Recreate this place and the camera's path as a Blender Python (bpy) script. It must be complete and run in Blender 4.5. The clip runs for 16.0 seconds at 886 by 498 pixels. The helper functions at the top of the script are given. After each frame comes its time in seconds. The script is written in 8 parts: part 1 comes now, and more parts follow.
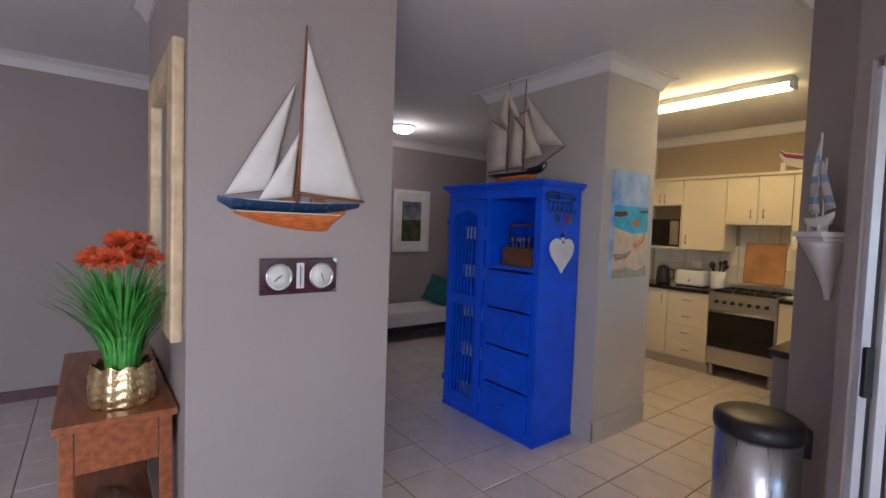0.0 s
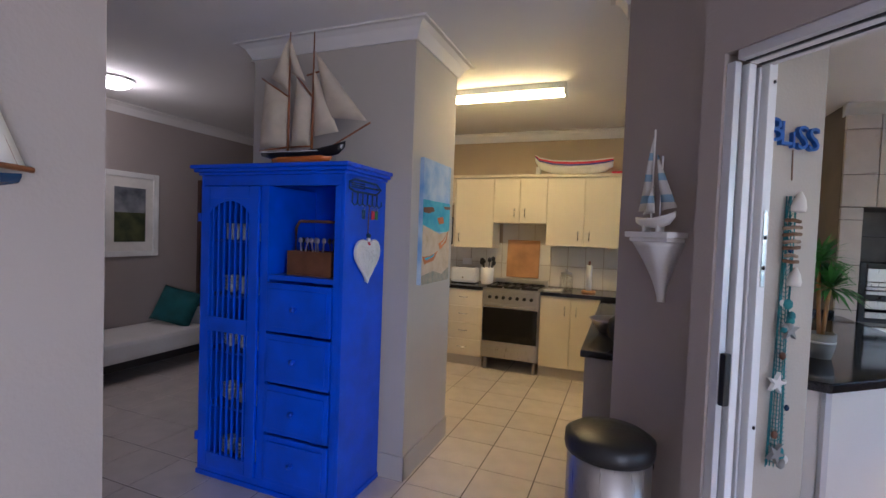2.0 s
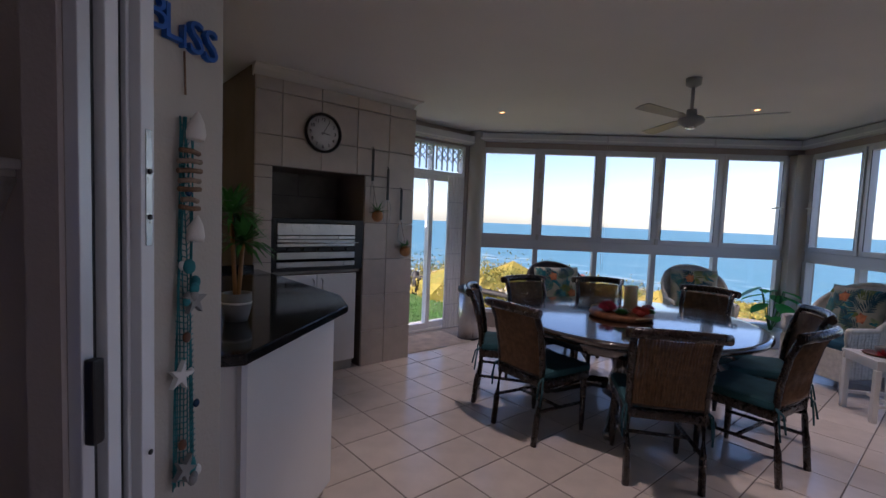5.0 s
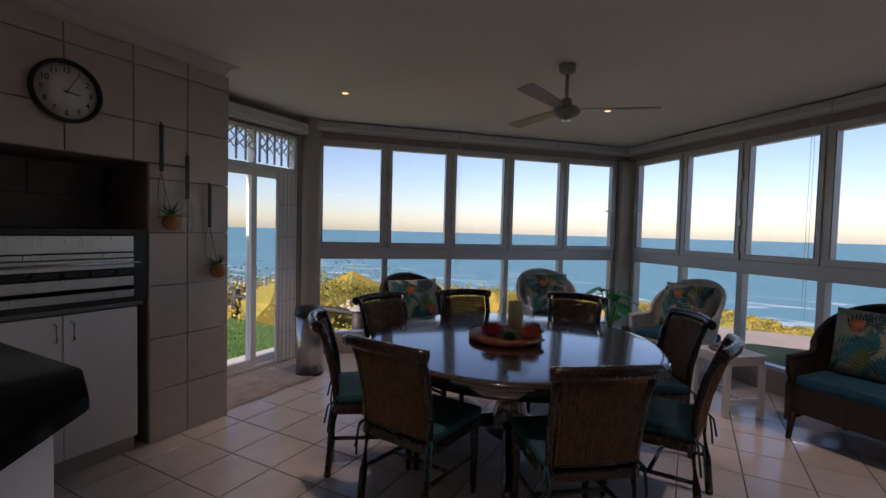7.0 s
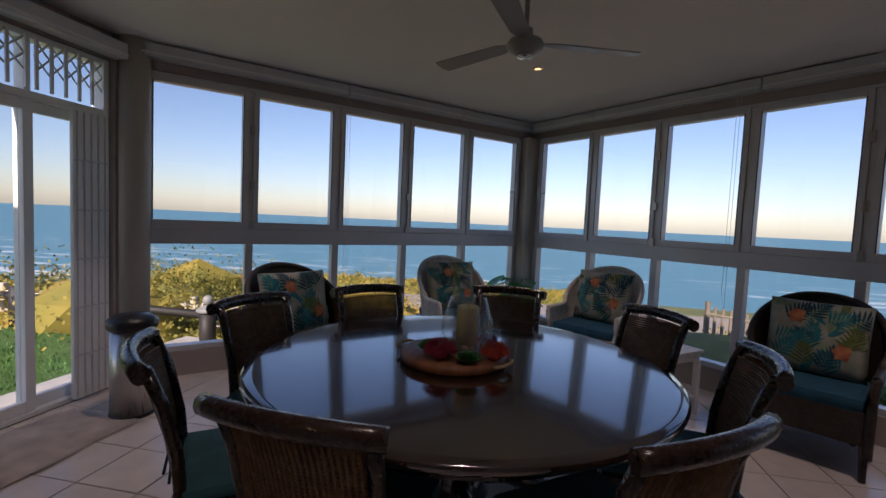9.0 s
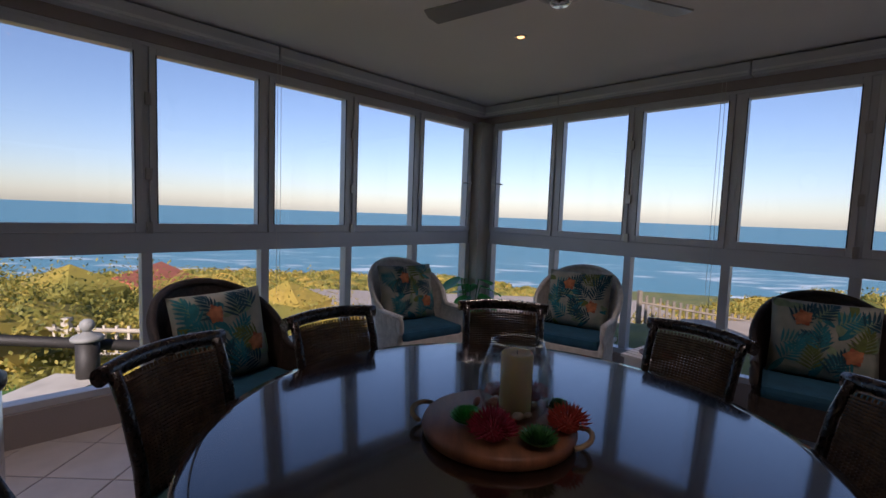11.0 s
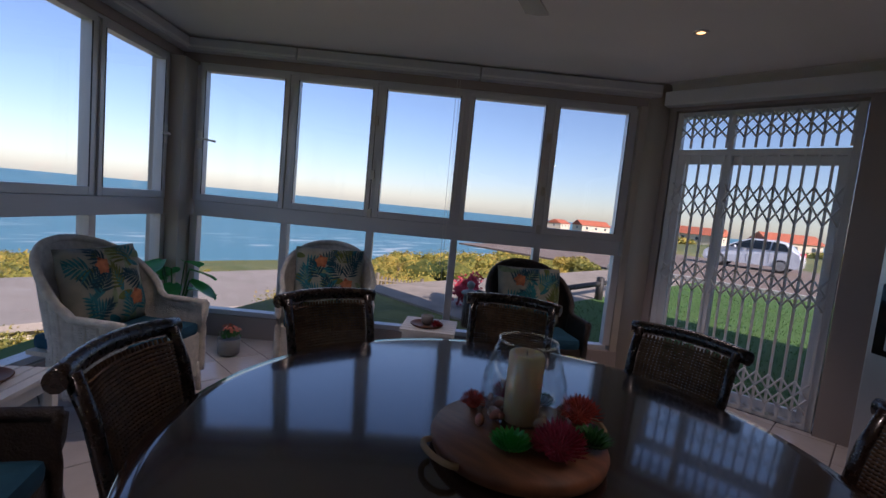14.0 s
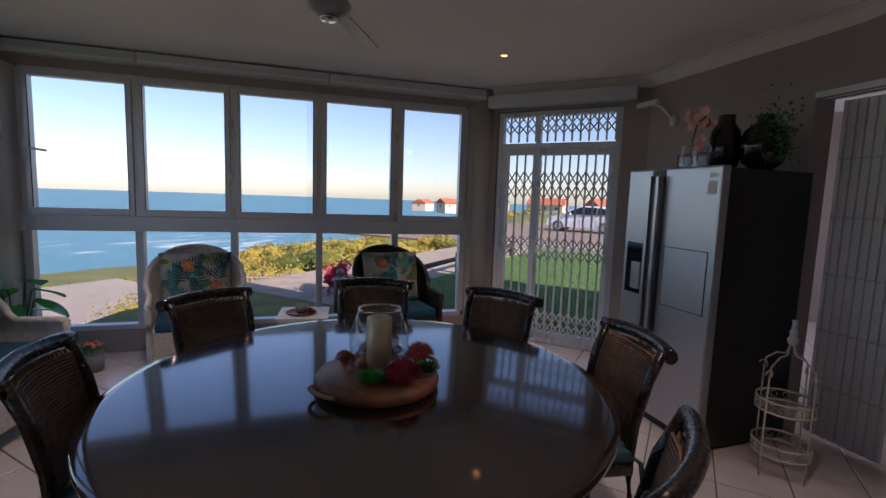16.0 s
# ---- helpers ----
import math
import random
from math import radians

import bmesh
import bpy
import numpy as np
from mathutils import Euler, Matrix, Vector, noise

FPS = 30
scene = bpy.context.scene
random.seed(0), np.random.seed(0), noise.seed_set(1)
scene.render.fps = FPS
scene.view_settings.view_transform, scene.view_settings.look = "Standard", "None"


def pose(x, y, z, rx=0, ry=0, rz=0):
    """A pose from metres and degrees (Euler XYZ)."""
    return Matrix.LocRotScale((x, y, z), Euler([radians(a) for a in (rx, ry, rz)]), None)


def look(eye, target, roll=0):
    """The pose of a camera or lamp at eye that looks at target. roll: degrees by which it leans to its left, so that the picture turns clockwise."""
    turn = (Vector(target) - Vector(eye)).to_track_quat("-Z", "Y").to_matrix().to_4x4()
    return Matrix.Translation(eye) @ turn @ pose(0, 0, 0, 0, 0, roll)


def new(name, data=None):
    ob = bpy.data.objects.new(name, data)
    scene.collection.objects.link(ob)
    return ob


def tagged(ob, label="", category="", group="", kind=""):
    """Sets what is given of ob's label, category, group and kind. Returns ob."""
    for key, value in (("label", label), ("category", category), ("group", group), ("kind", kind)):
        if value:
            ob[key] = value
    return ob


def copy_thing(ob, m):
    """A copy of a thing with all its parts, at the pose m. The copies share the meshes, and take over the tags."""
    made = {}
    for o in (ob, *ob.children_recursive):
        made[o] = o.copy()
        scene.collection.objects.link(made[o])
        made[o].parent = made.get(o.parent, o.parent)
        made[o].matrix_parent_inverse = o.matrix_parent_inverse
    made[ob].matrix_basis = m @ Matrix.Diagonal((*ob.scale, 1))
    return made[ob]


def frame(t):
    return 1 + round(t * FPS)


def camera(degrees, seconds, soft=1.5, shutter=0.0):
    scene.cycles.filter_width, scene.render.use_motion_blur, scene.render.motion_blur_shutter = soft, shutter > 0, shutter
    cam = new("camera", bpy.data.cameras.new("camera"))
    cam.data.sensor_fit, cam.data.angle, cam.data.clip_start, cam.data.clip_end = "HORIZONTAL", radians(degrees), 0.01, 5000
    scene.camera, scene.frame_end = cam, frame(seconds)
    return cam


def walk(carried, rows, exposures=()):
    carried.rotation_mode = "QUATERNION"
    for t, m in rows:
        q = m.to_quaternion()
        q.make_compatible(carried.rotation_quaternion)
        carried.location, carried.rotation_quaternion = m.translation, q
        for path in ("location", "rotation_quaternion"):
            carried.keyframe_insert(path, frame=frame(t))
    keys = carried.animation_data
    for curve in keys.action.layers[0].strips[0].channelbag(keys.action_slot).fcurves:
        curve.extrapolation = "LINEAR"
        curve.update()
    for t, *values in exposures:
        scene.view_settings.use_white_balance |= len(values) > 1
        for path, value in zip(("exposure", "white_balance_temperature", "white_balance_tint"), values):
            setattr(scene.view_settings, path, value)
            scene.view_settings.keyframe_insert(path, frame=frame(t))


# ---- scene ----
cam = camera(87.9, 16.0)
PATH = [
    (0, (-0.152, 0.09, 1.533), (-1.736, 1.307, 1.439), 2.0),
    (0.5, (-0.346, 0.192, 1.533), (-1.868, 1.487, 1.442), 2.2),
    (1, (-0.555, 0.31, 1.506), (-1.928, 1.76, 1.407), 2.1),
    (1.5, (-0.739, 0.417, 1.514), (-1.85, 2.078, 1.425), 1.9),
    (2, (-0.876, 0.493, 1.537), (-1.612, 2.351, 1.465), 2.1),
    (2.5, (-0.972, 0.524, 1.544), (-1.35, 2.487, 1.485), 1.7),
    (3, (-0.964, 0.561, 1.538), (-0.884, 2.559, 1.484), 1.8),
    (3.5, (-0.889, 0.62, 1.514), (-0.375, 2.552, 1.451), 2.5),
    (4, (-0.799, 0.769, 1.496), (0.051, 2.577, 1.401), 2.6),
    (4.5, (-0.686, 0.983, 1.493), (0.414, 2.649, 1.384), 1.8),
    (5, (-0.595, 1.161, 1.476), (0.709, 2.672, 1.342), 2.3),
    (5.2, (-0.55, 1.277, 1.471), (0.852, 2.697, 1.329), 2.5),
    (7.3, (0.085, 2.026, 1.468), (1.891, 2.878, 1.371), 1.9),
    (7.5, (0.16, 2.129, 1.477), (2.001, 2.904, 1.365), 2.4),
    (8, (0.369, 2.328, 1.485), (2.265, 2.952, 1.359), 2.7),
    (8.5, (0.569, 2.477, 1.41), (2.506, 2.962, 1.284), 2.7),
    (9, (0.78, 2.616, 1.397), (2.74, 2.995, 1.269), 2.6),
    (11.5, (1.551, 3.368, 1.462), (3.533, 3.158, 1.298), 2.4),
    (12, (1.667, 3.628, 1.479), (3.607, 3.173, 1.31), 2.9),
    (12.5, (1.767, 3.75, 1.446), (3.654, 3.113, 1.265), 3.4),
    (13, (1.981, 3.821, 1.403), (3.776, 2.955, 1.229), 4.4),
    (13.5, (2.105, 3.875, 1.404), (3.762, 2.771, 1.214), 5.1),
    (14, (2.15, 3.981, 1.394), (3.54, 2.554, 1.212), 5.6),
    (14.5, (2.116, 4.1, 1.432), (3.203, 2.436, 1.208), 3.8),
    (15, (2.014, 4.165, 1.453), (2.974, 2.423, 1.245), 3.0),
    (15.5, (1.903, 4.259, 1.475), (2.861, 2.515, 1.276), 2.6),
    (16, (1.789, 4.359, 1.488), (2.719, 2.602, 1.27), 2.0),
]
EXPOSURES = [(0, 3.1, 5700, 24), (2.0, 3.2, 5450, 25), (3.0, 2.85, 5300, 26), (4.2, 1.8, 5200, 28), (5.0, 1.3, 5600, 30), (7.3, 0.75, 6100, 30), (9.0, 0.65, 5950, 30), (12.0, 0.58, 5650, 30), (14.0, 0.65, 5600, 30), (15.0, 0.93, 5750, 30), (16.0, 0.98, 5850, 30)]
walk(cam, [(t, look(eye, target, roll)) for t, eye, target, roll in PATH], EXPOSURES)

# ---- light ----
world = bpy.data.worlds.new("world")
scene.world = world
world.use_nodes = True
wn = world.node_tree.nodes
sky = wn.new("ShaderNodeTexSky")
sky.sky_type = "NISHITA"
sky.sun_disc = False
SUN_ELEV, SUN_AZ = radians(30), radians(172)     # the sun stands low behind the house
sky.sun_elevation = SUN_ELEV
sky.sun_rotation = radians(90) - SUN_AZ
sky.air_density, sky.dust_density, sky.ozone_density = 1.0, 0.5, 1.2
wn["Background"].inputs[1].default_value = 0.083
world.node_tree.links.new(sky.outputs[0], wn["Background"].inputs[0])
sun = new("sun", bpy.data.lights.new("sun", "SUN"))
sun.data.energy, sun.data.angle, sun.data.color = 5.0, radians(0.6), (1.0, 0.86, 0.66)
sun.matrix_world = look((0, 0, 0), (-math.cos(SUN_ELEV) * math.cos(SUN_AZ), -math.cos(SUN_ELEV) * math.sin(SUN_AZ), -math.sin(SUN_ELEV)))


def lamp(name, kind, place, power, col, size=0.1, size_y=None, down=True):
    d = bpy.data.lights.new(name, kind)
    d.energy, d.color = power, col
    if kind == "AREA":
        d.shape, d.size, d.size_y = "RECTANGLE", size, size_y or size
    else:
        d.shadow_soft_size = size
    ob = new(name, d)
    ob.location = place
    return ob


# the place's own lamps: kitchen tubes, living-room dome, four small ceiling spots of the sunroom
lamp("kitchen_tube_light", "AREA", (-1.93, 4.36, 2.62), 0.6, (1.0, 0.64, 0.2), 1.0, 0.12)
lamp("dome_light", "POINT", (-5.1, 3.2, 2.6), 0.9, (1.0, 0.88, 0.72), 0.12)
SPOTS = ((3.17, 4.63), (4.65, 2.65), (3.2, 0.76), (1.55, 2.65))
for sx, sy in SPOTS:
    ob = lamp("spot_light", "SPOT", (sx, sy, 2.63), 27, (1.0, 0.8, 0.6), 0.03)
    ob.data.spot_size, ob.data.spot_blend = radians(75), 0.6
# unseen area lamp added beside the start of the walk as fill daylight
day = lamp("garden_window_daylight", "AREA", (1.98, -1.95, 1.35), 10, (1.0, 0.97, 0.95), 1.8, 2.0)
day.rotation_euler = (0, radians(90), 0)

# ---- materials ----
def material(name, col, rough=0.5, metal=0.0, var=0.12, scale=3.0, bump=0.08, fine=60.0, col2=None, per_piece=0.0, coat=0.0, stretch=None):
    """A plain surface with variation at two scales: broad blotches of tone and fine relief."""
    m = bpy.data.materials.new(name)
    m.use_nodes = True
    t = m.node_tree
    n, link = t.nodes, t.links.new
    b = n["Principled BSDF"]
    b.inputs["Roughness"].default_value = rough
    b.inputs["Metallic"].default_value = metal
    b.inputs["Coat Weight"].default_value = coat
    tc = n.new("ShaderNodeTexCoord")
    src = tc.outputs["Object"]
    if stretch:
        mp = n.new("ShaderNodeMapping")
        mp.inputs["Scale"].default_value = stretch
        link(src, mp.inputs[0])
        src = mp.outputs[0]
    big, small = n.new("ShaderNodeTexNoise"), n.new("ShaderNodeTexNoise")
    big.inputs["Scale"].default_value, small.inputs["Scale"].default_value = scale, fine
    big.inputs["Detail"].default_value = 5
    link(src, big.inputs[0]), link(src, small.inputs[0])
    ramp = n.new("ShaderNodeValToRGB")
    c2 = col2 or tuple(c * (1 - var) for c in col)
    c1 = col if col2 else tuple(min(1, c * (1 + var)) for c in col)
    ramp.color_ramp.elements[0].position, ramp.color_ramp.elements[1].position = 0.3, 0.7
    ramp.color_ramp.elements[0].color, ramp.color_ramp.elements[1].color = (*c2, 1), (*c1, 1)
    link(big.outputs[0], ramp.inputs[0])
    out = ramp.outputs[0]
    if per_piece:
        info, hsv = n.new("ShaderNodeObjectInfo"), n.new("ShaderNodeHueSaturation")
        mr = n.new("ShaderNodeMapRange")
        mr.inputs["To Min"].default_value, mr.inputs["To Max"].default_value = 1 - per_piece, 1 + per_piece
        link(info.outputs["Random"], mr.inputs[0]), link(mr.outputs[0], hsv.inputs["Value"]), link(out, hsv.inputs["Color"])
        out = hsv.outputs[0]
    link(out, b.inputs["Base Color"])
    rr = n.new("ShaderNodeMapRange")
    rr.inputs["To Min"].default_value, rr.inputs["To Max"].default_value = max(0.02, rough - 0.08), min(1, rough + 0.08)
    link(small.outputs[0], rr.inputs[0]), link(rr.outputs[0], b.inputs["Roughness"])
    if bump:
        bp = n.new("ShaderNodeBump")
        bp.inputs["Strength"].default_value, bp.inputs["Distance"].default_value = bump, 0.01
        link(small.outputs[0], bp.inputs["Height"]), link(bp.outputs[0], b.inputs["Normal"])
    return m


def glow(name, col, power):
    m = bpy.data.materials.new(name)
    m.use_nodes = True
    b = m.node_tree.nodes["Principled BSDF"]
    b.inputs["Base Color"].default_value = (*col, 1)
    b.inputs["Emission Color"].default_value, b.inputs["Emission Strength"].default_value = (*col, 1), power
    return m


def clear_glass(name, tint=(1, 1, 1), gloss=0.025):
    """Thin glass: light goes straight through, and the pane mirrors a little."""
    m = bpy.data.materials.new(name)
    m.use_nodes = True
    n, link = m.node_tree.nodes, m.node_tree.links.new
    n.remove(n["Principled BSDF"])
    tr, gl, mix, lw = n.new("ShaderNodeBsdfTransparent"), n.new("ShaderNodeBsdfGlossy"), n.new("ShaderNodeMixShader"), n.new("ShaderNodeLayerWeight")
    pw, mr = n.new("ShaderNodeMath"), n.new("ShaderNodeMapRange")
    tr.inputs[0].default_value = (*tint, 1)
    gl.inputs["Roughness"].default_value = 0.01
    lw.inputs[0].default_value = 0.5
    pw.operation = "POWER"
    pw.inputs[1].default_value = 5
    mr.inputs["To Min"].default_value, mr.inputs["To Max"].default_value = gloss, 0.7
    link(lw.outputs["Facing"], pw.inputs[0]), link(pw.outputs[0], mr.inputs[0]), link(mr.outputs[0], mix.inputs[0])
    link(tr.outputs[0], mix.inputs[1]), link(gl.outputs[0], mix.inputs[2])
    link(mix.outputs[0], n["Material Output"].inputs[0])
    return m


WALL = material("taupe_wall_paint", (0.36, 0.31, 0.285), 0.75, var=0.05, scale=1.2, bump=0.12, fine=90)
# pale paint; on the reveal skin this tone stands for sunroom light
WALL_LIGHT = material("pale_paint_and_lit_wall", (0.5, 0.46, 0.4), 0.75, var=0.05, scale=1.2, bump=0.12, fine=90)
KITCHEN_WALL = material("tan_kitchen_paint", (0.42, 0.33, 0.22), 0.75, var=0.06, scale=1.2, bump=0.12, fine=90)
CEIL = material("white_ceiling_paint", (0.84, 0.83, 0.82), 0.85, var=0.03, scale=1.0, bump=0.1, fine=120)
CORNICE = material("cornice_plaster", (0.74, 0.72, 0.69), 0.7, var=0.03, bump=0.05)
TILE = material("beige_floor_tile", (0.68, 0.61, 0.55), 0.16, var=0.07, scale=6, bump=0.015, fine=25, per_piece=0.05)
GROUT = material("dark_floor_grout", (0.13, 0.11, 0.1), 0.9, var=0.2, scale=20)
WTILE = material("pale_wall_tile", (0.56, 0.5, 0.45), 0.3, var=0.06, scale=7, bump=0.02, fine=30, per_piece=0.04)
WGROUT = material("wall_grout", (0.2, 0.17, 0.15), 0.9)
ALU = material("grey_white_aluminium", (0.62, 0.63, 0.66), 0.38, metal=0.25, var=0.04, bump=0.02)
WHITE_ALU = material("white_powder_coat", (0.78, 0.79, 0.8), 0.4, var=0.03, bump=0.02)
RUBBER = material("black_rubber", (0.02, 0.02, 0.022), 0.5)
GLASS = clear_glass("window_glass", (0.97, 0.985, 0.98))
CLEAR = clear_glass("clear_glass", (0.97, 0.975, 0.97), 0.06)
DARKWOOD = material("dark_stained_wood", (0.016, 0.009, 0.007), 0.16, var=0.6, scale=4, bump=0.03, fine=40, coat=1.0, stretch=(1, 8, 1))
DARKWOOD.node_tree.nodes["Principled BSDF"].inputs["Coat Roughness"].default_value = 0.07
DARKWOOD.node_tree.nodes["Principled BSDF"].inputs["Specular IOR Level"].default_value = 0.3
DARKWOOD.node_tree.nodes["Principled BSDF"].inputs["Coat IOR"].default_value = 2.1
CHAIRWOOD = material("dark_chair_wood", (0.02, 0.011, 0.008), 0.28, var=0.35, scale=8, bump=0.03, coat=0.3)
RATTAN = material("woven_dark_rattan", (0.17, 0.09, 0.042), 0.6, var=0.35, scale=30, bump=0.5, fine=120)
TEAL = material("teal_seat_fabric", (0.018, 0.08, 0.1), 0.9, var=0.2, scale=10, bump=0.2, fine=300)
BLUE = material("cobalt_blue_paint", (0.006, 0.085, 0.72), 0.42, var=0.15, scale=6, bump=0.04, fine=50)
BLUE_IN = material("blue_inside_paint", (0.004, 0.05, 0.45), 0.6, var=0.1)
CREAM = material("cream_cabinet_laminate", (0.72, 0.64, 0.48), 0.4, var=0.04, scale=2, bump=0.01)
WHITE = material("white_laminate", (0.78, 0.78, 0.77), 0.4, var=0.03, scale=2, bump=0.01)
GRANITE = material("black_granite", (0.012, 0.012, 0.014), 0.08, var=0.6, scale=180, bump=0.0, fine=200)
STEEL = material("brushed_steel", (0.52, 0.51, 0.5), 0.3, metal=0.95, var=0.06, scale=4, bump=0.03, fine=200, stretch=(1, 1, 0.05))
CHROME = material("polished_metal", (0.7, 0.7, 0.7), 0.15, metal=1.0, var=0.04, bump=0.0)
BLACK = material("black_plastic", (0.012, 0.012, 0.013), 0.4, var=0.2)
BLACKGLASS = material("black_glass", (0.008, 0.008, 0.009), 0.06, var=0.1, bump=0)
WHITEPAINT = material("white_painted_wood", (0.76, 0.75, 0.72), 0.5, var=0.06, scale=5, bump=0.05)
WICKER_W = material("white_wicker", (0.66, 0.63, 0.57), 0.65, var=0.15, scale=25, bump=0.6, fine=110)
WICKER_D = material("dark_wicker", (0.035, 0.024, 0.018), 0.55, var=0.4, scale=25, bump=0.6, fine=110)
REDWOOD = material("varnished_red_wood", (0.3, 0.09, 0.028), 0.3, var=0.35, scale=5, bump=0.03, coat=0.2, stretch=(1, 7, 7))
BOATWOOD = material("boat_spar_wood", (0.28, 0.1, 0.035), 0.45, var=0.3, scale=20)
SAIL = material("sail_cloth", (0.75, 0.72, 0.66), 0.9, var=0.06, scale=8, bump=0.1, fine=200)
MAHOG = material("mahogany_veneer", (0.055, 0.008, 0.01), 0.2, var=0.3, scale=12, coat=0.4)
LIGHTWOOD = material("light_wood", (0.48, 0.24, 0.09), 0.5, var=0.25, scale=5, bump=0.04, stretch=(1, 6, 1))
GOLD = material("gold_leaf_pot", (0.72, 0.56, 0.28), 0.28, metal=0.9, var=0.1)
LEAF = material("plant_leaf", (0.04, 0.16, 0.035), 0.45, var=0.4, scale=12, bump=0.05)
GREY_POT = material("grey_ceramic", (0.25, 0.25, 0.24), 0.6, var=0.15)
WHITE_CER = material("white_ceramic", (0.75, 0.74, 0.72), 0.3, var=0.04)
IRON = material("cream_painted_iron", (0.6, 0.57, 0.48), 0.5, var=0.2, scale=30)
SOFA = material("white_sofa_cover", (0.68, 0.66, 0.63), 0.9, var=0.05, bump=0.1, fine=150)
STONE = material("door_threshold_tile", (0.5, 0.47, 0.42), 0.4, var=0.12, scale=9)

# ---- building helpers ----
def box(bm, x0, y0, z0, x1, y1, z1, bevel=0.0):
    """Adds a box to bm, with bevelled edges if wanted."""
    m = Matrix.LocRotScale(((x0 + x1) / 2, (y0 + y1) / 2, (z0 + z1) / 2), None, (abs(x1 - x0), abs(y1 - y0), abs(z1 - z0)))
    r = bmesh.ops.create_cube(bm, size=1, matrix=m)
    if bevel:
        edges = list({e for v in r["verts"] for e in v.link_edges})
        bmesh.ops.bevel(bm, geom=edges, offset=bevel, segments=2, affect="EDGES", profile=0.6)
    return bm


def boxes(*rows, bevel=0.0):
    bm = bmesh.new()
    for r in rows:
        box(bm, *r, bevel=bevel)
    return bm


def prism(points, z0, z1, bevel=0.0):
    """An upright prism over a plan outline."""
    bm = bmesh.new()
    low = [bm.verts.new((x, y, z0)) for x, y in points]
    top = [bm.verts.new((x, y, z1)) for x, y in points]
    n = len(points)
    bm.faces.new(low[::-1]), bm.faces.new(top)
    for i in range(n):
        bm.faces.new((low[i], low[(i + 1) % n], top[(i + 1) % n], top[i]))
    bmesh.ops.recalc_face_normals(bm, faces=bm.faces)
    if bevel:
        bmesh.ops.bevel(bm, geom=list(bm.edges), offset=bevel, segments=2, affect="EDGES")
    return bm


def slab(points, t, plane="xz", at=0.0):
    """A flat plate of thickness t over an outline in the xz or yz plane."""
    bm = prism(points, -t / 2, t / 2)
    turn = {"xz": Matrix(((1, 0, 0, 0), (0, 0, -1, at), (0, 1, 0, 0), (0, 0, 0, 1))), "yz": Matrix(((0, 0, 1, at), (1, 0, 0, 0), (0, 1, 0, 0), (0, 0, 0, 1)))}[plane]
    bm.transform(turn)
    bmesh.ops.recalc_face_normals(bm, faces=bm.faces)
    return bm


def lathe(profile, steps=24, centre=(0, 0), bm=None, ring=False):
    """A turned shape from rows of radius and height. ring: the profile closes on itself and leaves the middle open."""
    bm = bm or bmesh.new()
    rings = []
    for r, z in profile:
        rings.append([bm.verts.new((centre[0] + max(r, 1e-4) * math.cos(2 * math.pi * i / steps), centre[1] + max(r, 1e-4) * math.sin(2 * math.pi * i / steps), z)) for i in range(steps)])
    for a, b in list(zip(rings, rings[1:])) + ([(rings[-1], rings[0])] if ring else []):
        for i in range(steps):
            f = bm.faces.new((a[i], a[(i + 1) % steps], b[(i + 1) % steps], b[i]))
            f.smooth = True
    for end in () if ring else (rings[0], rings[-1]):
        if (end[0].co - end[len(end) // 2].co).length > 0.002:
            bm.faces.new(end)
    bmesh.ops.recalc_face_normals(bm, faces=bm.faces)
    return bm


def tube(bm, pts, r, sides=8, r_end=None, closed=False):
    """A round bar of radius r along points."""
    pts = [Vector(p) for p in pts]
    n = len(pts)
    rings = []
    for i, p in enumerate(pts):
        a = pts[(i - 1) % n] if closed or i else p
        b = pts[(i + 1) % n] if closed or i < n - 1 else p
        d = (b - a).normalized()
        side = d.cross(Vector((0, 0, 1)))
        if side.length < 0.05:
            side = d.cross(Vector((1, 0, 0)))
        side.normalize()
        up = side.cross(d)
        rad = r if r_end is None else r + (r_end - r) * i / max(1, n - 1)
        rings.append([bm.verts.new(p + rad * (math.cos(2 * math.pi * k / sides) * side + math.sin(2 * math.pi * k / sides) * up)) for k in range(sides)])
    pairs = list(zip(rings, rings[1:])) + ([(rings[-1], rings[0])] if closed else [])
    for a, b in pairs:
        for k in range(sides):
            f = bm.faces.new((a[k], a[(k + 1) % sides], b[(k + 1) % sides], b[k]))
            f.smooth = True
    if not closed:
        bm.faces.new(rings[0][::-1]), bm.faces.new(rings[-1])
    return bm


def ball(bm, centre, r, squash=(1, 1, 1), sub=2):
    m = Matrix.LocRotScale(centre, None, (r * squash[0], r * squash[1], r * squash[2]))
    out = bmesh.ops.create_icosphere(bm, subdivisions=sub, radius=1, matrix=m)
    for v in out["verts"]:
        for f in v.link_faces:
            f.smooth = True
    return bm


def part(name, bm, mat, parent=None, label="", at=None):
    """Links a bmesh as one mesh object, under a thing or a part."""
    me = bpy.data.meshes.new(name)
    bmesh.ops.recalc_face_normals(bm, faces=bm.faces)
    bm.to_mesh(me)
    bm.free()
    me.materials.append(mat)
    ob = new(name, me)
    if at is not None:
        ob.matrix_basis = at
    if parent is not None:
        ob.parent = parent
    if label:
        ob["label"] = label
    return ob


def piece(name, mesh_data, parent, at):
    ob = new(name, mesh_data)
    ob.parent = parent
    ob.matrix_basis = at
    return ob


def thing(name, label, category, at=None, group="", kind=""):
    ob = new(name)
    ob.empty_display_size = 0.1
    if at is not None:
        ob.matrix_basis = at
    return tagged(ob, label, category, group, kind)


def structure(name, bm, mat, label="", category="", at=None):
    return tagged(part(name, bm, mat, at=at), label, category, kind="structure")


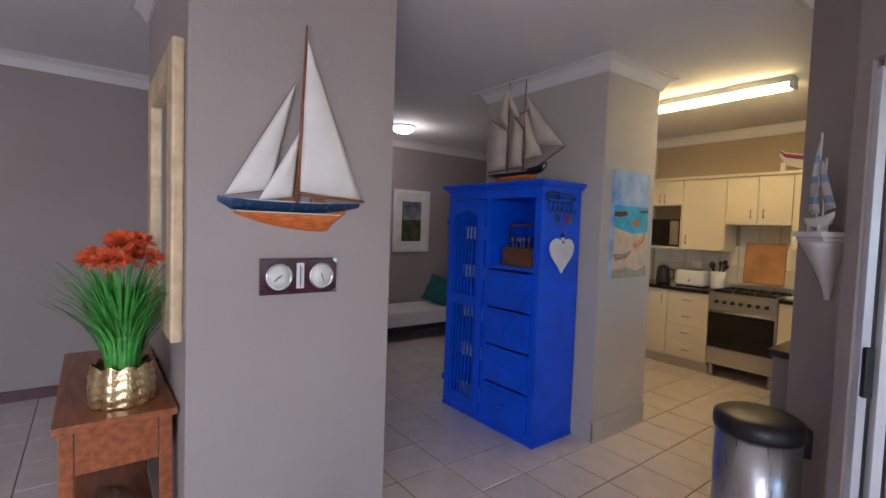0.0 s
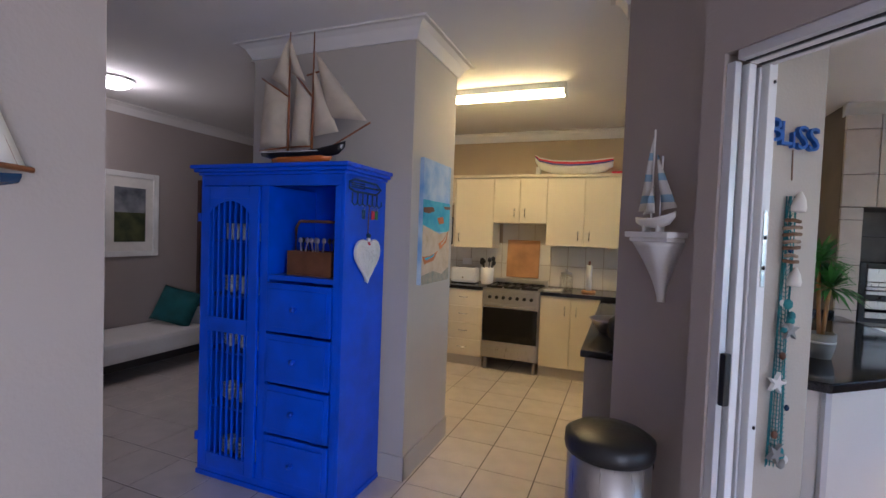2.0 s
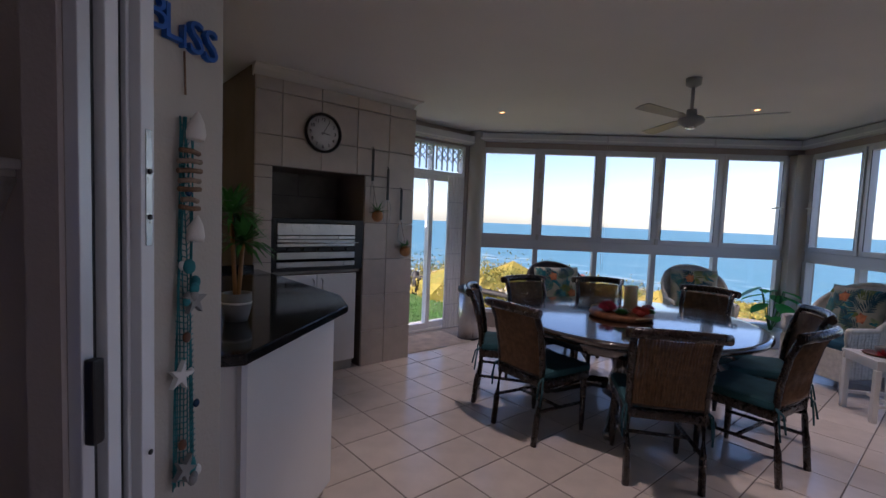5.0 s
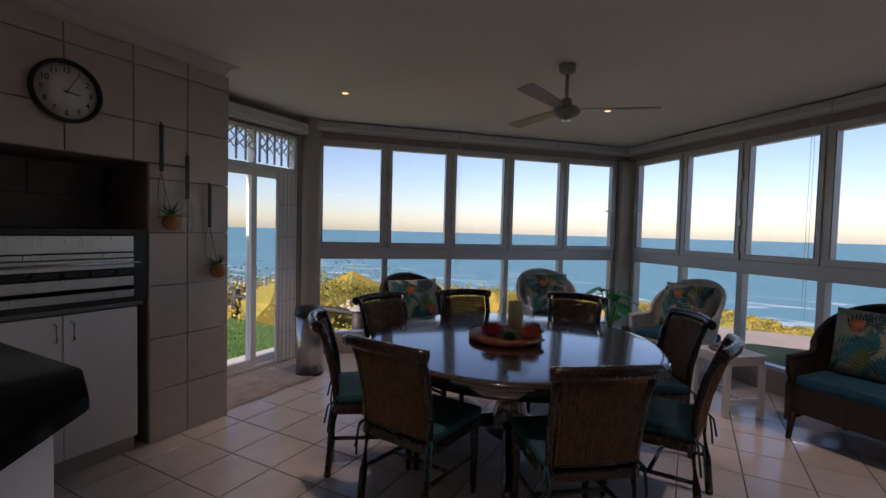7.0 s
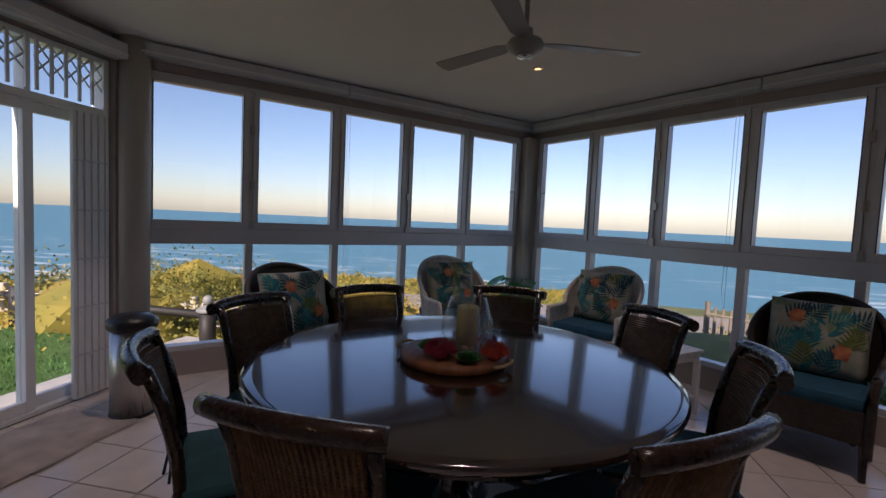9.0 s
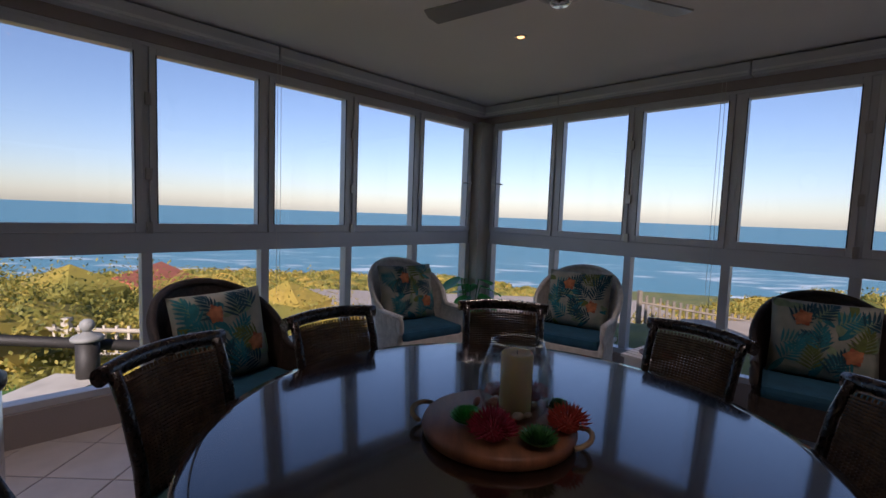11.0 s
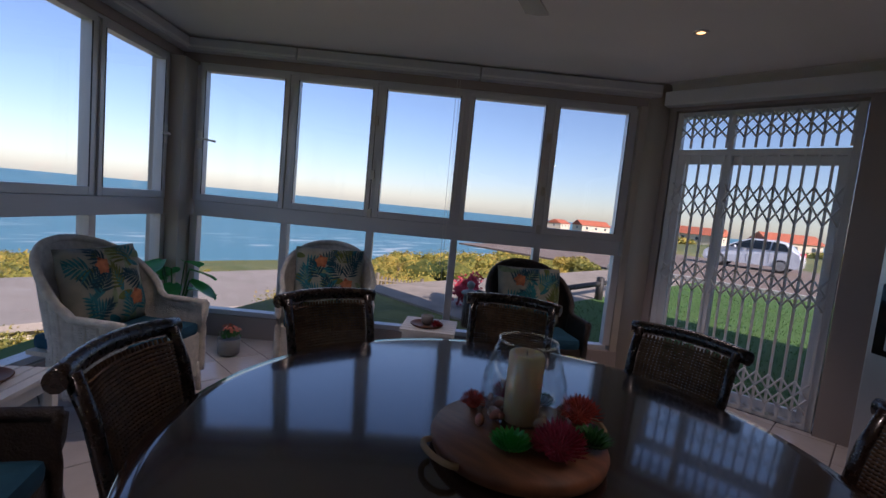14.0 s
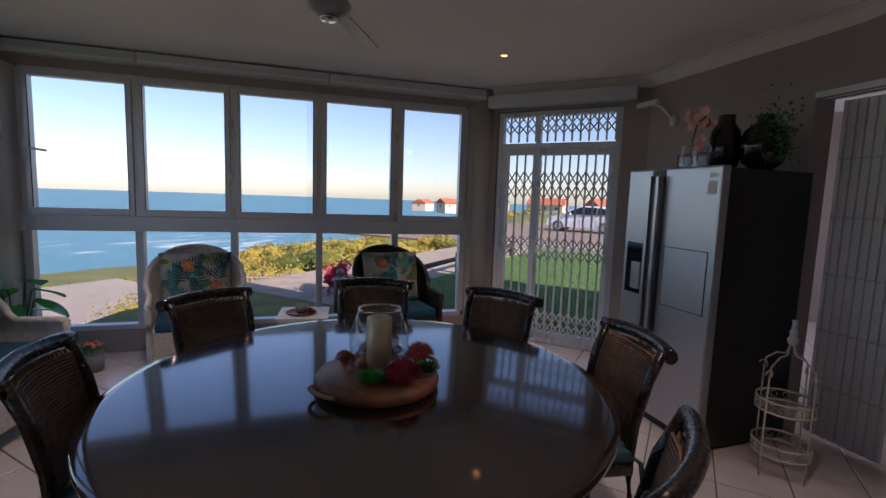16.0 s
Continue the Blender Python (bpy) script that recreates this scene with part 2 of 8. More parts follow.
BAY = pose(0, 0, 0, 0, 0, -45)          # local x runs along the first window wall, local y out through it
CH, SH = 2.78, 2.65                     # ceilings: living room and kitchen, sunroom
R2 = math.sqrt(2)

# ---- setting: floor, walls, ceilings ----
# floor bed, in one plan outline inside the walls
structure("floor", prism([(-6.0, -3.6), (2.0, -3.6), (2.0, -0.42), (4.0, -0.42), (7.0, 2.7), (4.05, 5.8), (2.2, 5.8), (2.2, 6.2), (-6.0, 6.2)], -0.12, -0.004), GROUT, "grey-brown tiled floor with dark grout joints", "floor")

structure("ceiling_living", boxes((-6.1, -3.7, CH, -0.56, 6.25, CH + 0.12)), CEIL, "white painted plaster ceiling", "ceiling")
structure("ceiling_kitchen", boxes((-0.56, 2.5, CH, -0.2, 6.25, CH + 0.12)), CEIL, "white painted plaster kitchen ceiling", "ceiling")
structure("ceiling_sunroom", prism([(1.32, 0.58), (2.3, -0.45), (4.1, -0.45), (7.1, 2.7), (4.1, 5.95), (-0.2, 5.95), (-0.2, 2.1)], SH, SH + 0.25), CEIL, "white painted sunroom ceiling", "ceiling")
structure("ceiling_entry", prism([(-0.56, -3.7), (2.15, -3.7), (2.15, -0.25), (1.32, 0.58), (-0.2, 2.1), (-0.2, 2.5), (-0.56, 2.5)], CH, CH + 0.12), CEIL, "white painted ceiling beside the opening", "ceiling")

# outer walls of the living room and kitchen
structure("wall_west", boxes((-6.1, -3.6, 0, -5.92, 6.25, CH)), WALL, "taupe painted wall behind the sofa", "wall")
structure("wall_west_alcove", boxes((-5.92, -3.6, 0, -5.15, 2.6, CH)), WALL, "taupe painted wall with dark skirting", "wall")
structure("wall_north", boxes((-5.92, 6.1, 0, 0.66, 6.25, CH)), KITCHEN_WALL, "tan painted kitchen wall above the cupboards", "wall")
# unseen walls behind the walk's start, with an opening added for fill light
structure("wall_south", boxes((-5.92, -3.6, 0, 2.15, -3.4, CH)), WALL, "taupe painted wall", "wall")
structure("wall_southeast", boxes((2.0, -3.4, 0, 2.15, -3.0, CH), (2.0, -0.9, 0, 2.15, -0.45, CH), (2.0, -3.0, 0, 2.15, -0.9, 0.4), (2.0, -3.0, 2.3, 2.15, -0.9, CH)), WALL, "taupe painted wall round an opening added for fill light", "wall")
# pier with the sailing boat
structure("wall_pier", boxes((-3.45, 0.37, 0, -2.064, 1.235, CH)), WALL, "mauve-taupe painted pier", "wall")
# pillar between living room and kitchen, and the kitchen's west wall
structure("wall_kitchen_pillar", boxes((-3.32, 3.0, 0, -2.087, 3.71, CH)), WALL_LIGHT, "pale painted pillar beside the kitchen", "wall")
structure("wall_kitchen_west", boxes((-3.46, 3.2, 0, -3.3205, 6.1, CH)), KITCHEN_WALL, "tan kitchen wall", "wall")
# nib with the little shelf, running to the kitchen counter
structure("wall_nib", prism([(-0.907, 2.932), (-0.545, 2.495), (-0.425, 2.525), (-0.19, 2.69), (-0.19, 3.1), (-0.907, 3.1)], 0, CH), WALL, "brown-taupe painted wall end", "wall")

# skin over the nib's sunroom side: daylight falling there is painted as paler colour
structure("wall_reveal", prism([(-0.4255, 2.5205), (-0.4225, 2.5163), (-0.1875, 2.6813), (-0.1875, 2.95), (-0.1895, 2.95), (-0.1905, 2.6855)], 0, SH), WALL_LIGHT, "thin skin on the wall end, sunroom light put into its pale colour", "wall")

# slanting wall between living room and sunroom, with the wide opening
D0, D1 = 1.17, 1.335
S0, S1 = -2.115, 0.3
BAY_OP = BAY @ pose(S1, D0, 0) @ pose(0, 0, 0, 0, 0, -3.0) @ pose(-S1, -D0, 0)      # the opening runs a little askew
structure("wall_slant", boxes((S1, D0, 0, 1.73, D1, SH)), WALL, "taupe wall behind the fridge", "wall", at=BAY)
structure("wall_slant_lintel", boxes((S0 - 0.085, D0, 2.215, S1 - 0.003, D1, SH), (S0 - 0.085, D0, 0, S0 - 0.0005, D1, 2.2148)), WALL, "taupe wall over the wide opening to the sunroom", "wall", at=BAY_OP)
structure("wall_slant_head", boxes((S1, D0 + 0.01, SH + 0.0005, 2.75, D1 - 0.01, CH)), WALL, "taupe wall above the fridge", "wall", at=BAY)
structure("wall_opening_head", boxes((S0 - 0.04, D0 + 0.002, SH + 0.0005, S1 - 0.003, D1 - 0.01, CH)), WALL, "taupe wall above the opening", "wall", at=BAY_OP)

# chimney breast with the built-in grill
structure("wall_grill_core", boxes((0.67, 5.0, 0, 0.815, 5.9, 2.56), (1.69, 5.0, 0, 2.255, 5.9, 2.56), (0.815, 5.0, 1.85, 1.69, 5.9, 2.56), (0.815, 5.6, 0, 1.69, 5.9, 1.85), (0.67, 5.03, 2.56, 2.235, 5.9, SH)), WGROUT, "tiled chimney breast round the built-in grill", "wall")
structure("wall_sunroom_north", boxes((2.255, 5.72, 0, 2.42, 5.88, SH), (2.42, 5.72, 2.45, 3.7, 5.88, SH), (3.7, 5.7, 0, 3.8, 5.86, SH)), WALL, "taupe wall over the glazed side door", "wall")
structure("wall_sunroom_south", boxes((2.1, -0.48, 0, 2.4, -0.3, SH), (2.4, -0.48, 2.42, 3.66, -0.3, SH), (3.66, -0.46, 0, 3.8, -0.33, SH)), WALL, "taupe wall beside the glazed garden door", "wall")
structure("pillar_north", lathe([(0.11, 0), (0.11, SH)], 28, (3.83, 5.66)), WALL_LIGHT, "round plastered column", "column")
structure("pillar_south", lathe([(0.11, 0), (0.11, SH)], 28, (3.83, -0.34)), WALL_LIGHT, "round plastered column", "column")
# low walls and lintels of the two window walls (bay frame)
W1, W2 = 6.79, 2.98
structure("wall_bay_east", boxes((-1.36, W1 - 0.08, 0, W2 + 0.12, W1 + 0.12, 0.2), (-1.36, W1 - 0.06, 2.46, W2 + 0.12, W1 + 0.12, SH)), WALL, "low wall and lintel of the window wall", "wall", at=BAY)
structure("wall_bay_south", boxes((W2 - 0.08, 2.45, 0, W2 + 0.12, W1 - 0.0805, 0.2), (W2 - 0.06, 2.45, 2.46, W2 + 0.12, W1 - 0.0605, SH)), WALL, "low wall and lintel of the window wall", "wall", at=BAY)
structure("end_post", boxes((2.91, 2.46, 0.2, 3.06, 2.632, 2.46)), WALL_LIGHT, "plastered post at the end of the window wall", "post", at=BAY)
structure("corner_post", boxes((2.77, 6.63, 0.2, W2 + 0.12, W1 + 0.12, 2.46)), WALL_LIGHT, "plastered corner post between the window walls", "post", at=BAY)


# ---- windows of the bay ----
def window_wall(name, along, plane, flip):
    """Five bays: a sash above, a fixed pane below. along: mullion edges from the corner post out. flip: the wall runs along local y."""
    th = thing(name, "grey aluminium window wall with five sashes over fixed panes", "window", BAY, kind="structure")

    def put(bm_rows, nm, mat, parent, bevel=0.0, label=""):
        bm = bmesh.new()
        for a0, a1, n0, n1, z0, z1 in bm_rows:
            if flip:
                box(bm, plane + n0, a0, z0, plane + n1, a1, z1, bevel)
            else:
                box(bm, a0, plane + n0, z0, a1, plane + n1, z1, bevel)
        return part(nm, bm, mat, parent, label)

    lo, hi = along[0], along[-1]
    rows = [(lo, hi, -0.05, 0.05, 0.2, 0.245), (lo, hi, -0.05, 0.05, 1.1, 1.235), (lo, hi, -0.05, 0.05, 2.435, 2.46)]
    put(rows, "rail_frame", ALU, th, 0.004)
    for x in along:
        w = 0.032
        put([(x - w, x + w, -0.045, 0.045, 0.246, 1.099), (x - 0.02, x + 0.02, -0.045, 0.045, 1.236, 2.434)], "mullion", ALU, th, 0.003)
    for i, (a, b) in enumerate(zip(along, along[1:])):
        a0, b0 = a + 0.021, b - 0.021
        s = put([(a0, a0 + 0.045, -0.06, 0.02, 1.237, 2.433), (b0 - 0.045, b0, -0.06, 0.02, 1.237, 2.433), (a0 + 0.0455, b0 - 0.0455, -0.06, 0.02, 1.237, 1.297), (a0 + 0.0455, b0 - 0.0455, -0.06, 0.02, 2.386, 2.433)], "sash_frame", ALU, th, 0.004)
        put([(a0 + 0.04, b0 - 0.04, -0.014, -0.008, 1.29, 2.39)], "pane", GLASS, s)
        put([(a + 0.03, b - 0.03, -0.004, 0.002, 0.24, 1.105)], "pane", GLASS, th)
        put([(a0 + 0.0385, a0 + 0.0455, -0.063, -0.058, 1.297, 2.386), (b0 - 0.0455, b0 - 0.0385, -0.063, -0.058, 1.297, 2.386)], "seal", RUBBER, s)
        for z in (1.27, 1.62, 2.1) if i in (1, 3) else ():
            put([(a0 - 0.028, a0 + 0.012, -0.075, -0.0605, z - 0.04, z + 0.04)], "hinge", STEEL, s, 0.004)
    return th


ALONG1 = [-1.235, -0.445, 0.354, 1.125, 1.924, 2.735]
ALONG2 = [2.665, 3.416, 4.186, 4.971, 5.756, 6.585]
win1 = window_wall("window_1", ALONG1, W1, False)
win2 = window_wall("window_2", ALONG2, W2, True)


def text_part(words, size, depth, mat, parent, at, name="letters"):
    """Raised lettering in the built-in font, standing in the local xz plane."""
    cu = bpy.data.curves.new(name, "FONT")
    cu.body, cu.size, cu.extrude = words, size, depth / 2
    cu.align_x, cu.align_y = "CENTER", "CENTER"
    cu.resolution_u = 3
    tmp = new("lettering", cu)
    bpy.context.view_layer.update()
    me = bpy.data.meshes.new_from_object(tmp.evaluated_get(bpy.context.evaluated_depsgraph_get()))
    bpy.data.objects.remove(tmp)
    bpy.data.curves.remove(cu)
    me.materials.clear()
    me.materials.append(mat)
    ob = new(name, me)
    ob.parent = parent
    ob.matrix_basis = at @ pose(0, 0, 0, 90, 0, 0)
    return ob


# ---- pelmets, cornices ----
def pelmet(name, x0, y0, x1, y1, z0, z1, at=None):
    th = thing(name, "grey-white blind cassette along the window head", "pelmet", at, kind="structure")
    part("cassette", boxes((x0, y0, z0, x1, y1, z1), bevel=0.012), ALU, th)
    if abs(x1 - x0) > abs(y1 - y0):
        part("lip", boxes((x0 + 0.01, y0 - 0.012, z0 + 0.02, x1 - 0.01, y0 - 0.0005, z0 + 0.035)), WHITE_ALU, th)
    else:
        part("lip", boxes((x0 - 0.012, y0 + 0.01, z0 + 0.02, x0 - 0.0005, y1 - 0.01, z0 + 0.035)), WHITE_ALU, th)
    return th


for a, b in ((-1.29, 0.4), (0.405, 1.75), (1.755, W2 - 0.17)):
    pelmet("blind_cassette", a, W1 - 0.17, b, W1 - 0.062, 2.53, 2.635, BAY)
for a, b in ((2.5, 4.1), (4.105, 5.7), (5.705, W1 - 0.06)):
    pelmet("blind_cassette", W2 - 0.165, a, W2 - 0.062, b, 2.53, 2.635, BAY)
pelmet("door_blind_cassette", 2.28, -0.28, 3.72, -0.17, 2.44, 2.56)
pelmet("side_door_blind_cassette", 2.27, 5.6, 3.72, 5.71, 2.46, 2.575)


def cornice(name, points, z, size=0.1, closed=False):
    """A coved cornice below the ceiling along the inner face of walls; points in plan, room on the left of the run."""
    prof = [(0, -size), (0.012, -size), (0.02, -size * 0.82), (0.045, -size * 0.35), (size * 0.75, -size * 0.12), (size * 0.9, -0.012), (size, -0.012), (size, 0), (0, 0)]
    bm = bmesh.new()
    pts = [Vector((x, y, 0)) for x, y in points]
    n = len(pts)
    rings = []
    for i, p in enumerate(pts):
        a = (p - pts[i - 1]).normalized() if i or closed else None
        b = (pts[(i + 1) % n] - p).normalized() if i < n - 1 or closed else None
        a, b = a or b, b or a
        na, nb = Vector((-a.y, a.x, 0)), Vector((-b.y, b.x, 0))
        m = (na + nb)
        m = m / max(0.2, m.dot(na))
        rings.append([bm.verts.new((p.x + m.x * u, p.y + m.y * u, z + w)) for u, w in prof])
    for a, b in list(zip(rings, rings[1:])) + ([(rings[-1], rings[0])] if closed else []):
        for k in range(len(prof)):
            bm.faces.new((a[k], a[(k + 1) % len(prof)], b[(k + 1) % len(prof)], b[k]))
    if not closed:
        bm.faces.new(rings[0]), bm.faces.new(rings[-1][::-1])
    return structure(name, bm, CORNICE, "white moulded plaster cornice", "cornice")


cornice("trim_cornice_pillar", [(-3.32, 3.71), (-3.32, 3.0), (-2.087, 3.0), (-2.087, 3.71), (-3.32, 3.71)][::-1][0:5], CH - 0.002)
cornice("trim_cornice_west", [(-5.92, 6.1), (-5.92, 2.6), (-5.15, 2.6), (-5.15, -3.4)], CH - 0.002)
cornice("trim_cornice_kitchen", [(0.65, 6.1), (-3.32, 6.1), (-3.32, 3.72)], CH - 0.002)
cornice("trim_cornice_living_north", [(-3.46, 3.2), (-3.46, 6.1), (-5.92, 6.1)], CH - 0.002)
cornice("trim_cornice_pier", [(-3.45, 1.235), (-3.45, 0.37), (-2.35, 0.37)][::-1], CH - 0.002)
cornice("trim_cornice_nib", [(-0.907, 3.1), (-0.907, 2.932)][::-1], CH - 0.002)
cornice("trim_cornice_grill", [(2.235, 5.7), (2.235, 5.03), (0.66, 5.03)], SH - 0.001, 0.095)
cornice("trim_cornice_slant", [(0.9 - 0.0, 0.988), (2.19, -0.302)], SH - 0.001, 0.1)
cornice("trim_cornice_garden_wall", [(2.19, -0.3), (3.7, -0.3)], SH - 0.001, 0.09)

# skirtings
structure("baseboard_living", boxes((-5.148, -3.4, 0, -5.13, 2.59, 0.09)), material("dark_skirting", (0.09, 0.03, 0.02), 0.4), "dark red-brown wooden skirting", "skirting")
structure("baseboard_pillar", boxes((-3.33, 2.985, 0, -2.075, 2.9995, 0.15), (-2.0865, 2.985, 0, -2.075, 3.71, 0.15)), WALL_LIGHT, "painted plaster skirting", "skirting")


# ---- glazed doors with trellis gates ----
def lattice(bm, x0, x1, z0, z1, pitch, y):
    """One band of crossed flat bars between two heights."""
    n = max(1, round((x1 - x0) / pitch))
    p = (x1 - x0) / n
    for i in range(n):
        a = x0 + i * p
        for u0, u1 in (((a, z0), (a + p, z1)), ((a, z1), (a + p, z0))):
            tube(bm, [(u0[0], y, u0[1]), (u1[0], y, u1[1])], 0.007, 4)


def trellis(x0, x1, z0, z1, y, parent, bands, pitch):
    n = max(1, round((x1 - x0) / pitch))
    p = (x1 - x0) / n
    for i in range(n + 1):
        part("upright_bar", boxes((x0 + i * p - 0.009, y - 0.012, z0, x0 + i * p + 0.009, y + 0.004, z1), bevel=0.002), WHITE_ALU, parent)
    for b0, b1 in bands:
        bm = bmesh.new()
        lattice(bm, x0, x1, b0, (b0 + b1) / 2, p, y + 0.012)
        lattice(bm, x0, x1, (b0 + b1) / 2, b1, p, y + 0.012)
        tagged(part("lattice_band", bm, WHITE_ALU, parent), kind="stuff")


def glazed_door(name, x0, x1, xm, y, top, transom, sign, label):
    """A framed sliding door with a light above. sign: +1 when the room lies on the +y side."""
    th = thing(name, label, "door", kind="structure")
    part("door_frame", boxes((x0, y - 0.05, 0, x0 + 0.045, y + 0.05, top), (x1 - 0.045, y - 0.05, 0, x1, y + 0.05, top), (x0 + 0.0455, y - 0.05, top - 0.04, x1 - 0.0455, y + 0.05, top), (x0 + 0.0455, y - 0.05, transom, x1 - 0.0455, y + 0.05, transom + 0.05), (x0 + 0.0455, y - 0.05, 0, x1 - 0.0455, y + 0.05, 0.035), bevel=0.004), WHITE_ALU, th)
    part("mullion", boxes((xm - 0.02, y - 0.04, transom + 0.051, xm + 0.02, y + 0.04, top - 0.041), bevel=0.003), WHITE_ALU, th)
    part("pane", boxes((x0 + 0.04, y - 0.003, transom + 0.045, xm - 0.0205, y + 0.003, top - 0.035)), GLASS, th)
    part("pane", boxes((xm + 0.0205, y - 0.003, transom + 0.045, x1 - 0.04, y + 0.003, top - 0.035)), GLASS, th)
    for a, b, yy in ((x0 + 0.046, xm + 0.03, y - 0.022), (xm - 0.03, x1 - 0.046, y + 0.022)):
        leaf = part("sliding_leaf", boxes((a, yy - 0.02, 0.036, a + 0.06, yy + 0.02, transom - 0.001), (b - 0.06, yy - 0.02, 0.036, b, yy + 0.02, transom - 0.001), (a + 0.0605, yy - 0.02, 0.036, b - 0.0605, yy + 0.02, 0.11), (a + 0.0605, yy - 0.02, transom - 0.07, b - 0.0605, yy + 0.02, transom - 0.001), bevel=0.004), WHITE_ALU, th)
        part("pane", boxes((a + 0.055, yy - 0.003, 0.1, b - 0.055, yy + 0.003, transom - 0.06)), GLASS, leaf)
    return th


gd = glazed_door("door_1", 2.41, 3.65, 3.22, -0.4, 2.41, 2.04, 1, "white glazed garden door behind an expanding trellis gate")
gate = thing("trellis_gate", "closed white steel trellis gate across the garden door", "security gate")
trellis(2.46, 3.2, 0.03, 2.04, -0.315, gate, ((0.13, 0.36), (0.9, 1.13), (1.52, 1.8)), 0.085)
trellis(3.24, 3.6, 0.03, 2.04, -0.315, gate, ((0.13, 0.36), (0.9, 1.13), (1.52, 1.8)), 0.085)
part("lock_plate", boxes((2.455, -0.33, 1.18, 2.49, -0.29, 1.34), bevel=0.004), WHITE_ALU, gate)
fan1 = thing("trellis_fanlight", "white steel lattice over the door light", "security gate")
trellis(2.46, 3.2, 2.1, 2.38, -0.335, fan1, ((2.18, 2.38),), 0.085)
trellis(3.24, 3.6, 2.1, 2.38, -0.335, fan1, ((2.18, 2.38),), 0.085)

sd = glazed_door("door_2", 2.42, 3.68, 3.13, 5.78, 2.44, 2.03, -1, "white glazed side door standing beside the tiled grill wall")
fan2 = thing("trellis_fanlight", "white steel lattice over the side door light", "security gate")
trellis(2.47, 3.1, 2.09, 2.41, 5.71, fan2, ((2.2, 2.4),), 0.1)
trellis(3.16, 3.62, 2.09, 2.41, 5.71, fan2, ((2.2, 2.4),), 0.1)


def folded_gate(name, label, x0, x1, y, z1, n, at=None):
    """A trellis pushed together: tight upright bars with rows of short links."""
    th = thing(name, label, "security gate", at)
    step = (x1 - x0) / n
    for i in range(n):
        part("upright_bar", boxes((x0 + i * step + 0.002, y - 0.016 - 0.01 * (i % 2), 0.03, x0 + (i + 1) * step - 0.003, y + 0.012, z1), bevel=0.002), WHITE_ALU, th)
    for k in range(1, 6):
        z = z1 * k / 6
        part("link_row", boxes(*[(x0 + i * step, y - 0.032, z - 0.006 + 0.004 * (i % 2), x0 + (i + 1) * step - 0.004, y - 0.0275, z + 0.006 + 0.004 * (i % 2)) for i in range(n)]), ALU, th)
    return th


folded_gate("folded_trellis_gate", "folded white trellis gate beside the side door", 3.36, 3.62, 5.69, 2.02, 10)
folded_gate("folded_opening_gate", "folded pale trellis gate in the wide opening", S1 - 0.44, S1 - 0.02, -1.1, 2.18, 16, BAY @ pose(0, 0.0, 0) @ Matrix.Diagonal((1, -1, 1, 1)))

# frame of the sliding screen round the wide opening
op = thing("door_3", "aluminium sliding frame round the wide opening", "door frame", BAY_OP, kind="structure")
for k, (d, wdt, mt) in enumerate(((1.19, 0.035, ALU), (1.228, 0.02, RUBBER), (1.252, 0.04, WHITE_ALU), (1.296, 0.022, RUBBER), (1.32, 0.03, WHITE_ALU))):
    part("track", boxes((S0 + 0.001, d - 0.008, 0, S0 + wdt, d + wdt - 0.012, 2.18), bevel=0.003), mt, op)
    part("head_track", boxes((S0 + 0.041, d - 0.008, 2.18, S1 - 0.001, d + wdt - 0.012, 2.2145), bevel=0.003), mt, op)
lockp = part("lock_case", boxes((S0 + 0.036, 1.185, 0.95, S0 + 0.06, 1.215, 1.14), bevel=0.005), BLACK, op, "black latch case")
part("jamb_liner", boxes((S0 + 0.031, 1.318, 0, S0 + 0.062, 1.36, 2.2), bevel=0.003), WHITE_ALU, op)
part("strike_plate", boxes((S0 + 0.0625, 1.33, 1.38, S0 + 0.065, 1.35, 1.66), bevel=0.001), STEEL, op)
for z in (0.86, 1.45, 1.56, 2.12):
    part("screw", lathe([(0.007, 0), (0.007, 0.003), (0.001, 0.004)], 8), BLACK, op, at=pose(S0 + 0.0655, 1.34, z, 0, 90, 0))

# ---- outside ----
def terrain_z(x, y):
    """The lawn lies level round the house; past it the dune slopes down to the beach, and to the south the land stays high."""
    az = math.degrees(math.atan2(y - 3, x - 2))
    edge = 46 + 8 * min(1, max(0, (math.hypot(x - 2, y - 3) - 13) / 14))
    south = min(1, max(0, (-edge - az) / 16)) if x > 2 or y < 0 else (1.0 if y < 0 else 0.0)
    run, side = (x + y) / R2, (x - y) / R2
    d = max(0.0, run - 8.9, x + 0.1 * abs(y) - 8.9)
    tilt = min(0.6, max(0, 0.1 * (side + 2.3))) * min(1, max(0, (run - 6.8) / 2))
    low = -0.16 - tilt - (0.6 * d if d < 3.5 else 2.1 + 0.38 * (d - 3.5) if d < 18 else 7.6 + 0.12 * (d - 18))
    d2 = max(0.0, x + max(0, -y - 25) * 0.6 - 25)
    high = -0.16 - 0.03 * d2
    z = low * (1 - south) + high * south
    if d > 2:
        z += 1.2 * noise.noise(Vector((x * 0.05, y * 0.05, 0))) * min(1, d / 25)
    return max(z, -34)


LAND = bpy.data.materials.new("coastal_ground")
LAND.use_nodes = True
n, link = LAND.node_tree.nodes, LAND.node_tree.links.new
tcn, n1, n2, rp, mixn, rp2 = n.new("ShaderNodeTexCoord"), n.new("ShaderNodeTexNoise"), n.new("ShaderNodeTexNoise"), n.new("ShaderNodeValToRGB"), n.new("ShaderNodeMix"), n.new("ShaderNodeValToRGB")
n1.inputs["Scale"].default_value, n2.inputs["Scale"].default_value = 0.09, 1.6
n1.inputs["Detail"].default_value = n2.inputs["Detail"].default_value = 8
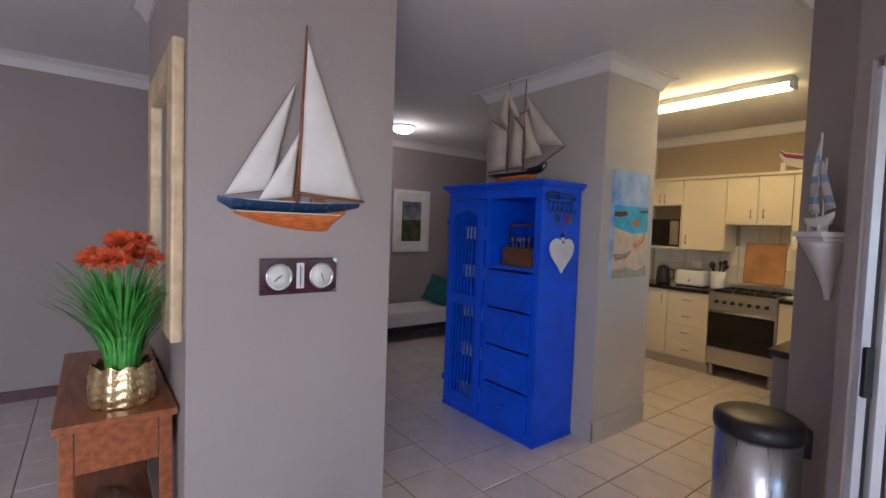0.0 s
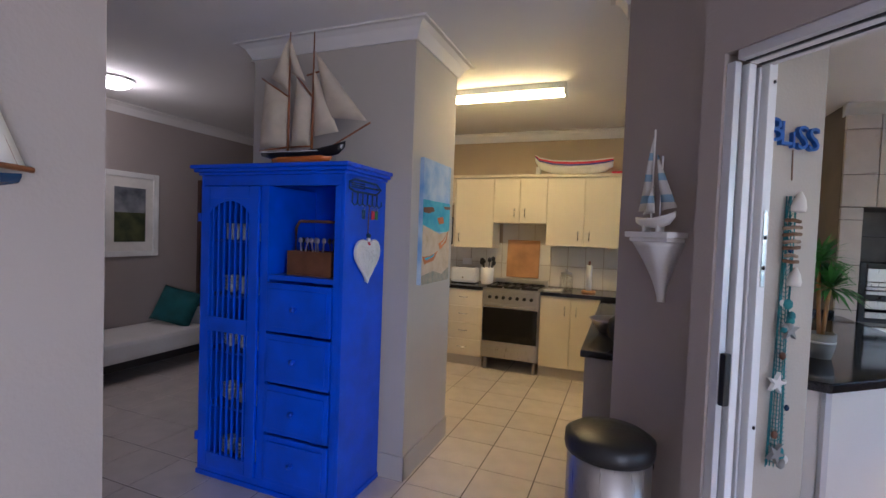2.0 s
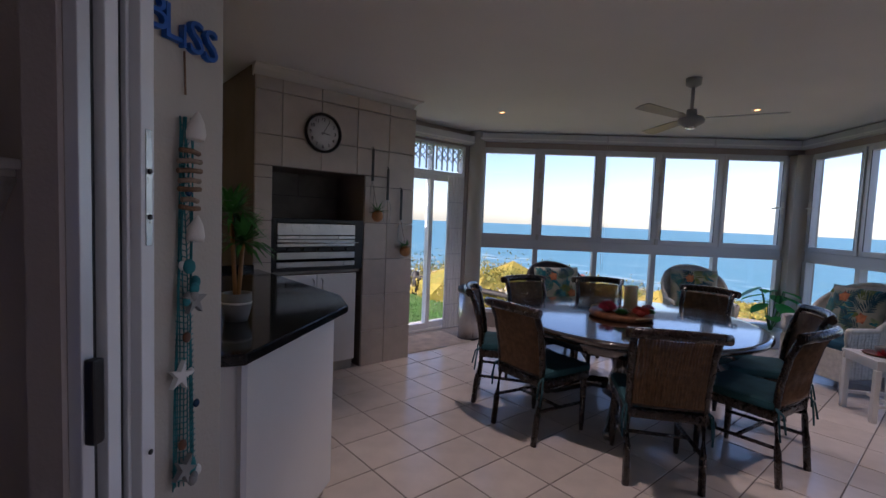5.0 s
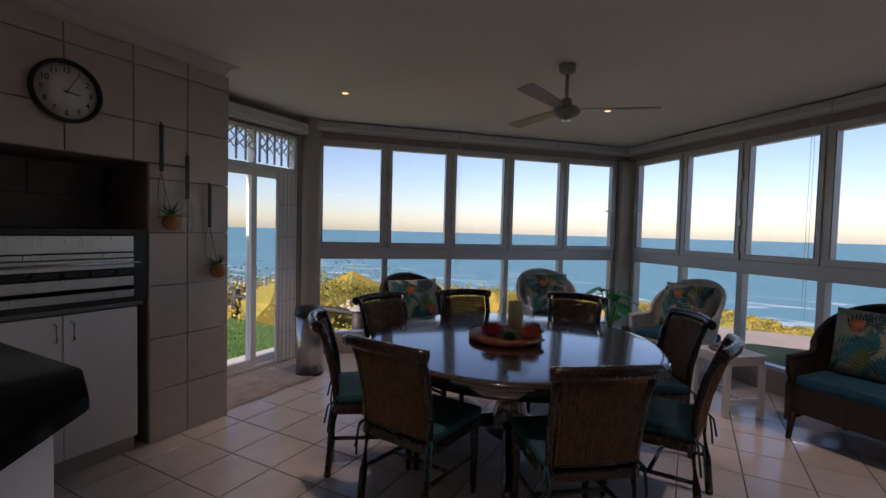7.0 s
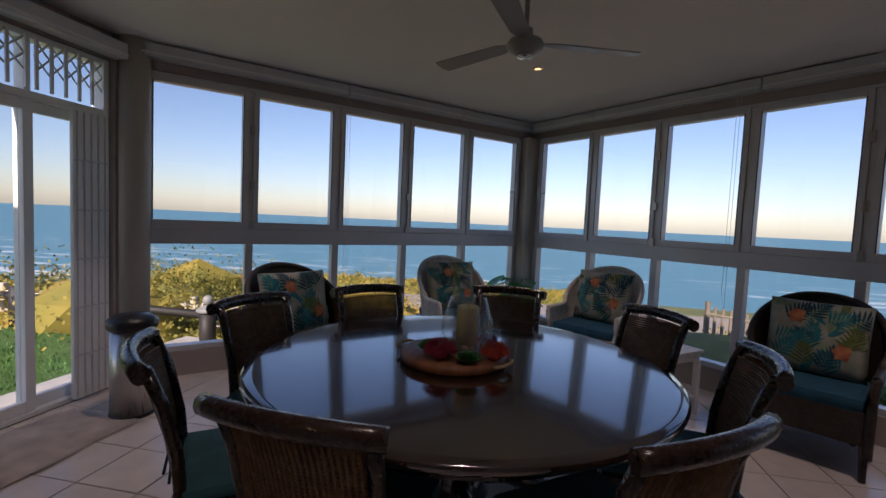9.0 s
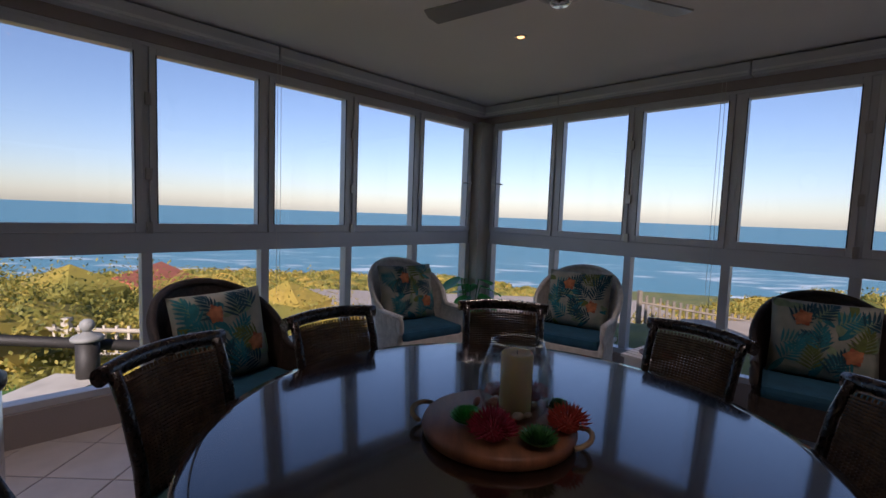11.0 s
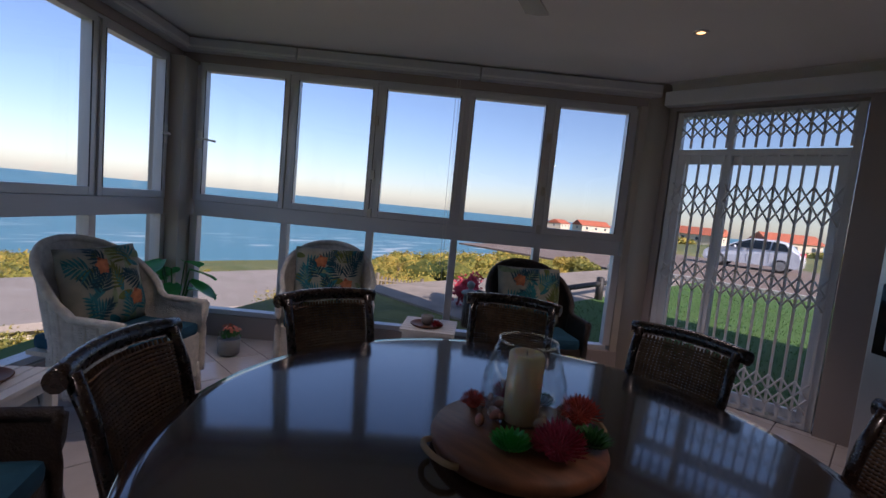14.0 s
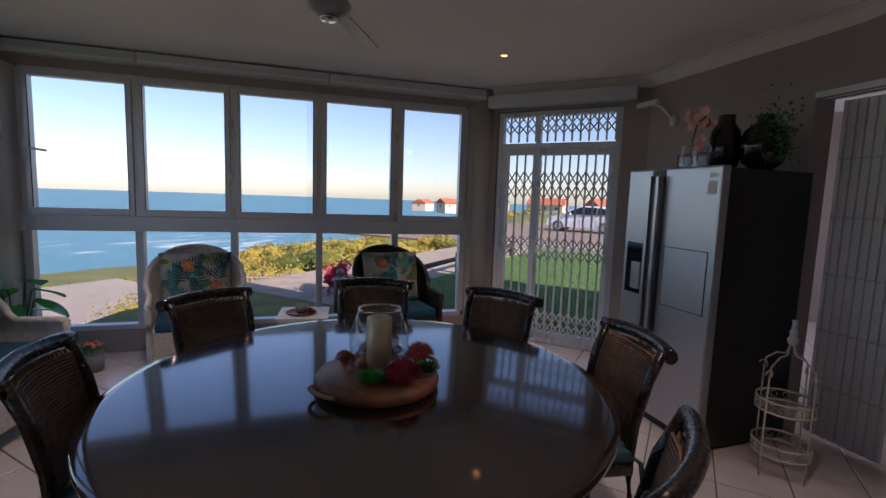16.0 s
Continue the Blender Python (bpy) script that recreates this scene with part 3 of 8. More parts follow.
link(tcn.outputs["Object"], n1.inputs[0]), link(tcn.outputs["Object"], n2.inputs[0])
for r, cols in ((rp, ((0.07, 0.1, 0.02), (0.26, 0.23, 0.06))), (rp2, ((0.035, 0.06, 0.014), (0.22, 0.22, 0.05)))):
    r.color_ramp.elements[0].position, r.color_ramp.elements[1].position = 0.35, 0.65
    r.color_ramp.elements[0].color, r.color_ramp.elements[1].color = (*cols[0], 1), (*cols[1], 1)
link(n1.outputs[0], rp.inputs[0]), link(n2.outputs[0], rp2.inputs[0])
mixn.data_type = "RGBA"
mixn.inputs[0].default_value = 0.55
link(rp.outputs[0], mixn.inputs[6]), link(rp2.outputs[0], mixn.inputs[7]), link(mixn.outputs[2], n["Principled BSDF"].inputs["Base Color"])
n["Principled BSDF"].inputs["Roughness"].default_value = 0.95

bm = bmesh.new()
xs = [-400, -150, -60, -25, -8, 0] + [2 + 0.8 * i for i in range(15)] + [14 + 2 * i for i in range(14)] + [44 + 6 * i for i in range(30)] + [228 + 20 * i for i in range(12)]
ys = [-900, -600, -400, -300] + [-220 + 12 * i for i in range(14)] + [-50 + 3 * i for i in range(16)] + [-2 + i for i in range(18)] + [17 + 3 * i for i in range(12)] + [56 + 12 * i for i in range(14)] + [300, 450, 700, 1100]
grid = [[bm.verts.new((x, y, min(-0.14, terrain_z(x, y)))) for y in ys] for x in xs]
for i in range(len(xs) - 1):
    for j in range(len(ys) - 1):
        f = bm.faces.new((grid[i][j], grid[i + 1][j], grid[i + 1][j + 1], grid[i][j + 1]))
        f.smooth = True
structure("ground", bm, LAND, "scrub-covered dune sloping down to the beach", "ground")

SEA = bpy.data.materials.new("sea_water")
SEA.use_nodes = True
n, link = SEA.node_tree.nodes, SEA.node_tree.links.new
tcn, sep, wob, foam, fr, mixc, addn, band, mul, bp, wv = (n.new(k) for k in ("ShaderNodeTexCoord", "ShaderNodeSeparateXYZ", "ShaderNodeTexNoise", "ShaderNodeTexNoise", "ShaderNodeValToRGB", "ShaderNodeMix", "ShaderNodeMath", "ShaderNodeValToRGB", "ShaderNodeMath", "ShaderNodeBump", "ShaderNodeTexNoise"))
mp = n.new("ShaderNodeMapping")
mp.inputs["Scale"].default_value = (0.09, 0.03, 1)
link(tcn.outputs["Object"], mp.inputs[0]), link(mp.outputs[0], foam.inputs[0])
foam.inputs["Scale"].default_value, foam.inputs["Detail"].default_value = 1.0, 8
link(tcn.outputs["Object"], sep.inputs[0])
wob.inputs["Scale"].default_value = 0.008
link(tcn.outputs["Object"], wob.inputs[0])
addn.operation = "MULTIPLY_ADD"
addn.inputs[1].default_value = 120
link(wob.outputs[0], addn.inputs[0]), link(sep.outputs[0], addn.inputs[2])
mr = n.new("ShaderNodeMapRange")
mr.inputs["From Min"].default_value, mr.inputs["From Max"].default_value = 220, 420
link(addn.outputs[0], mr.inputs[0])
band.color_ramp.elements[0].position, band.color_ramp.elements[1].position = 0.0, 1.0
band.color_ramp.elements[0].color, band.color_ramp.elements[1].color = (1, 1, 1, 1), (0.0, 0.0, 0.0, 1)
e = band.color_ramp.elements.new(0.35)
e.color = (0.55, 0.55, 0.55, 1)
link(mr.outputs[0], band.inputs[0])
fr.color_ramp.elements[0].position, fr.color_ramp.elements[1].position = 0.54, 0.66
link(foam.outputs[0], fr.inputs[0])
mul.operation = "MULTIPLY"
link(band.outputs[0], mul.inputs[0]), link(fr.outputs[0], mul.inputs[1])
mixc.data_type = "RGBA"
mixc.inputs[6].default_value, mixc.inputs[7].default_value = (0.09, 0.23, 0.3, 1), (0.85, 0.87, 0.88, 1)
link(mul.outputs[0], mixc.inputs[0]), link(mixc.outputs[2], n["Principled BSDF"].inputs["Base Color"])
n["Principled BSDF"].inputs["Roughness"].default_value = 0.5
n["Principled BSDF"].inputs["Specular IOR Level"].default_value = 0.2
wv.inputs["Scale"].default_value = 0.25
link(tcn.outputs["Object"], wv.inputs[0]), link(wv.outputs[0], bp.inputs["Height"])
bp.inputs["Strength"].default_value, bp.inputs["Distance"].default_value = 0.5, 0.6
link(bp.outputs[0], n["Principled BSDF"].inputs["Normal"])
structure("water", boxes((60, -4600, -31, 4800, 4600, -29.5)), SEA, "blue-green sea with white breakers", "sea")


# ---- dining table and chairs ----
TABLE = (2.87, 2.91)
tab = thing("dining_table", "large round dark-stained polished wooden dining table", "table", pose(*TABLE, 0))
part("tabletop", lathe([(0.0, 0.715), (0.9, 0.715), (0.935, 0.722), (0.948, 0.735), (0.948, 0.748), (0.94, 0.757), (0.9, 0.76), (0.0, 0.76)], 96), DARKWOOD, tab)
part("apron", lathe([(0.76, 0.62), (0.78, 0.62), (0.78, 0.7145), (0.76, 0.7145)], 64, ring=True), DARKWOOD, tab)
part("pedestal", lathe([(0.1, 0.1), (0.16, 0.14), (0.13, 0.22), (0.09, 0.34), (0.12, 0.46), (0.17, 0.56), (0.2, 0.62), (0.3, 0.7), (0.3, 0.7145)], 32), DARKWOOD, tab)
for k in range(4):
    bm = bmesh.new()
    tube(bm, [(0.08, 0, 0.2), (0.25, 0, 0.19), (0.42, 0, 0.12), (0.54, 0, 0.06), (0.6, 0, 0.045)], 0.05, 10, 0.035)
    ball(bm, (0.61, 0, 0.045), 0.045, sub=2)
    part("foot", bm, DARKWOOD, tab, at=pose(0, 0, 0, 0, 0, 45 * 2 * k + 20))


def dining_chair():
    """Faces local +x: a cane back with rolled top rail, a teal seat pad tied on."""
    ch = thing("dining_chair", "dark wooden dining chair with woven cane back and teal pad", "chair", group="chairs round the table")
    for sy in (-1, 1):
        bm = bmesh.new()
        pts = [(-0.27, 0.2, 0), (-0.25, 0.2, 0.2), (-0.22, 0.2, 0.42), (-0.235, 0.205, 0.6), (-0.275, 0.212, 0.78), (-0.325, 0.215, 0.9)]
        tube(bm, [(x, y * sy, z) for x, y, z in pts], 0.021, 8)
        part("rear_leg", bm, CHAIRWOOD, ch)
        bm = lathe([(0.014, 0), (0.018, 0.05), (0.021, 0.2), (0.024, 0.38), (0.026, 0.43)], 10, (0.21, 0.2 * sy))
        part("front_leg", bm, CHAIRWOOD, ch)
    for a in (((-0.245, -0.19, 0.22), (0.21, -0.19, 0.2)), ((-0.245, 0.19, 0.22), (0.21, 0.19, 0.2)), ((-0.02, -0.19, 0.21), (-0.02, 0.19, 0.21))):
        part("stretcher", tube(bmesh.new(), a, 0.012, 8), CHAIRWOOD, ch)
    part("seat_frame", boxes((-0.235, -0.225, 0.38, 0.235, 0.225, 0.435), bevel=0.012), CHAIRWOOD, ch)
    # rolled top rail, curved in plan
    bm = bmesh.new()
    rail = []
    for i in range(13):
        y = -0.26 + 0.52 * i / 12
        bow = 0.05 * (1 - (y / 0.26) ** 2)
        rail.append((-0.33 - bow, y, 0.895 + 0.012 * (1 - (y / 0.26) ** 2)))
    tube(bm, rail, 0.027, 10)
    for v in bm.verts:
        v.co.z = 0.9 + (v.co.z - 0.9) * 1.15
    top = part("top_rail", bm, CHAIRWOOD, ch)
    # cane panel: many thin canes with cross weave
    bm = bmesh.new()
    for i in range(23):
        y = -0.18 + 0.36 * i / 22
        bow = 0.045 * (1 - (y / 0.2) ** 2)
        tube(bm, [(-0.235 - bow * 0.3, y, 0.47), (-0.25 - bow * 0.6, y, 0.62), (-0.285 - bow * 0.9, y, 0.78), (-0.318 - bow, y, 0.875)], 0.0058, 5)
    for j in range(32):
        z = 0.475 + 0.385 * j / 31
        base = -0.237 - 0.05 * max(0, (z - 0.5) / 0.3) ** 1.4
        tube(bm, [(base - 0.045 * (0.3 + 0.6 * (z - 0.47) / 0.31) * (1 - (y / 0.2) ** 2), y, z) for y in (-0.19, -0.1, 0, 0.1, 0.19)], 0.0058, 5)
    tagged(part("cane_back", bm, RATTAN, ch), kind="stuff")
    part("lower_rail", tube(bmesh.new(), [(-0.228, -0.2, 0.465), (-0.243, 0, 0.465), (-0.228, 0.2, 0.465)], 0.014, 8), CHAIRWOOD, ch)
    pad = boxes((-0.225, -0.23, 0.437, 0.245, 0.23, 0.49), bevel=0.022)
    pad = part("seat_pad", pad, TEAL, ch)
    for sy in (-1, 1):
        bm = bmesh.new()
        tube(bm, [(-0.225, 0.215 * sy, 0.46), (-0.25, 0.235 * sy, 0.44), (-0.262, 0.24 * sy, 0.36), (-0.27, 0.235 * sy, 0.28)], 0.006, 5)
        tube(bm, [(-0.23, 0.215 * sy, 0.46), (-0.27, 0.22 * sy, 0.43), (-0.29, 0.225 * sy, 0.33)], 0.006, 5)
        part("tie", bm, TEAL, pad)
    return ch


chair = dining_chair()
# middle of each top rail in plan, and the way the chair faces
SEATS = ((4.11, 2.76, 176), (3.715, 3.69, 226), (3.05, 4.13, 254), (2.1, 3.92, 310), (1.745, 3.17, 354), (1.94, 2.15, 38), (2.765, 1.68, 82), (3.625, 1.86, 121))
for k, (rx_, ry_, face) in enumerate(SEATS):
    m = pose(rx_ + 0.36 * math.cos(radians(face)), ry_ + 0.36 * math.sin(radians(face)), 0, 0, 0, face)
    if k == 0:
        chair.matrix_basis = m
    else:
        copy_thing(chair, m)


# ================= living room =================
# console table with a pot of grass and flowers, against the pier's side
con = thing("console_table", "small varnished red-brown wooden console table", "table")
part("top", boxes((-3.25, -0.02, 0.77, -2.16, 0.36, 0.8), bevel=0.006), REDWOOD, con)
part("front_drawer", boxes((-2.2205, 0.045, 0.6, -2.2, 0.3, 0.768), bevel=0.004), REDWOOD, con)
part("side_rail", boxes((-3.2, 0.02, 0.6, -2.225, 0.04, 0.769), (-3.2, 0.305, 0.6, -2.225, 0.325, 0.769)), REDWOOD, con)
part("lower_shelf", boxes((-3.2, 0.03, 0.2, -2.23, 0.32, 0.222), bevel=0.003), REDWOOD, con)
for x in (-3.225, -2.225):
    for y in (0.02, 0.325):
        part("leg", boxes((x - 0.022, y - 0.022, 0, x + 0.022, y + 0.022, 0.769), bevel=0.004), REDWOOD, con)
orn = thing("wicker_ball", "brown woven ball on the console's lower shelf", "ornament")
part("ball", ball(bmesh.new(), (-2.45, 0.15, 0.315), 0.09, sub=3), RATTAN, orn)

pot = thing("gold_plant_pot", "hammered gold metal pot with ribbed leaf pattern", "plant pot")
ribs = 60
bmp = bmesh.new()
rings = []
for j in range(17):
    z = 0.801 + 0.155 * j / 16
    rr = 0.092 + 0.018 * math.sin(math.pi * (0.25 + 0.65 * j / 16))
    ring = []
    for i in range(ribs):
        a = 2 * math.pi * i / ribs
        w = 0.0045 * math.sin(10 * a) * 1.0 + 0.003 * math.sin(2 * math.pi * j / 4 + (1 if math.sin(10 * a) > 0 else -1) * 10 * a)
        ring.append(bmp.verts.new((-2.34 + (rr + w) * math.cos(a), 0.19 + (rr + w) * math.sin(a), z + (0.008 * math.sin(10 * a) if j == 16 else 0))))
    rings.append(ring)
for a, b in zip(rings, rings[1:]):
    for i in range(ribs):
        bmp.faces.new((a[i], a[(i + 1) % ribs], b[(i + 1) % ribs], b[i])).smooth = True
bmp.faces.new(rings[0])
part("body", bmp, GOLD, pot)
part("soil", lathe([(0.0, 0.93), (0.08, 0.935)], 24, (-2.34, 0.19)), BLACK, pot)


def blades(bm, centre, count, height, spread, width, rng, droop=0.5):
    """Arching grass blades from one root."""
    for _ in range(count):
        a = rng.uniform(0, 2 * math.pi)
        h, s = height * rng.uniform(0.55, 1), spread * rng.uniform(0.15, 1)
        d = Vector((math.cos(a), math.sin(a), 0))
        side = Vector((-d.y, d.x, 0)) * width
        root = Vector(centre) + d * rng.uniform(0, 0.06)
        prev = None
        for k in range(6):
            u = k / 5
            p = root + d * s * u ** 2 + Vector((0, 0, h * (u - droop * 0.35 * u ** 3)))
            w = side * (1 - u) * 0.9 + side * 0.1
            cur = (bm.verts.new(p - w), bm.verts.new(p + w))
            if prev:
                bm.faces.new((prev[0], prev[1], cur[1], cur[0]))
            prev = cur


GRASS = material("bright_grass_blade", (0.065, 0.34, 0.045), 0.5, var=0.4, scale=25, bump=0.0)
ORANGE = material("orange_petals", (0.82, 0.13, 0.035), 0.6, var=0.35, scale=40, bump=0.1)
rng = random.Random(3)
plant = thing("potted_grass", "green artificial grass with orange flower heads in the gold pot", "plant")
bm = bmesh.new()
blades(bm, (-2.34, 0.19, 0.92), 420, 0.52, 0.26, 0.0082, rng, 0.4)
tagged(part("grass", bm, GRASS, plant), kind="stuff")
for k in range(5):
    bm = bmesh.new()
    c = Vector((-2.34 + rng.uniform(-0.06, 0.06), 0.19 - 0.08 + 0.04 * k, 1.38 + (0.05 if k in (2, 3) else -0.015)))
    for _ in range(170):
        d = Vector((rng.gauss(0, 1), rng.gauss(0, 1), rng.gauss(0.4, 0.7))).normalized()
        p = c + Vector((d.x, d.y, d.z * 0.6)) * rng.uniform(0.02, 0.06)
        s = d.orthogonal().normalized() * 0.012
        bm.faces.new([bm.verts.new(p - s), bm.verts.new(p + s), bm.verts.new(p + d * 0.024)])
    part("flower", bm, ORANGE, plant)

# mirror with a gilt frame on the pier's side
mir = thing("wall_mirror", "tall mirror in a carved gilt wooden frame", "mirror")
GILT = material("worn_gilt_frame", (0.6, 0.46, 0.27), 0.55, var=0.22, scale=14, bump=0.15, fine=40)
MIRROR = material("mirror_silver", (0.9, 0.9, 0.9), 0.03, metal=1.0, var=0.01, bump=0)
part("frame", boxes((-2.98, 0.325, 1.06, -2.86, 0.369, 2.2), (-2.26, 0.325, 1.06, -2.12, 0.369, 2.2), (-2.8595, 0.325, 1.06, -2.2605, 0.369, 1.19), (-2.8595, 0.325, 2.07, -2.2605, 0.369, 2.2), bevel=0.012), GILT, mir)
part("glass", boxes((-2.87, 0.35, 1.18, -2.25, 0.362, 2.08)), MIRROR, mir)

# half model of a sailing boat on the pier, bow to the left
boat = thing("half_hull_sailboat", "wall-mounted sailing boat with blue hull, orange keel and white sails", "model boat", pose(-2.062, 0, 0))
NAVY = material("navy_hull_paint", (0.012, 0.045, 0.11), 0.25, var=0.1)
KEEL = material("orange_varnish_hull", (0.62, 0.16, 0.03), 0.25, var=0.25, scale=10, stretch=(1, 3, 12))


def half_hull(rows, mat, name, parent, n=8):
    """Stations of (y, keel z, deck z, half breadth at the wall)."""
    bm = bmesh.new()
    rings = []
    for y, zk, zd, b in rows:
        rings.append([bm.verts.new((0.001 + max(0.0005, b * math.sin(math.pi / 2 * (k / n)) ** 0.7), y, zk + (zd - zk) * (k / n))) for k in range(n + 1)] + [bm.verts.new((0.0, y, zd)), bm.verts.new((0.0, y, zk))])
    for a, b in zip(rings, rings[1:]):
        m = len(a)
        for k in range(m):
            f = bm.faces.new((a[k], a[(k + 1) % m], b[(k + 1) % m], b[k]))
    bm.faces.new(rings[0]), bm.faces.new(rings[-1])
    return part(name, bm, mat, parent)


half_hull([(0.47, 1.605, 1.625, 0.004), (0.52, 1.575, 1.618, 0.03), (0.62, 1.57, 1.612, 0.05), (0.75, 1.568, 1.612, 0.056), (0.9, 1.577, 1.616, 0.052), (1.0, 1.592, 1.622, 0.036), (1.06, 1.607, 1.627, 0.015)], NAVY, "hull", boat)
half_hull([(0.53, 1.56, 1.574, 0.022), (0.62, 1.53, 1.569, 0.04), (0.72, 1.508, 1.567, 0.05), (0.84, 1.495, 1.567, 0.048), (0.91, 1.497, 1.575, 0.04), (0.935, 1.53, 1.576, 0.034), (0.99, 1.572, 1.588, 0.02)], KEEL, "keel", boat)
part("waterline", boxes((0.02, 0.53, 1.568, 0.053, 0.95, 1.5715)), WHITEPAINT, boat)
part("deck", boxes((0.0005, 0.56, 1.613, 0.035, 0.98, 1.618)), WHITEPAINT, boat)
part("cabin", boxes((0.0005, 0.7, 1.619, 0.03, 0.77, 1.632), (0.0005, 0.83, 1.619, 0.03, 0.89, 1.636), bevel=0.003), BOATWOOD, boat)
part("mast", tube(bmesh.new(), [(0.03, 0.765, 1.6), (0.03, 0.78, 1.95), (0.025, 0.795, 2.34)], 0.0085, 8, 0.004), BOATWOOD, boat)
part("boom", tube(bmesh.new(), [(0.035, 0.765, 1.655), (0.035, 1.07, 1.635)], 0.006, 8), BOATWOOD, boat)


def sail(points, parent, off, bulge=0.02, mat=SAIL, n=8, name="sail"):
    """A triangular or four-sided cloth with a slight belly, in the yz plane."""
    a, b, c, d = [Vector(p) for p in (points if len(points) == 4 else (*points, points[-1]))]
    bm = bmesh.new()
    g = []
    for i in range(n + 1):
        row = []
        for j in range(n + 1):
            u, v = i / n, j / n
            p = (a * (1 - u) + b * u) * (1 - v) + (d * (1 - u) + c * u) * v
            belly = bulge * math.sin(math.pi * u) * math.sin(math.pi * min(1, v * 0.9 + 0.05))
            row.append(bm.verts.new((off + belly, p.x, p.y)))
        g.append(row)
    for i in range(n):
        for j in range(n):
            bm.faces.new((g[i][j], g[i + 1][j], g[i + 1][j + 1], g[i][j + 1])).smooth = True
    bmesh.ops.remove_doubles(bm, verts=bm.verts, dist=1e-5)
    ext = bmesh.ops.solidify(bm, geom=list(bm.faces), thickness=0.0015)
    return part(name, bm, mat, parent)


sail([(0.772, 1.655), (1.06, 1.638), (0.8, 2.28)], boat, 0.03)
sail([(0.49, 1.628), (0.66, 1.66), (0.75, 2.09)], boat, 0.028)
sail([(0.61, 1.615), (0.745, 1.635), (0.768, 1.9)], boat, 0.038)
part("rigging", tube(tube(bmesh.new(), [(0.03, 0.79, 2.3), (0.03, 1.05, 1.63)], 0.0008, 4), [(0.03, 0.75, 2.1), (0.03, 0.48, 1.62)], 0.0008, 4), BOATWOOD, boat)

# barometer and thermometer plaque
DIAL = material("dial_face", (0.72, 0.7, 0.64), 0.4, var=0.05)
baro = thing("barometer_plaque", "mahogany wall plaque with two brass-rimmed dials and thermometer", "barometer", pose(-2.063, 0.79, 1.308))
part("board", boxes((0.0, -0.163, -0.075, 0.02, 0.163, 0.075), bevel=0.004), MAHOG, baro)
for y in (-0.09, 0.09):
    d = part("dial", lathe([(0.0, 0.0), (0.055, 0.0), (0.055, 0.012), (0.05, 0.016), (0.047, 0.012), (0.0, 0.012)], 32), CHROME, baro, "silver dial rim", at=pose(0.021, y, 0, 0, 90, 0))
    part("face", lathe([(0.0, 0.0125), (0.046, 0.0125), (0.046, 0.0135), (0, 0.0135)], 32), DIAL, d)
    bm = boxes((-0.002, -0.03, 0.0137, 0.002, 0.012, 0.0147))
    for k in range(24):
        a = 2 * math.pi * k / 24
        tube(bm, [(0.036 * math.cos(a), 0.036 * math.sin(a), 0.0139), (0.042 * math.cos(a), 0.042 * math.sin(a), 0.0139)], 0.0006, 4)
    bm.transform(pose(0, 0, 0, 0, 0, 40 if y < 0 else 110))
    part("needle", bm, BLACK, d)
part("thermometer", boxes((0.0205, -0.016, -0.052, 0.024, 0.016, 0.055), bevel=0.003), WHITE_CER, baro)
part("thermometer_scale", boxes((0.0242, -0.002, -0.045, 0.0262, 0.002, 0.045), *[(0.0242, 0.004, -0.04 + 0.009 * k, 0.025, 0.011, -0.038 + 0.009 * k) for k in range(9)]), BLACK, baro)
for sy, sz in ((1, 1), (1, -1)):
    part("corner_plate", slab([(0.163 * sy, 0.075 * sz), (0.143 * sy, 0.075 * sz), (0.143 * sy, 0.068 * sz), (0.156 * sy, 0.055 * sz), (0.163 * sy, 0.055 * sz)], 0.003, "yz", 0.0215), CHROME, baro)

# blue kitchen dresser in front of the pillar
bc = thing("blue_dresser", "bright cobalt-blue painted wooden dresser with barred door and drawers", "cabinet")
X0, X1, Y0, Y1, HB = -3.27, -2.25, 2.545, 2.98, 1.885
XM, XN = -2.83, -2.73
part("side_panel", boxes((X1 - 0.02, Y0, 0.03, X1, Y1, HB - 0.06), bevel=0.002), BLUE, bc)
part("side_panel", boxes((X0, Y0, 0.03, X0 + 0.02, Y1, HB - 0.06), bevel=0.002), BLUE, bc)
part("back_panel", boxes((X0 + 0.0205, Y1 - 0.012, 0.03, X1 - 0.0205, Y1, HB - 0.06)), BLUE, bc)
part("bottom_board", boxes((X0 + 0.0205, Y0 + 0.02, 0.03, X1 - 0.0205, Y1 - 0.0125, 0.07)), BLUE, bc)
part("face_frame", boxes((XM + 0.02, Y0, 0.0705, XM + 0.075, Y1 - 0.0125, HB - 0.12), (X1 - 0.06, Y0, 0.0705, X1 - 0.0205, Y0 + 0.02, HB - 0.12), (X0 + 0.0205, Y0, HB - 0.1195, X1 - 0.0205, Y0 + 0.02, HB - 0.06), (X0 + 0.0205, Y0, 0.031, X1 - 0.0205, Y0 + 0.0195, 0.0695), bevel=0.002), BLUE, bc)
part("shelf", boxes((XM + 0.076, Y0 + 0.01, 1.235, X1 - 0.021, Y1 - 0.013, 1.262)), BLUE, bc)
for z in (0.42, 0.76, 1.1, 1.43):
    part("shelf", boxes((X0 + 0.021, Y0 + 0.03, z, XM + 0.019, Y1 - 0.013, z + 0.015)), BLUE_IN, bc)
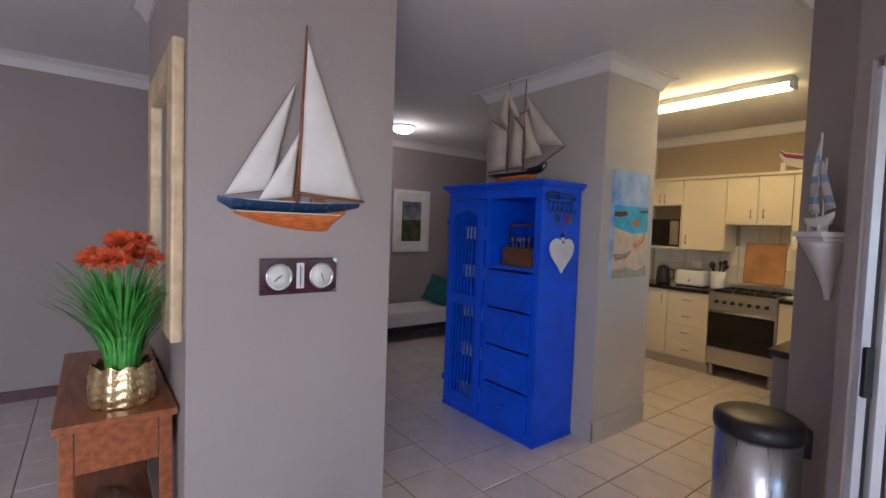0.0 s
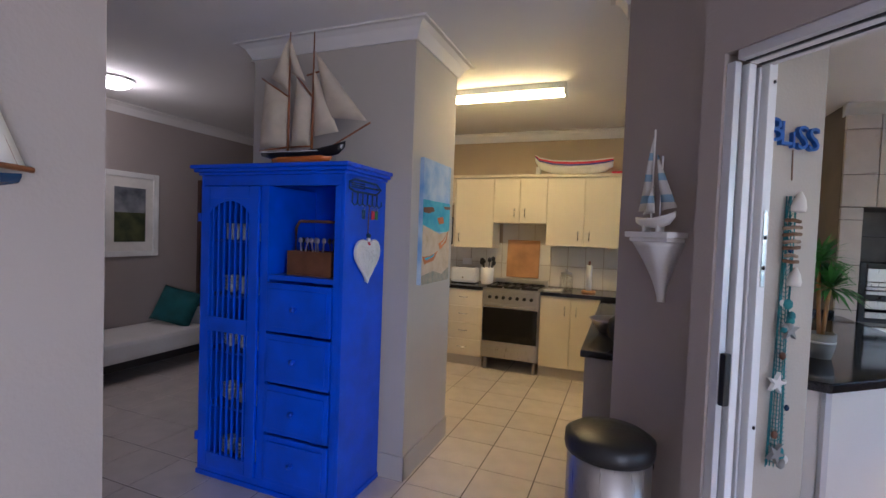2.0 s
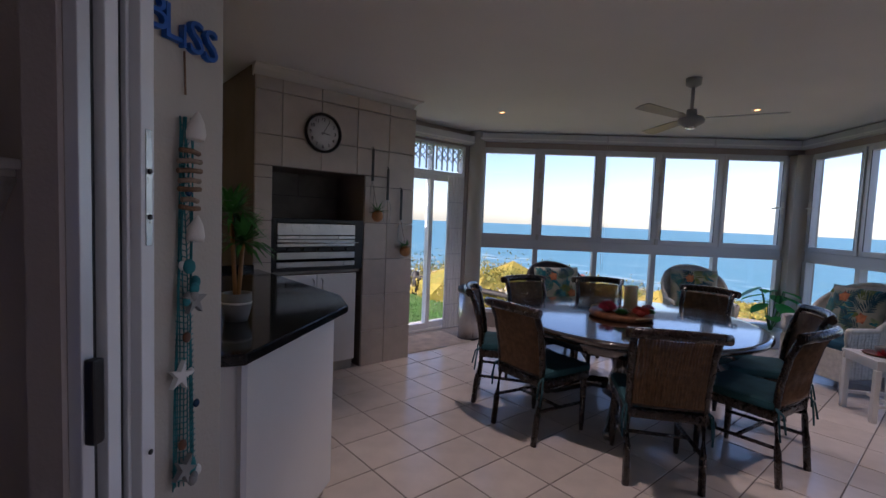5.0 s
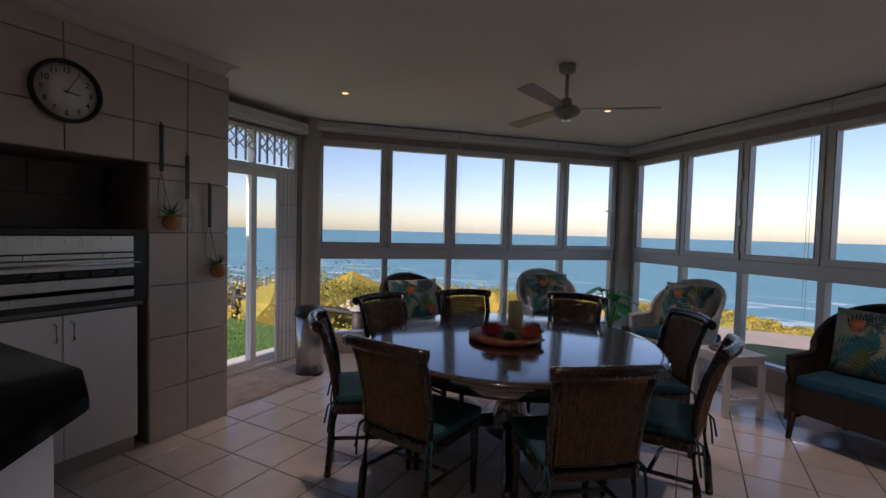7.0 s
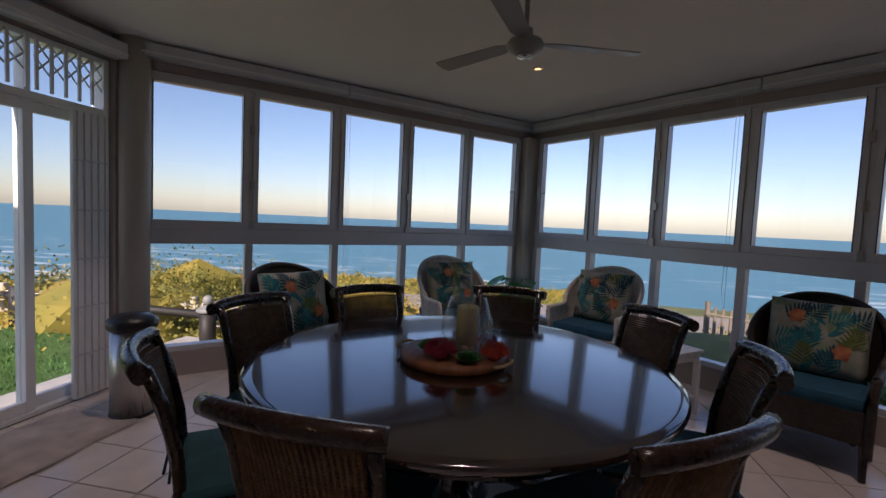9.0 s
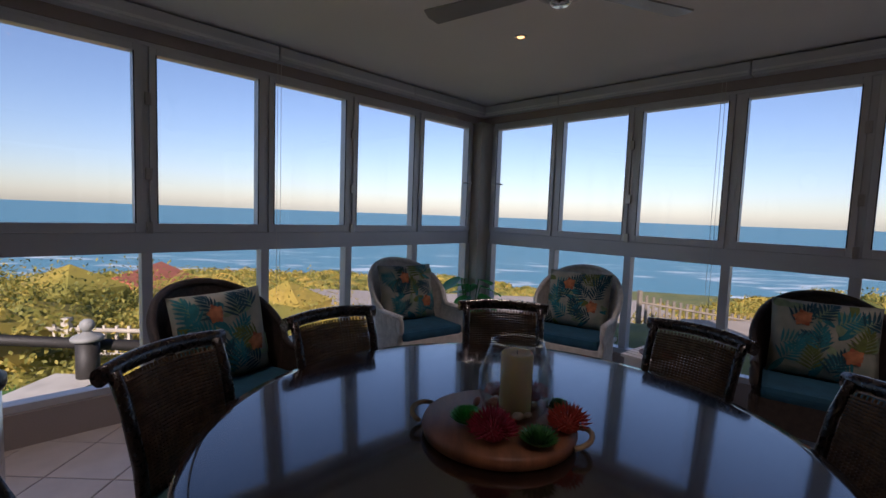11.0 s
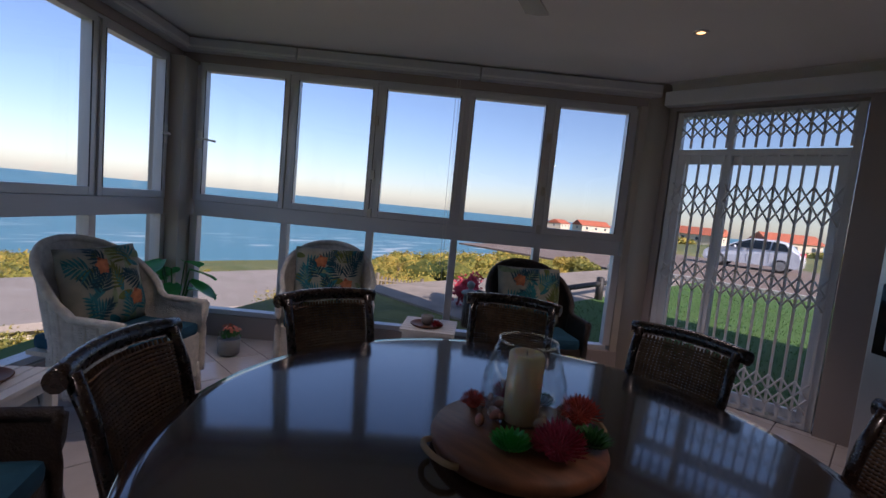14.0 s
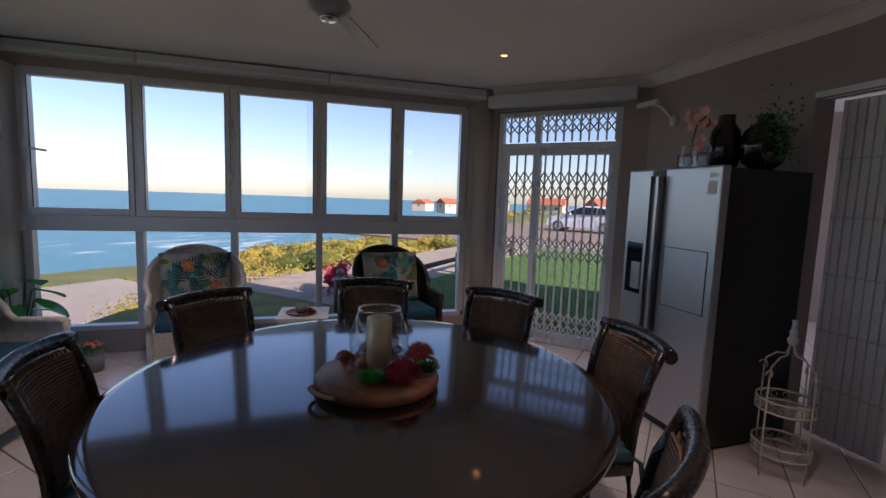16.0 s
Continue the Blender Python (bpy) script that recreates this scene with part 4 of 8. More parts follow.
part("cornice", boxes((X0 - 0.045, Y0 - 0.05, HB - 0.022, X1 + 0.045, Y1, HB), (X0 - 0.03, Y0 - 0.035, HB - 0.042, X1 + 0.03, Y1, HB - 0.0222), (X0 - 0.012, Y0 - 0.015, HB - 0.0595, X1 + 0.012, Y1, HB - 0.0422), bevel=0.005), BLUE, bc)
part("plinth", boxes((X0 - 0.008, Y0 - 0.008, 0, X1 + 0.008, Y1, 0.029), bevel=0.004), BLUE, bc)
door = part("door", boxes((X0 + 0.022, Y0 - 0.02, 0.075, X0 + 0.09, Y0 - 0.001, 1.76), (XM - 0.05, Y0 - 0.02, 0.075, XM + 0.018, Y0 - 0.001, 1.76), (X0 + 0.0905, Y0 - 0.02, 0.075, XM - 0.0505, Y0 - 0.001, 0.16), (X0 + 0.0905, Y0 - 0.02, 0.9, XM - 0.0505, Y0 - 0.001, 0.985), (X0 + 0.0905, Y0 - 0.02, 1.69, XM - 0.0505, Y0 - 0.001, 1.76), bevel=0.003), BLUE, bc)
ax0, ax1 = X0 + 0.0905, XM - 0.0505
part("arched_rail", slab([(ax0, 1.6895)] + [(ax0 + (ax1 - ax0) * k / 16, 1.60 + 0.075 * math.sin(math.pi * k / 16) ** 0.6) for k in range(17)] + [(ax1, 1.6895)], 0.017, "xz", Y0 - 0.0105), BLUE, door)
for k in range(7):
    x = ax0 + (ax1 - ax0) * (k + 0.5) / 7
    part("bar", boxes((x - 0.006, Y0 - 0.014, 0.16, x + 0.006, Y0 - 0.004, 0.9), (x - 0.006, Y0 - 0.014, 0.985, x + 0.006, Y0 - 0.004, 1.68)), BLUE, door)
for hz in (1.55, 0.22):
    part("hinge", boxes((X0, Y0 - 0.024, hz, X0 + 0.021, Y0 - 0.003, hz + 0.05)), BLUE, door)
for k in range(4):
    z0 = 0.075 + k * 0.29
    dr = part("drawer", boxes((XM + 0.08, Y0 - 0.012, z0, X1 - 0.065, Y0 + 0.008, z0 + 0.275), (XM + 0.105, Y0 - 0.02, z0 + 0.03, X1 - 0.09, Y0 - 0.0122, z0 + 0.245), bevel=0.004), BLUE, bc)
    part("knob", lathe([(0.009, 0), (0.007, 0.012), (0.016, 0.02), (0.014, 0.028), (0.0, 0.031)], 16), BLUE, dr, at=pose((XM + X1) / 2 + 0.0, Y0 - 0.02, z0 + 0.14, 90, 0, 0))
# crockery seen through the bars
for z, kind_ in ((0.0865, 0), (0.4355, 1), (0.7755, 1), (1.1155, 1), (1.4455, 2)):
    for k in range(3):
        cx = X0 + 0.11 + 0.11 * k
        g = thing("crockery_stack", "stacked white and glass crockery on the dresser shelf", "dishes", pose(cx, Y0 + 0.14, z), group="crockery in the dresser")
        if kind_ == 2:
            part("mug", lathe([(0.03, 0), (0.036, 0.01), (0.04, 0.1), (0.036, 0.1), (0.03, 0.02)], 16), WHITE_CER, g)
        else:
            for q in range(4):
                part("bowl", lathe([(0.022, q * 0.024), (0.046, 0.03 + q * 0.024), (0.044, 0.032 + q * 0.024), (0.02, 0.006 + q * 0.024)], 16), WHITE_CER, g)
# open compartment: wooden carrier with cutlery
BROWNWOOD = material("brown_carrier_wood", (0.14, 0.055, 0.025), 0.5, var=0.3, scale=10)
car_b = thing("cutlery_carrier", "brown wooden carrier filled with cutlery in the open compartment", "basket", pose((XM + X1) / 2 + 0.02, Y0 + 0.14, 1.2625))
part("crate", boxes((-0.15, -0.08, 0, 0.15, 0.08, 0.012), (-0.15, -0.08, 0.0125, 0.15, -0.07, 0.14), (-0.15, 0.07, 0.0125, 0.15, 0.08, 0.14), (-0.15, -0.0695, 0.0125, -0.14, 0.0695, 0.14), (0.14, -0.0695, 0.0125, 0.15, 0.0695, 0.14), bevel=0.002), BROWNWOOD, car_b)
part("handle", tube(bmesh.new(), [(-0.155, 0, 0.05), (-0.155, 0, 0.27), (-0.13, 0, 0.31), (0.13, 0, 0.31), (0.155, 0, 0.27), (0.155, 0, 0.05)], 0.009, 8), BROWNWOOD, car_b)
rng = random.Random(8)
for k in range(14):
    x, y, lean = rng.uniform(-0.12, 0.12), rng.uniform(-0.05, 0.05), rng.uniform(-0.04, 0.04)
    bm = tube(bmesh.new(), [(x, y, 0.02), (x + lean, y, 0.19)], 0.004, 6)
    ball(bm, (x + lean, y, 0.2), 0.016, (1, 0.35, 1.2), 1)
    part("cutlery", bm, STEEL if k % 2 else BLACK, car_b)

# schooner on the dresser
sch = thing("schooner_model", "model schooner with cream sails and black and orange hull", "model boat", pose(-2.7, 2.72, HB) @ Matrix.Diagonal((1.15, 1.15, 1.02, 1)))
HULLBLK = material("black_hull_paint", (0.012, 0.01, 0.01), 0.3)


def full_hull(rows, mat, parent, name="hull", n=6):
    bm = bmesh.new()
    rings = []
    for x, zk, zd, b in rows:
        ring = []
        for k in range(-n, n + 1):
            u = k / n
            ring.append(bm.verts.new((x, b * math.copysign(abs(u) ** 0.6, u), zk + (zd - zk) * abs(u) ** 2.0)))
        rings.append(ring)
    for a, b in zip(rings, rings[1:]):
        for k in range(2 * n):
            bm.faces.new((a[k], a[k + 1], b[k + 1], b[k])).smooth = True
        bm.faces.new((a[0], b[0], b[-1], a[-1]))
    bm.faces.new(rings[0]), bm.faces.new(rings[-1])
    return part(name, bm, mat, parent)


full_hull([(-0.24, 0.075, 0.105, 0.012), (-0.15, 0.05, 0.095, 0.045), (0, 0.045, 0.09, 0.055), (0.14, 0.05, 0.1, 0.045), (0.24, 0.075, 0.13, 0.015), (0.28, 0.11, 0.145, 0.003)], HULLBLK, sch)
full_hull([(-0.16, 0.03, 0.055, 0.02), (-0.1, 0.012, 0.06, 0.042), (0.05, 0.004, 0.06, 0.045), (0.15, 0.012, 0.068, 0.03), (0.2, 0.05, 0.085, 0.01)], KEEL, sch, "keel")
part("stand", boxes((-0.09, -0.04, 0.0005, -0.075, 0.04, 0.03), (0.085, -0.04, 0.0005, 0.1, 0.04, 0.03), (-0.075, -0.006, 0.0005, 0.085, 0.006, 0.008)), BOATWOOD, sch)
part("stripe", boxes((-0.2, -0.0565, 0.086, 0.16, -0.0535, 0.09)), WHITEPAINT, sch)
for x, h in ((-0.07, 0.79), (0.08, 0.77)):
    part("mast", tube(bmesh.new(), [(x, 0, 0.08), (x, 0, h)], 0.007, 8, 0.003), BOATWOOD, sch)
for a, b in (((-0.26, 0, 0.11), (-0.08, 0, 0.125)), ((-0.06, 0, 0.125), (0.07, 0, 0.125)), ((-0.25, 0, 0.54), (-0.075, 0, 0.42)), ((-0.03, 0, 0.54), (0.075, 0, 0.41)), ((0.2, 0, 0.12), (0.42, 0, 0.24)), ((0.04, 0, 0.53), (0.14, 0, 0.55))):
    part("spar", tube(bmesh.new(), [a, b], 0.005, 6), BOATWOOD, sch)
TANSAIL = material("old_sail_cloth", (0.56, 0.48, 0.37), 0.9, var=0.1, scale=10, bump=0.15, fine=150)
for pts in (((-0.26, 0.125), (-0.085, 0.13), (-0.08, 0.42), (-0.23, 0.52)), ((-0.055, 0.13), (0.065, 0.13), (0.07, 0.4), (-0.025, 0.52)), ((-0.19, 0.54), (-0.08, 0.46), (-0.07, 0.76)), ((0.09, 0.18), (0.24, 0.2), (0.085, 0.56)), ((0.17, 0.28), (0.4, 0.25), (0.09, 0.66)), ((-0.06, 0.55), (0.03, 0.5), (-0.065, 0.74))):
    q = sail(pts, sch, 0.0, 0.03, TANSAIL)
for o in sch.children:
    if o.name.startswith("sail"):
        o.matrix_basis = Matrix(((0, 1, 0, 0), (-1, 0, 0, 0), (0, 0, 1, 0), (0, 0, 0, 1)))

# fork-shaped key rack and wicker heart on the dresser's side
rack = thing("key_rack", "blue wire key rack shaped as a fork, on the dresser", "key rack", pose(X1 + 0.001, 0, 0))
bm = bmesh.new()
tube(bm, [(0.008, 2.57, 1.79), (0.008, 2.62, 1.805), (0.008, 2.85, 1.8), (0.008, 2.9, 1.77), (0.008, 2.85, 1.74), (0.008, 2.62, 1.74), (0.008, 2.57, 1.755)], 0.006, 6, closed=True)
for k in range(3):
    tube(bm, [(0.008, 2.59, 1.765 + 0.01 * k), (0.008, 2.72, 1.762 + 0.012 * k)], 0.004, 6)
tube(bm, [(0.008, 2.72, 1.772), (0.008, 2.88, 1.772)], 0.005, 6)
part("frame", bm, NAVY, rack)
for k in range(6):
    y = 2.6 + 0.052 * k
    part("hook", tube(bmesh.new(), [(0.008, y, 1.735), (0.008, y, 1.68), (0.018, y + 0.008, 1.665), (0.028, y + 0.015, 1.675), (0.028, y + 0.018, 1.7)], 0.004, 6), NAVY, rack)
RED = material("red_tag", (0.6, 0.02, 0.05), 0.5)
for k, (y, mt) in enumerate(((2.7, NAVY), (2.8, RED), (2.84, LEAF))):
    tg = thing("key_tag", ("dark blue key tag", "red key tag", "green key tag")[k] + " hanging on the key rack", "key tag", pose(X1 + 0.02, y, 1.62))
    part("tag", boxes((-0.004, -0.014, -0.025, 0.004, 0.014, 0.025), bevel=0.003), mt, tg)
    part("ring", tube(bmesh.new(), [(0.0, 0.012 * math.cos(a), 0.037 + 0.012 * math.sin(a)) for a in [2 * math.pi * i / 10 for i in range(10)]], 0.0015, 5, closed=True), CHROME, tg)
heart = thing("wicker_heart", "white woven wicker heart hanging on a beaded cord", "ornament", pose(X1 + 0.022, 2.745, 1.38))
pts = []
for k in range(40):
    a = 2 * math.pi * k / 40
    pts.append((0.0, 0.0078 * 16 * math.sin(a) ** 3, 0.0082 * (13 * math.cos(a) - 5 * math.cos(2 * a) - 2 * math.cos(3 * a) - math.cos(4 * a))))
bm = prism([(y, z) for _, y, z in pts], -0.009, 0.009)
bm.transform(Matrix(((0, 0, 1, 0), (1, 0, 0, 0), (0, 1, 0, 0), (0, 0, 0, 1))))
part("body", bm, WHITEPAINT, heart)
rng = random.Random(5)
bm = bmesh.new()
for _ in range(70):
    a, b = rng.choice(pts), rng.choice(pts)
    a, b = Vector(a) * 0.98, Vector(b) * 0.98
    u, v = rng.uniform(0, 0.4), rng.uniform(0.5, 1)
    tube(bm, [a.lerp(b, u) + Vector((0.011, 0, 0)), a.lerp(b, (u + v) / 2) + Vector((0.015, 0, 0)), a.lerp(b, v) + Vector((0.011, 0, 0))], 0.0028, 5)
tube(bm, [(0.008, y, z) for _, y, z in pts], 0.007, 6, closed=True)
tagged(part("cane_weave", bm, WHITEPAINT, heart), kind="stuff")
bm = tube(bmesh.new(), [(0.0, 0.0, 0.06), (-0.004, 0.01, 0.2), (-0.005, 0.02, 0.3)], 0.003, 6)
part("cord", bm, BROWNWOOD, heart)
for k, mt in enumerate((RED, WHITEPAINT, NAVY)):
    part("bead", ball(bmesh.new(), (0.004, 0.004, 0.075 + 0.024 * k), 0.014), mt, heart)

# canvas of a beach with boats on the pillar
canvas = thing("beach_painting", "tall unframed canvas of a blue beach with rowing boats", "painting", pose(-2.085, 3.345, 1.6))
SKYB = material("painted_sky", (0.16, 0.36, 0.68), 0.8, col2=(0.5, 0.62, 0.75), scale=7, bump=0.2)
SEAB = material("painted_sea", (0.03, 0.33, 0.55), 0.8, col2=(0.1, 0.5, 0.62), scale=12, bump=0.2)
SANDB = material("painted_sand", (0.55, 0.42, 0.28), 0.8, col2=(0.68, 0.56, 0.42), scale=14, bump=0.2)
ORB = material("painted_boat_orange", (0.6, 0.2, 0.06), 0.7, var=0.2)
part("canvas", boxes((0, -0.235, -0.4, 0.028, 0.235, 0.4), bevel=0.002), SKYB, canvas)
part("painted_sea_area", boxes((0.0285, -0.233, -0.06, 0.03, 0.233, 0.14)), SEAB, canvas)
part("painted_sand_area", slab([(-0.233, -0.398), (0.233, -0.398), (0.233, -0.05), (0.05, -0.075), (-0.233, -0.02)], 0.0016, "yz", 0.0312), SANDB, canvas)
part("painted_rock", slab([(-0.23, 0.09), (-0.08, 0.1), (-0.05, 0.075), (-0.15, 0.055), (-0.23, 0.06)], 0.0016, "yz", 0.0313), BROWNWOOD, canvas)
part("painted_rock", slab([(0.1, 0.115), (0.23, 0.12), (0.23, 0.1), (0.14, 0.095)], 0.0016, "yz", 0.0313), BROWNWOOD, canvas)
part("painted_rock", slab([(0.0, 0.03), (0.1, 0.045), (0.12, 0.0), (0.04, -0.01)], 0.0016, "yz", 0.0313), ORB, canvas)
part("painted_boat", slab([(-0.23, -0.22), (-0.2, -0.27), (-0.05, -0.25), (0.02, -0.19), (-0.02, -0.2), (-0.12, -0.22)], 0.0016, "yz", 0.0333), ORB, canvas)
part("painted_boat_inside", slab([(-0.2, -0.23), (-0.12, -0.225), (-0.03, -0.205), (-0.06, -0.225), (-0.17, -0.245)], 0.0016, "yz", 0.035), SEAB, canvas)
part("painted_boat", slab([(0.03, -0.14), (0.06, -0.18), (0.17, -0.13), (0.21, -0.04), (0.17, -0.08), (0.1, -0.12)], 0.0016, "yz", 0.0333), ORB, canvas)
part("painted_boat_inside", slab([(0.06, -0.145), (0.12, -0.12), (0.18, -0.075), (0.15, -0.115), (0.09, -0.15)], 0.0016, "yz", 0.035), SANDB, canvas)
part("painted_grass", slab([(-0.233, -0.398), (0.233, -0.398), (0.233, -0.31), (0.1, -0.35), (-0.05, -0.32), (-0.233, -0.34)], 0.0016, "yz", 0.033), material("painted_dune", (0.25, 0.27, 0.22), 0.8, col2=(0.42, 0.36, 0.26), scale=25, bump=0.2), canvas)

# far side: sofa with teal cushion, framed picture, dome light
sofa = thing("sofa", "low white upholstered sofa bed against the wall", "sofa")
part("seat", boxes((-5.9, 2.9, 0.2, -5.2, 4.35, 0.4), bevel=0.04), SOFA, sofa)
part("armrest", boxes((-5.9, 4.36, 0.2, -5.2, 4.5, 0.56), bevel=0.04), SOFA, sofa)
part("base", boxes((-5.88, 2.92, 0.12, -5.25, 4.48, 0.199)), BLACK, sofa)
for x in (-5.85, -5.3):
    for y in (2.97, 4.42):
        part("leg", boxes((x - 0.02, y - 0.02, 0, x + 0.02, y + 0.02, 0.1195)), BLACK, sofa)
CUSH_T = material("teal_velvet", (0.006, 0.085, 0.09), 0.9, var=0.25, scale=9, bump=0.2, fine=200)


def pillow(name, label, w, h, t, mat, at, parent=None):
    """A stuffed square cushion with pinched corners."""
    bm = bmesh.new()
    n_ = 14
    for sgn in (1, -1):
        g = []
        for i in range(n_ + 1):
            row = []
            for j in range(n_ + 1):
                u, v = 2 * i / n_ - 1, 2 * j / n_ - 1
                k = (1 - u ** 4) * (1 - v ** 4)
                pin = 1 - 0.08 * (1 - abs(u * v)) * (u * u + v * v) / 2
                row.append(bm.verts.new((u * w / 2 * pin, sgn * t / 2 * max(0, k) ** 0.55 + 0.004 * math.sin(9 * u + 4 * v), v * h / 2 * pin)))
            g.append(row)
        for i in range(n_):
            for j in range(n_):
                bm.faces.new((g[i][j], g[i + 1][j], g[i + 1][j + 1], g[i][j + 1])).smooth = True
    bmesh.ops.remove_doubles(bm, verts=bm.verts, dist=0.003)
    th = thing(name, label, "cushion", at)
    part("cover", bm, mat, th)
    return th


pillow("teal_cushion", "plump teal cushion leaning on the sofa's armrest", 0.46, 0.4, 0.14, CUSH_T, pose(-5.52, 4.17, 0.6, -25, 12, 20))
pic = thing("framed_picture", "landscape print in a wide white frame with mount", "picture", pose(-5.918, 3.9, 1.61))
part("frame", boxes((0, -0.32, -0.46, 0.025, -0.26, 0.46), (0, 0.26, -0.46, 0.025, 0.32, 0.46), (0, -0.2595, -0.46, 0.025, 0.2595, -0.4), (0, -0.2595, 0.4, 0.025, 0.2595, 0.46), bevel=0.006), WHITEPAINT, pic)
part("mount", boxes((0, -0.26, -0.4, 0.008, 0.26, 0.4)), SAIL, pic)
part("print_sky", boxes((0.0085, -0.17, 0.02, 0.011, 0.17, 0.29)), material("printed_sky", (0.3, 0.31, 0.33), 0.6, col2=(0.08, 0.09, 0.11), scale=6), pic)
part("print_field", boxes((0.0085, -0.17, -0.3, 0.011, 0.17, 0.0195)), material("printed_field", (0.09, 0.1, 0.04), 0.6, col2=(0.02, 0.03, 0.015), scale=8), pic)
dome = thing("ceiling_dome_lamp", "round white glass dome lamp on the ceiling, switched on", "ceiling light", pose(-5.1, 3.2, CH))
part("base", lathe([(0.15, -0.02), (0.15, -0.0005)], 28), WHITEPAINT, dome)
part("shade", lathe([(0.0, -0.09), (0.07, -0.082), (0.12, -0.055), (0.14, -0.021)], 28), glow("lit_dome_glass", (1.0, 0.93, 0.84), 1.4), dome)
dd = thing("brown_door", "dark brown wooden door at the end of the sofa", "door")
part("leaf", boxes((-5.918, 4.75, 0.005, -5.875, 5.55, 2.08), bevel=0.004), material("brown_door_wood", (0.07, 0.032, 0.02), 0.45, var=0.3, stretch=(1, 8, 1)), dd)
part("handle", tube(bmesh.new(), [(-5.87, 4.83, 1.0), (-5.83, 4.83, 1.0), (-5.83, 4.93, 1.0)], 0.008, 8), CHROME, dd)


# ================= kitchen =================
BF, UF, KW = 5.52, 5.77, 6.1          # fronts of base and wall cupboards, wall


def bar_handle(parent, x, y, z, upright=True, size=0.05):
    """An arched metal pull."""
    pts = [(-size, 0), (-size * 0.7, -0.022), (size * 0.7, -0.022), (size, 0)]
    p3 = [(x, y + d, z + u) for u, d in pts] if upright else [(x + u, y + d, z) for u, d in pts]
    return part("handle", tube(bmesh.new(), p3, 0.006, 8), CHROME, parent, "satin metal handle")


def cupboard(name, label, x0, x1, y0, y1, z0, z1, doors, handle_z, sides):
    th = thing(name, label, "cupboard")
    part("body", boxes((x0 + 0.001, y0 + 0.02, z0, x1 - 0.001, y1 - 0.001, z1)), CREAM, th)
    w = (x1 - x0) / doors
    for k in range(doors):
        a, b = x0 + k * w, x0 + (k + 1) * w
        d = part("door", boxes((a + 0.003, y0, z0 + 0.002, b - 0.003, y0 + 0.0195, z1 - 0.002), bevel=0.004), CREAM, th)
        bar_handle(d, (b - 0.06) if sides[k] > 0 else (a + 0.06), y0, handle_z)
    return th


for x0, x1, z0, nd, sd_ in ((-2.82, -2.34, 1.37, 1, (-1,)), (-2.34, -1.72, 1.675, 2, (1, -1)), (-1.72, -0.9, 1.43, 2, (1, -1)), (-0.9, -0.1, 1.43, 2, (1, -1))):
    cupboard("wall_cupboard", "cream laminate kitchen wall cupboard with metal handles", x0, x1, UF, KW, z0, 2.2, nd, z0 + 0.12, sd_)["group"] = "kitchen wall cupboards"
mwc = thing("microwave_cupboard", "cream cupboard with a niche for the microwave", "cupboard")
part("body", boxes((-3.32, UF, 1.37, -2.822, KW - 0.001, 1.395), (-3.319, UF + 0.02, 1.9, -2.822, KW - 0.001, 2.2), (-2.84, UF, 1.3955, -2.822, KW - 0.001, 1.8995)), CREAM, mwc)
for k in (0, 1):
    d = part("door", boxes((-3.318 + 0.248 * k, UF, 1.903, -3.073 + 0.248 * k, UF + 0.0195, 2.198), bevel=0.004), CREAM, mwc)
    bar_handle(d, -3.1 if k == 0 else -3.04, UF, 1.98)
mw = thing("microwave_oven", "black microwave oven in the cupboard niche", "microwave")
part("case", boxes((-3.3, UF + 0.03, 1.3955, -2.86, KW - 0.03, 1.73), bevel=0.006), BLACK, mw)
part("door_glass", boxes((-3.28, UF + 0.022, 1.42, -2.98, UF + 0.0295, 1.71), bevel=0.003), BLACKGLASS, mw)
part("control_panel", boxes((-2.97, UF + 0.022, 1.42, -2.87, UF + 0.0295, 1.71)), STEEL, mw)
structure("trim_cupboard_crown", boxes((-3.319, UF - 0.03, 2.2005, -0.1, KW - 0.001, 2.235), bevel=0.006), CREAM, "cream crown board over the wall cupboards", "trim")

# base units
cb = cupboard("base_cupboard", "cream laminate corner base cupboard", -3.3, -2.82, BF, KW, 0.12, 0.895, 1, 0.78, (1,))
drw = thing("drawer_unit", "cream laminate unit of four kitchen drawers", "drawers")
part("body", boxes((-2.819, BF + 0.02, 0.12, -2.361, KW - 0.001, 0.895)), CREAM, drw)
for k in range(4):
    z0 = 0.122 + 0.193 * k
    d = part("drawer_front", boxes((-2.817, BF, z0, -2.363, BF + 0.0195, z0 + 0.188), bevel=0.004), CREAM, drw)
    bar_handle(d, -2.59, BF, z0 + 0.1, False)
cupboard("base_cupboard", "cream laminate base cupboard beside the stove", -1.71, -1.06, BF, KW, 0.12, 0.895, 2, 0.74, (1, -1))
structure("baseboard_kitchen", boxes((-3.3, BF + 0.05, 0, -2.36, BF + 0.07, 0.119), (-1.71, BF + 0.05, 0, -1.06, BF + 0.07, 0.119)), WALL_LIGHT, "pale plinth under the kitchen units", "plinth")
worktop = tagged(part("kitchen_worktop", boxes((-3.31, BF - 0.025, 0.8955, -2.362, KW - 0.001, 0.935), (-1.708, BF - 0.025, 0.8955, -0.3, KW - 0.001, 0.935), bevel=0.005), GRANITE), "polished black granite kitchen worktop", "worktop")
# side run with sink, seen past the wall end
sk = thing("sink_cupboard", "cream base unit under the sink worktop", "cupboard")
part("body", boxes((-1.06, 3.25, 0.12, -0.42, BF - 0.03, 0.86)), CREAM, sk)
part("end_panel", boxes((-1.062, 3.22, 0.0, -0.42, 3.2495, 0.86), bevel=0.003), material("grey_end_panel", (0.33, 0.3, 0.27), 0.5), sk)
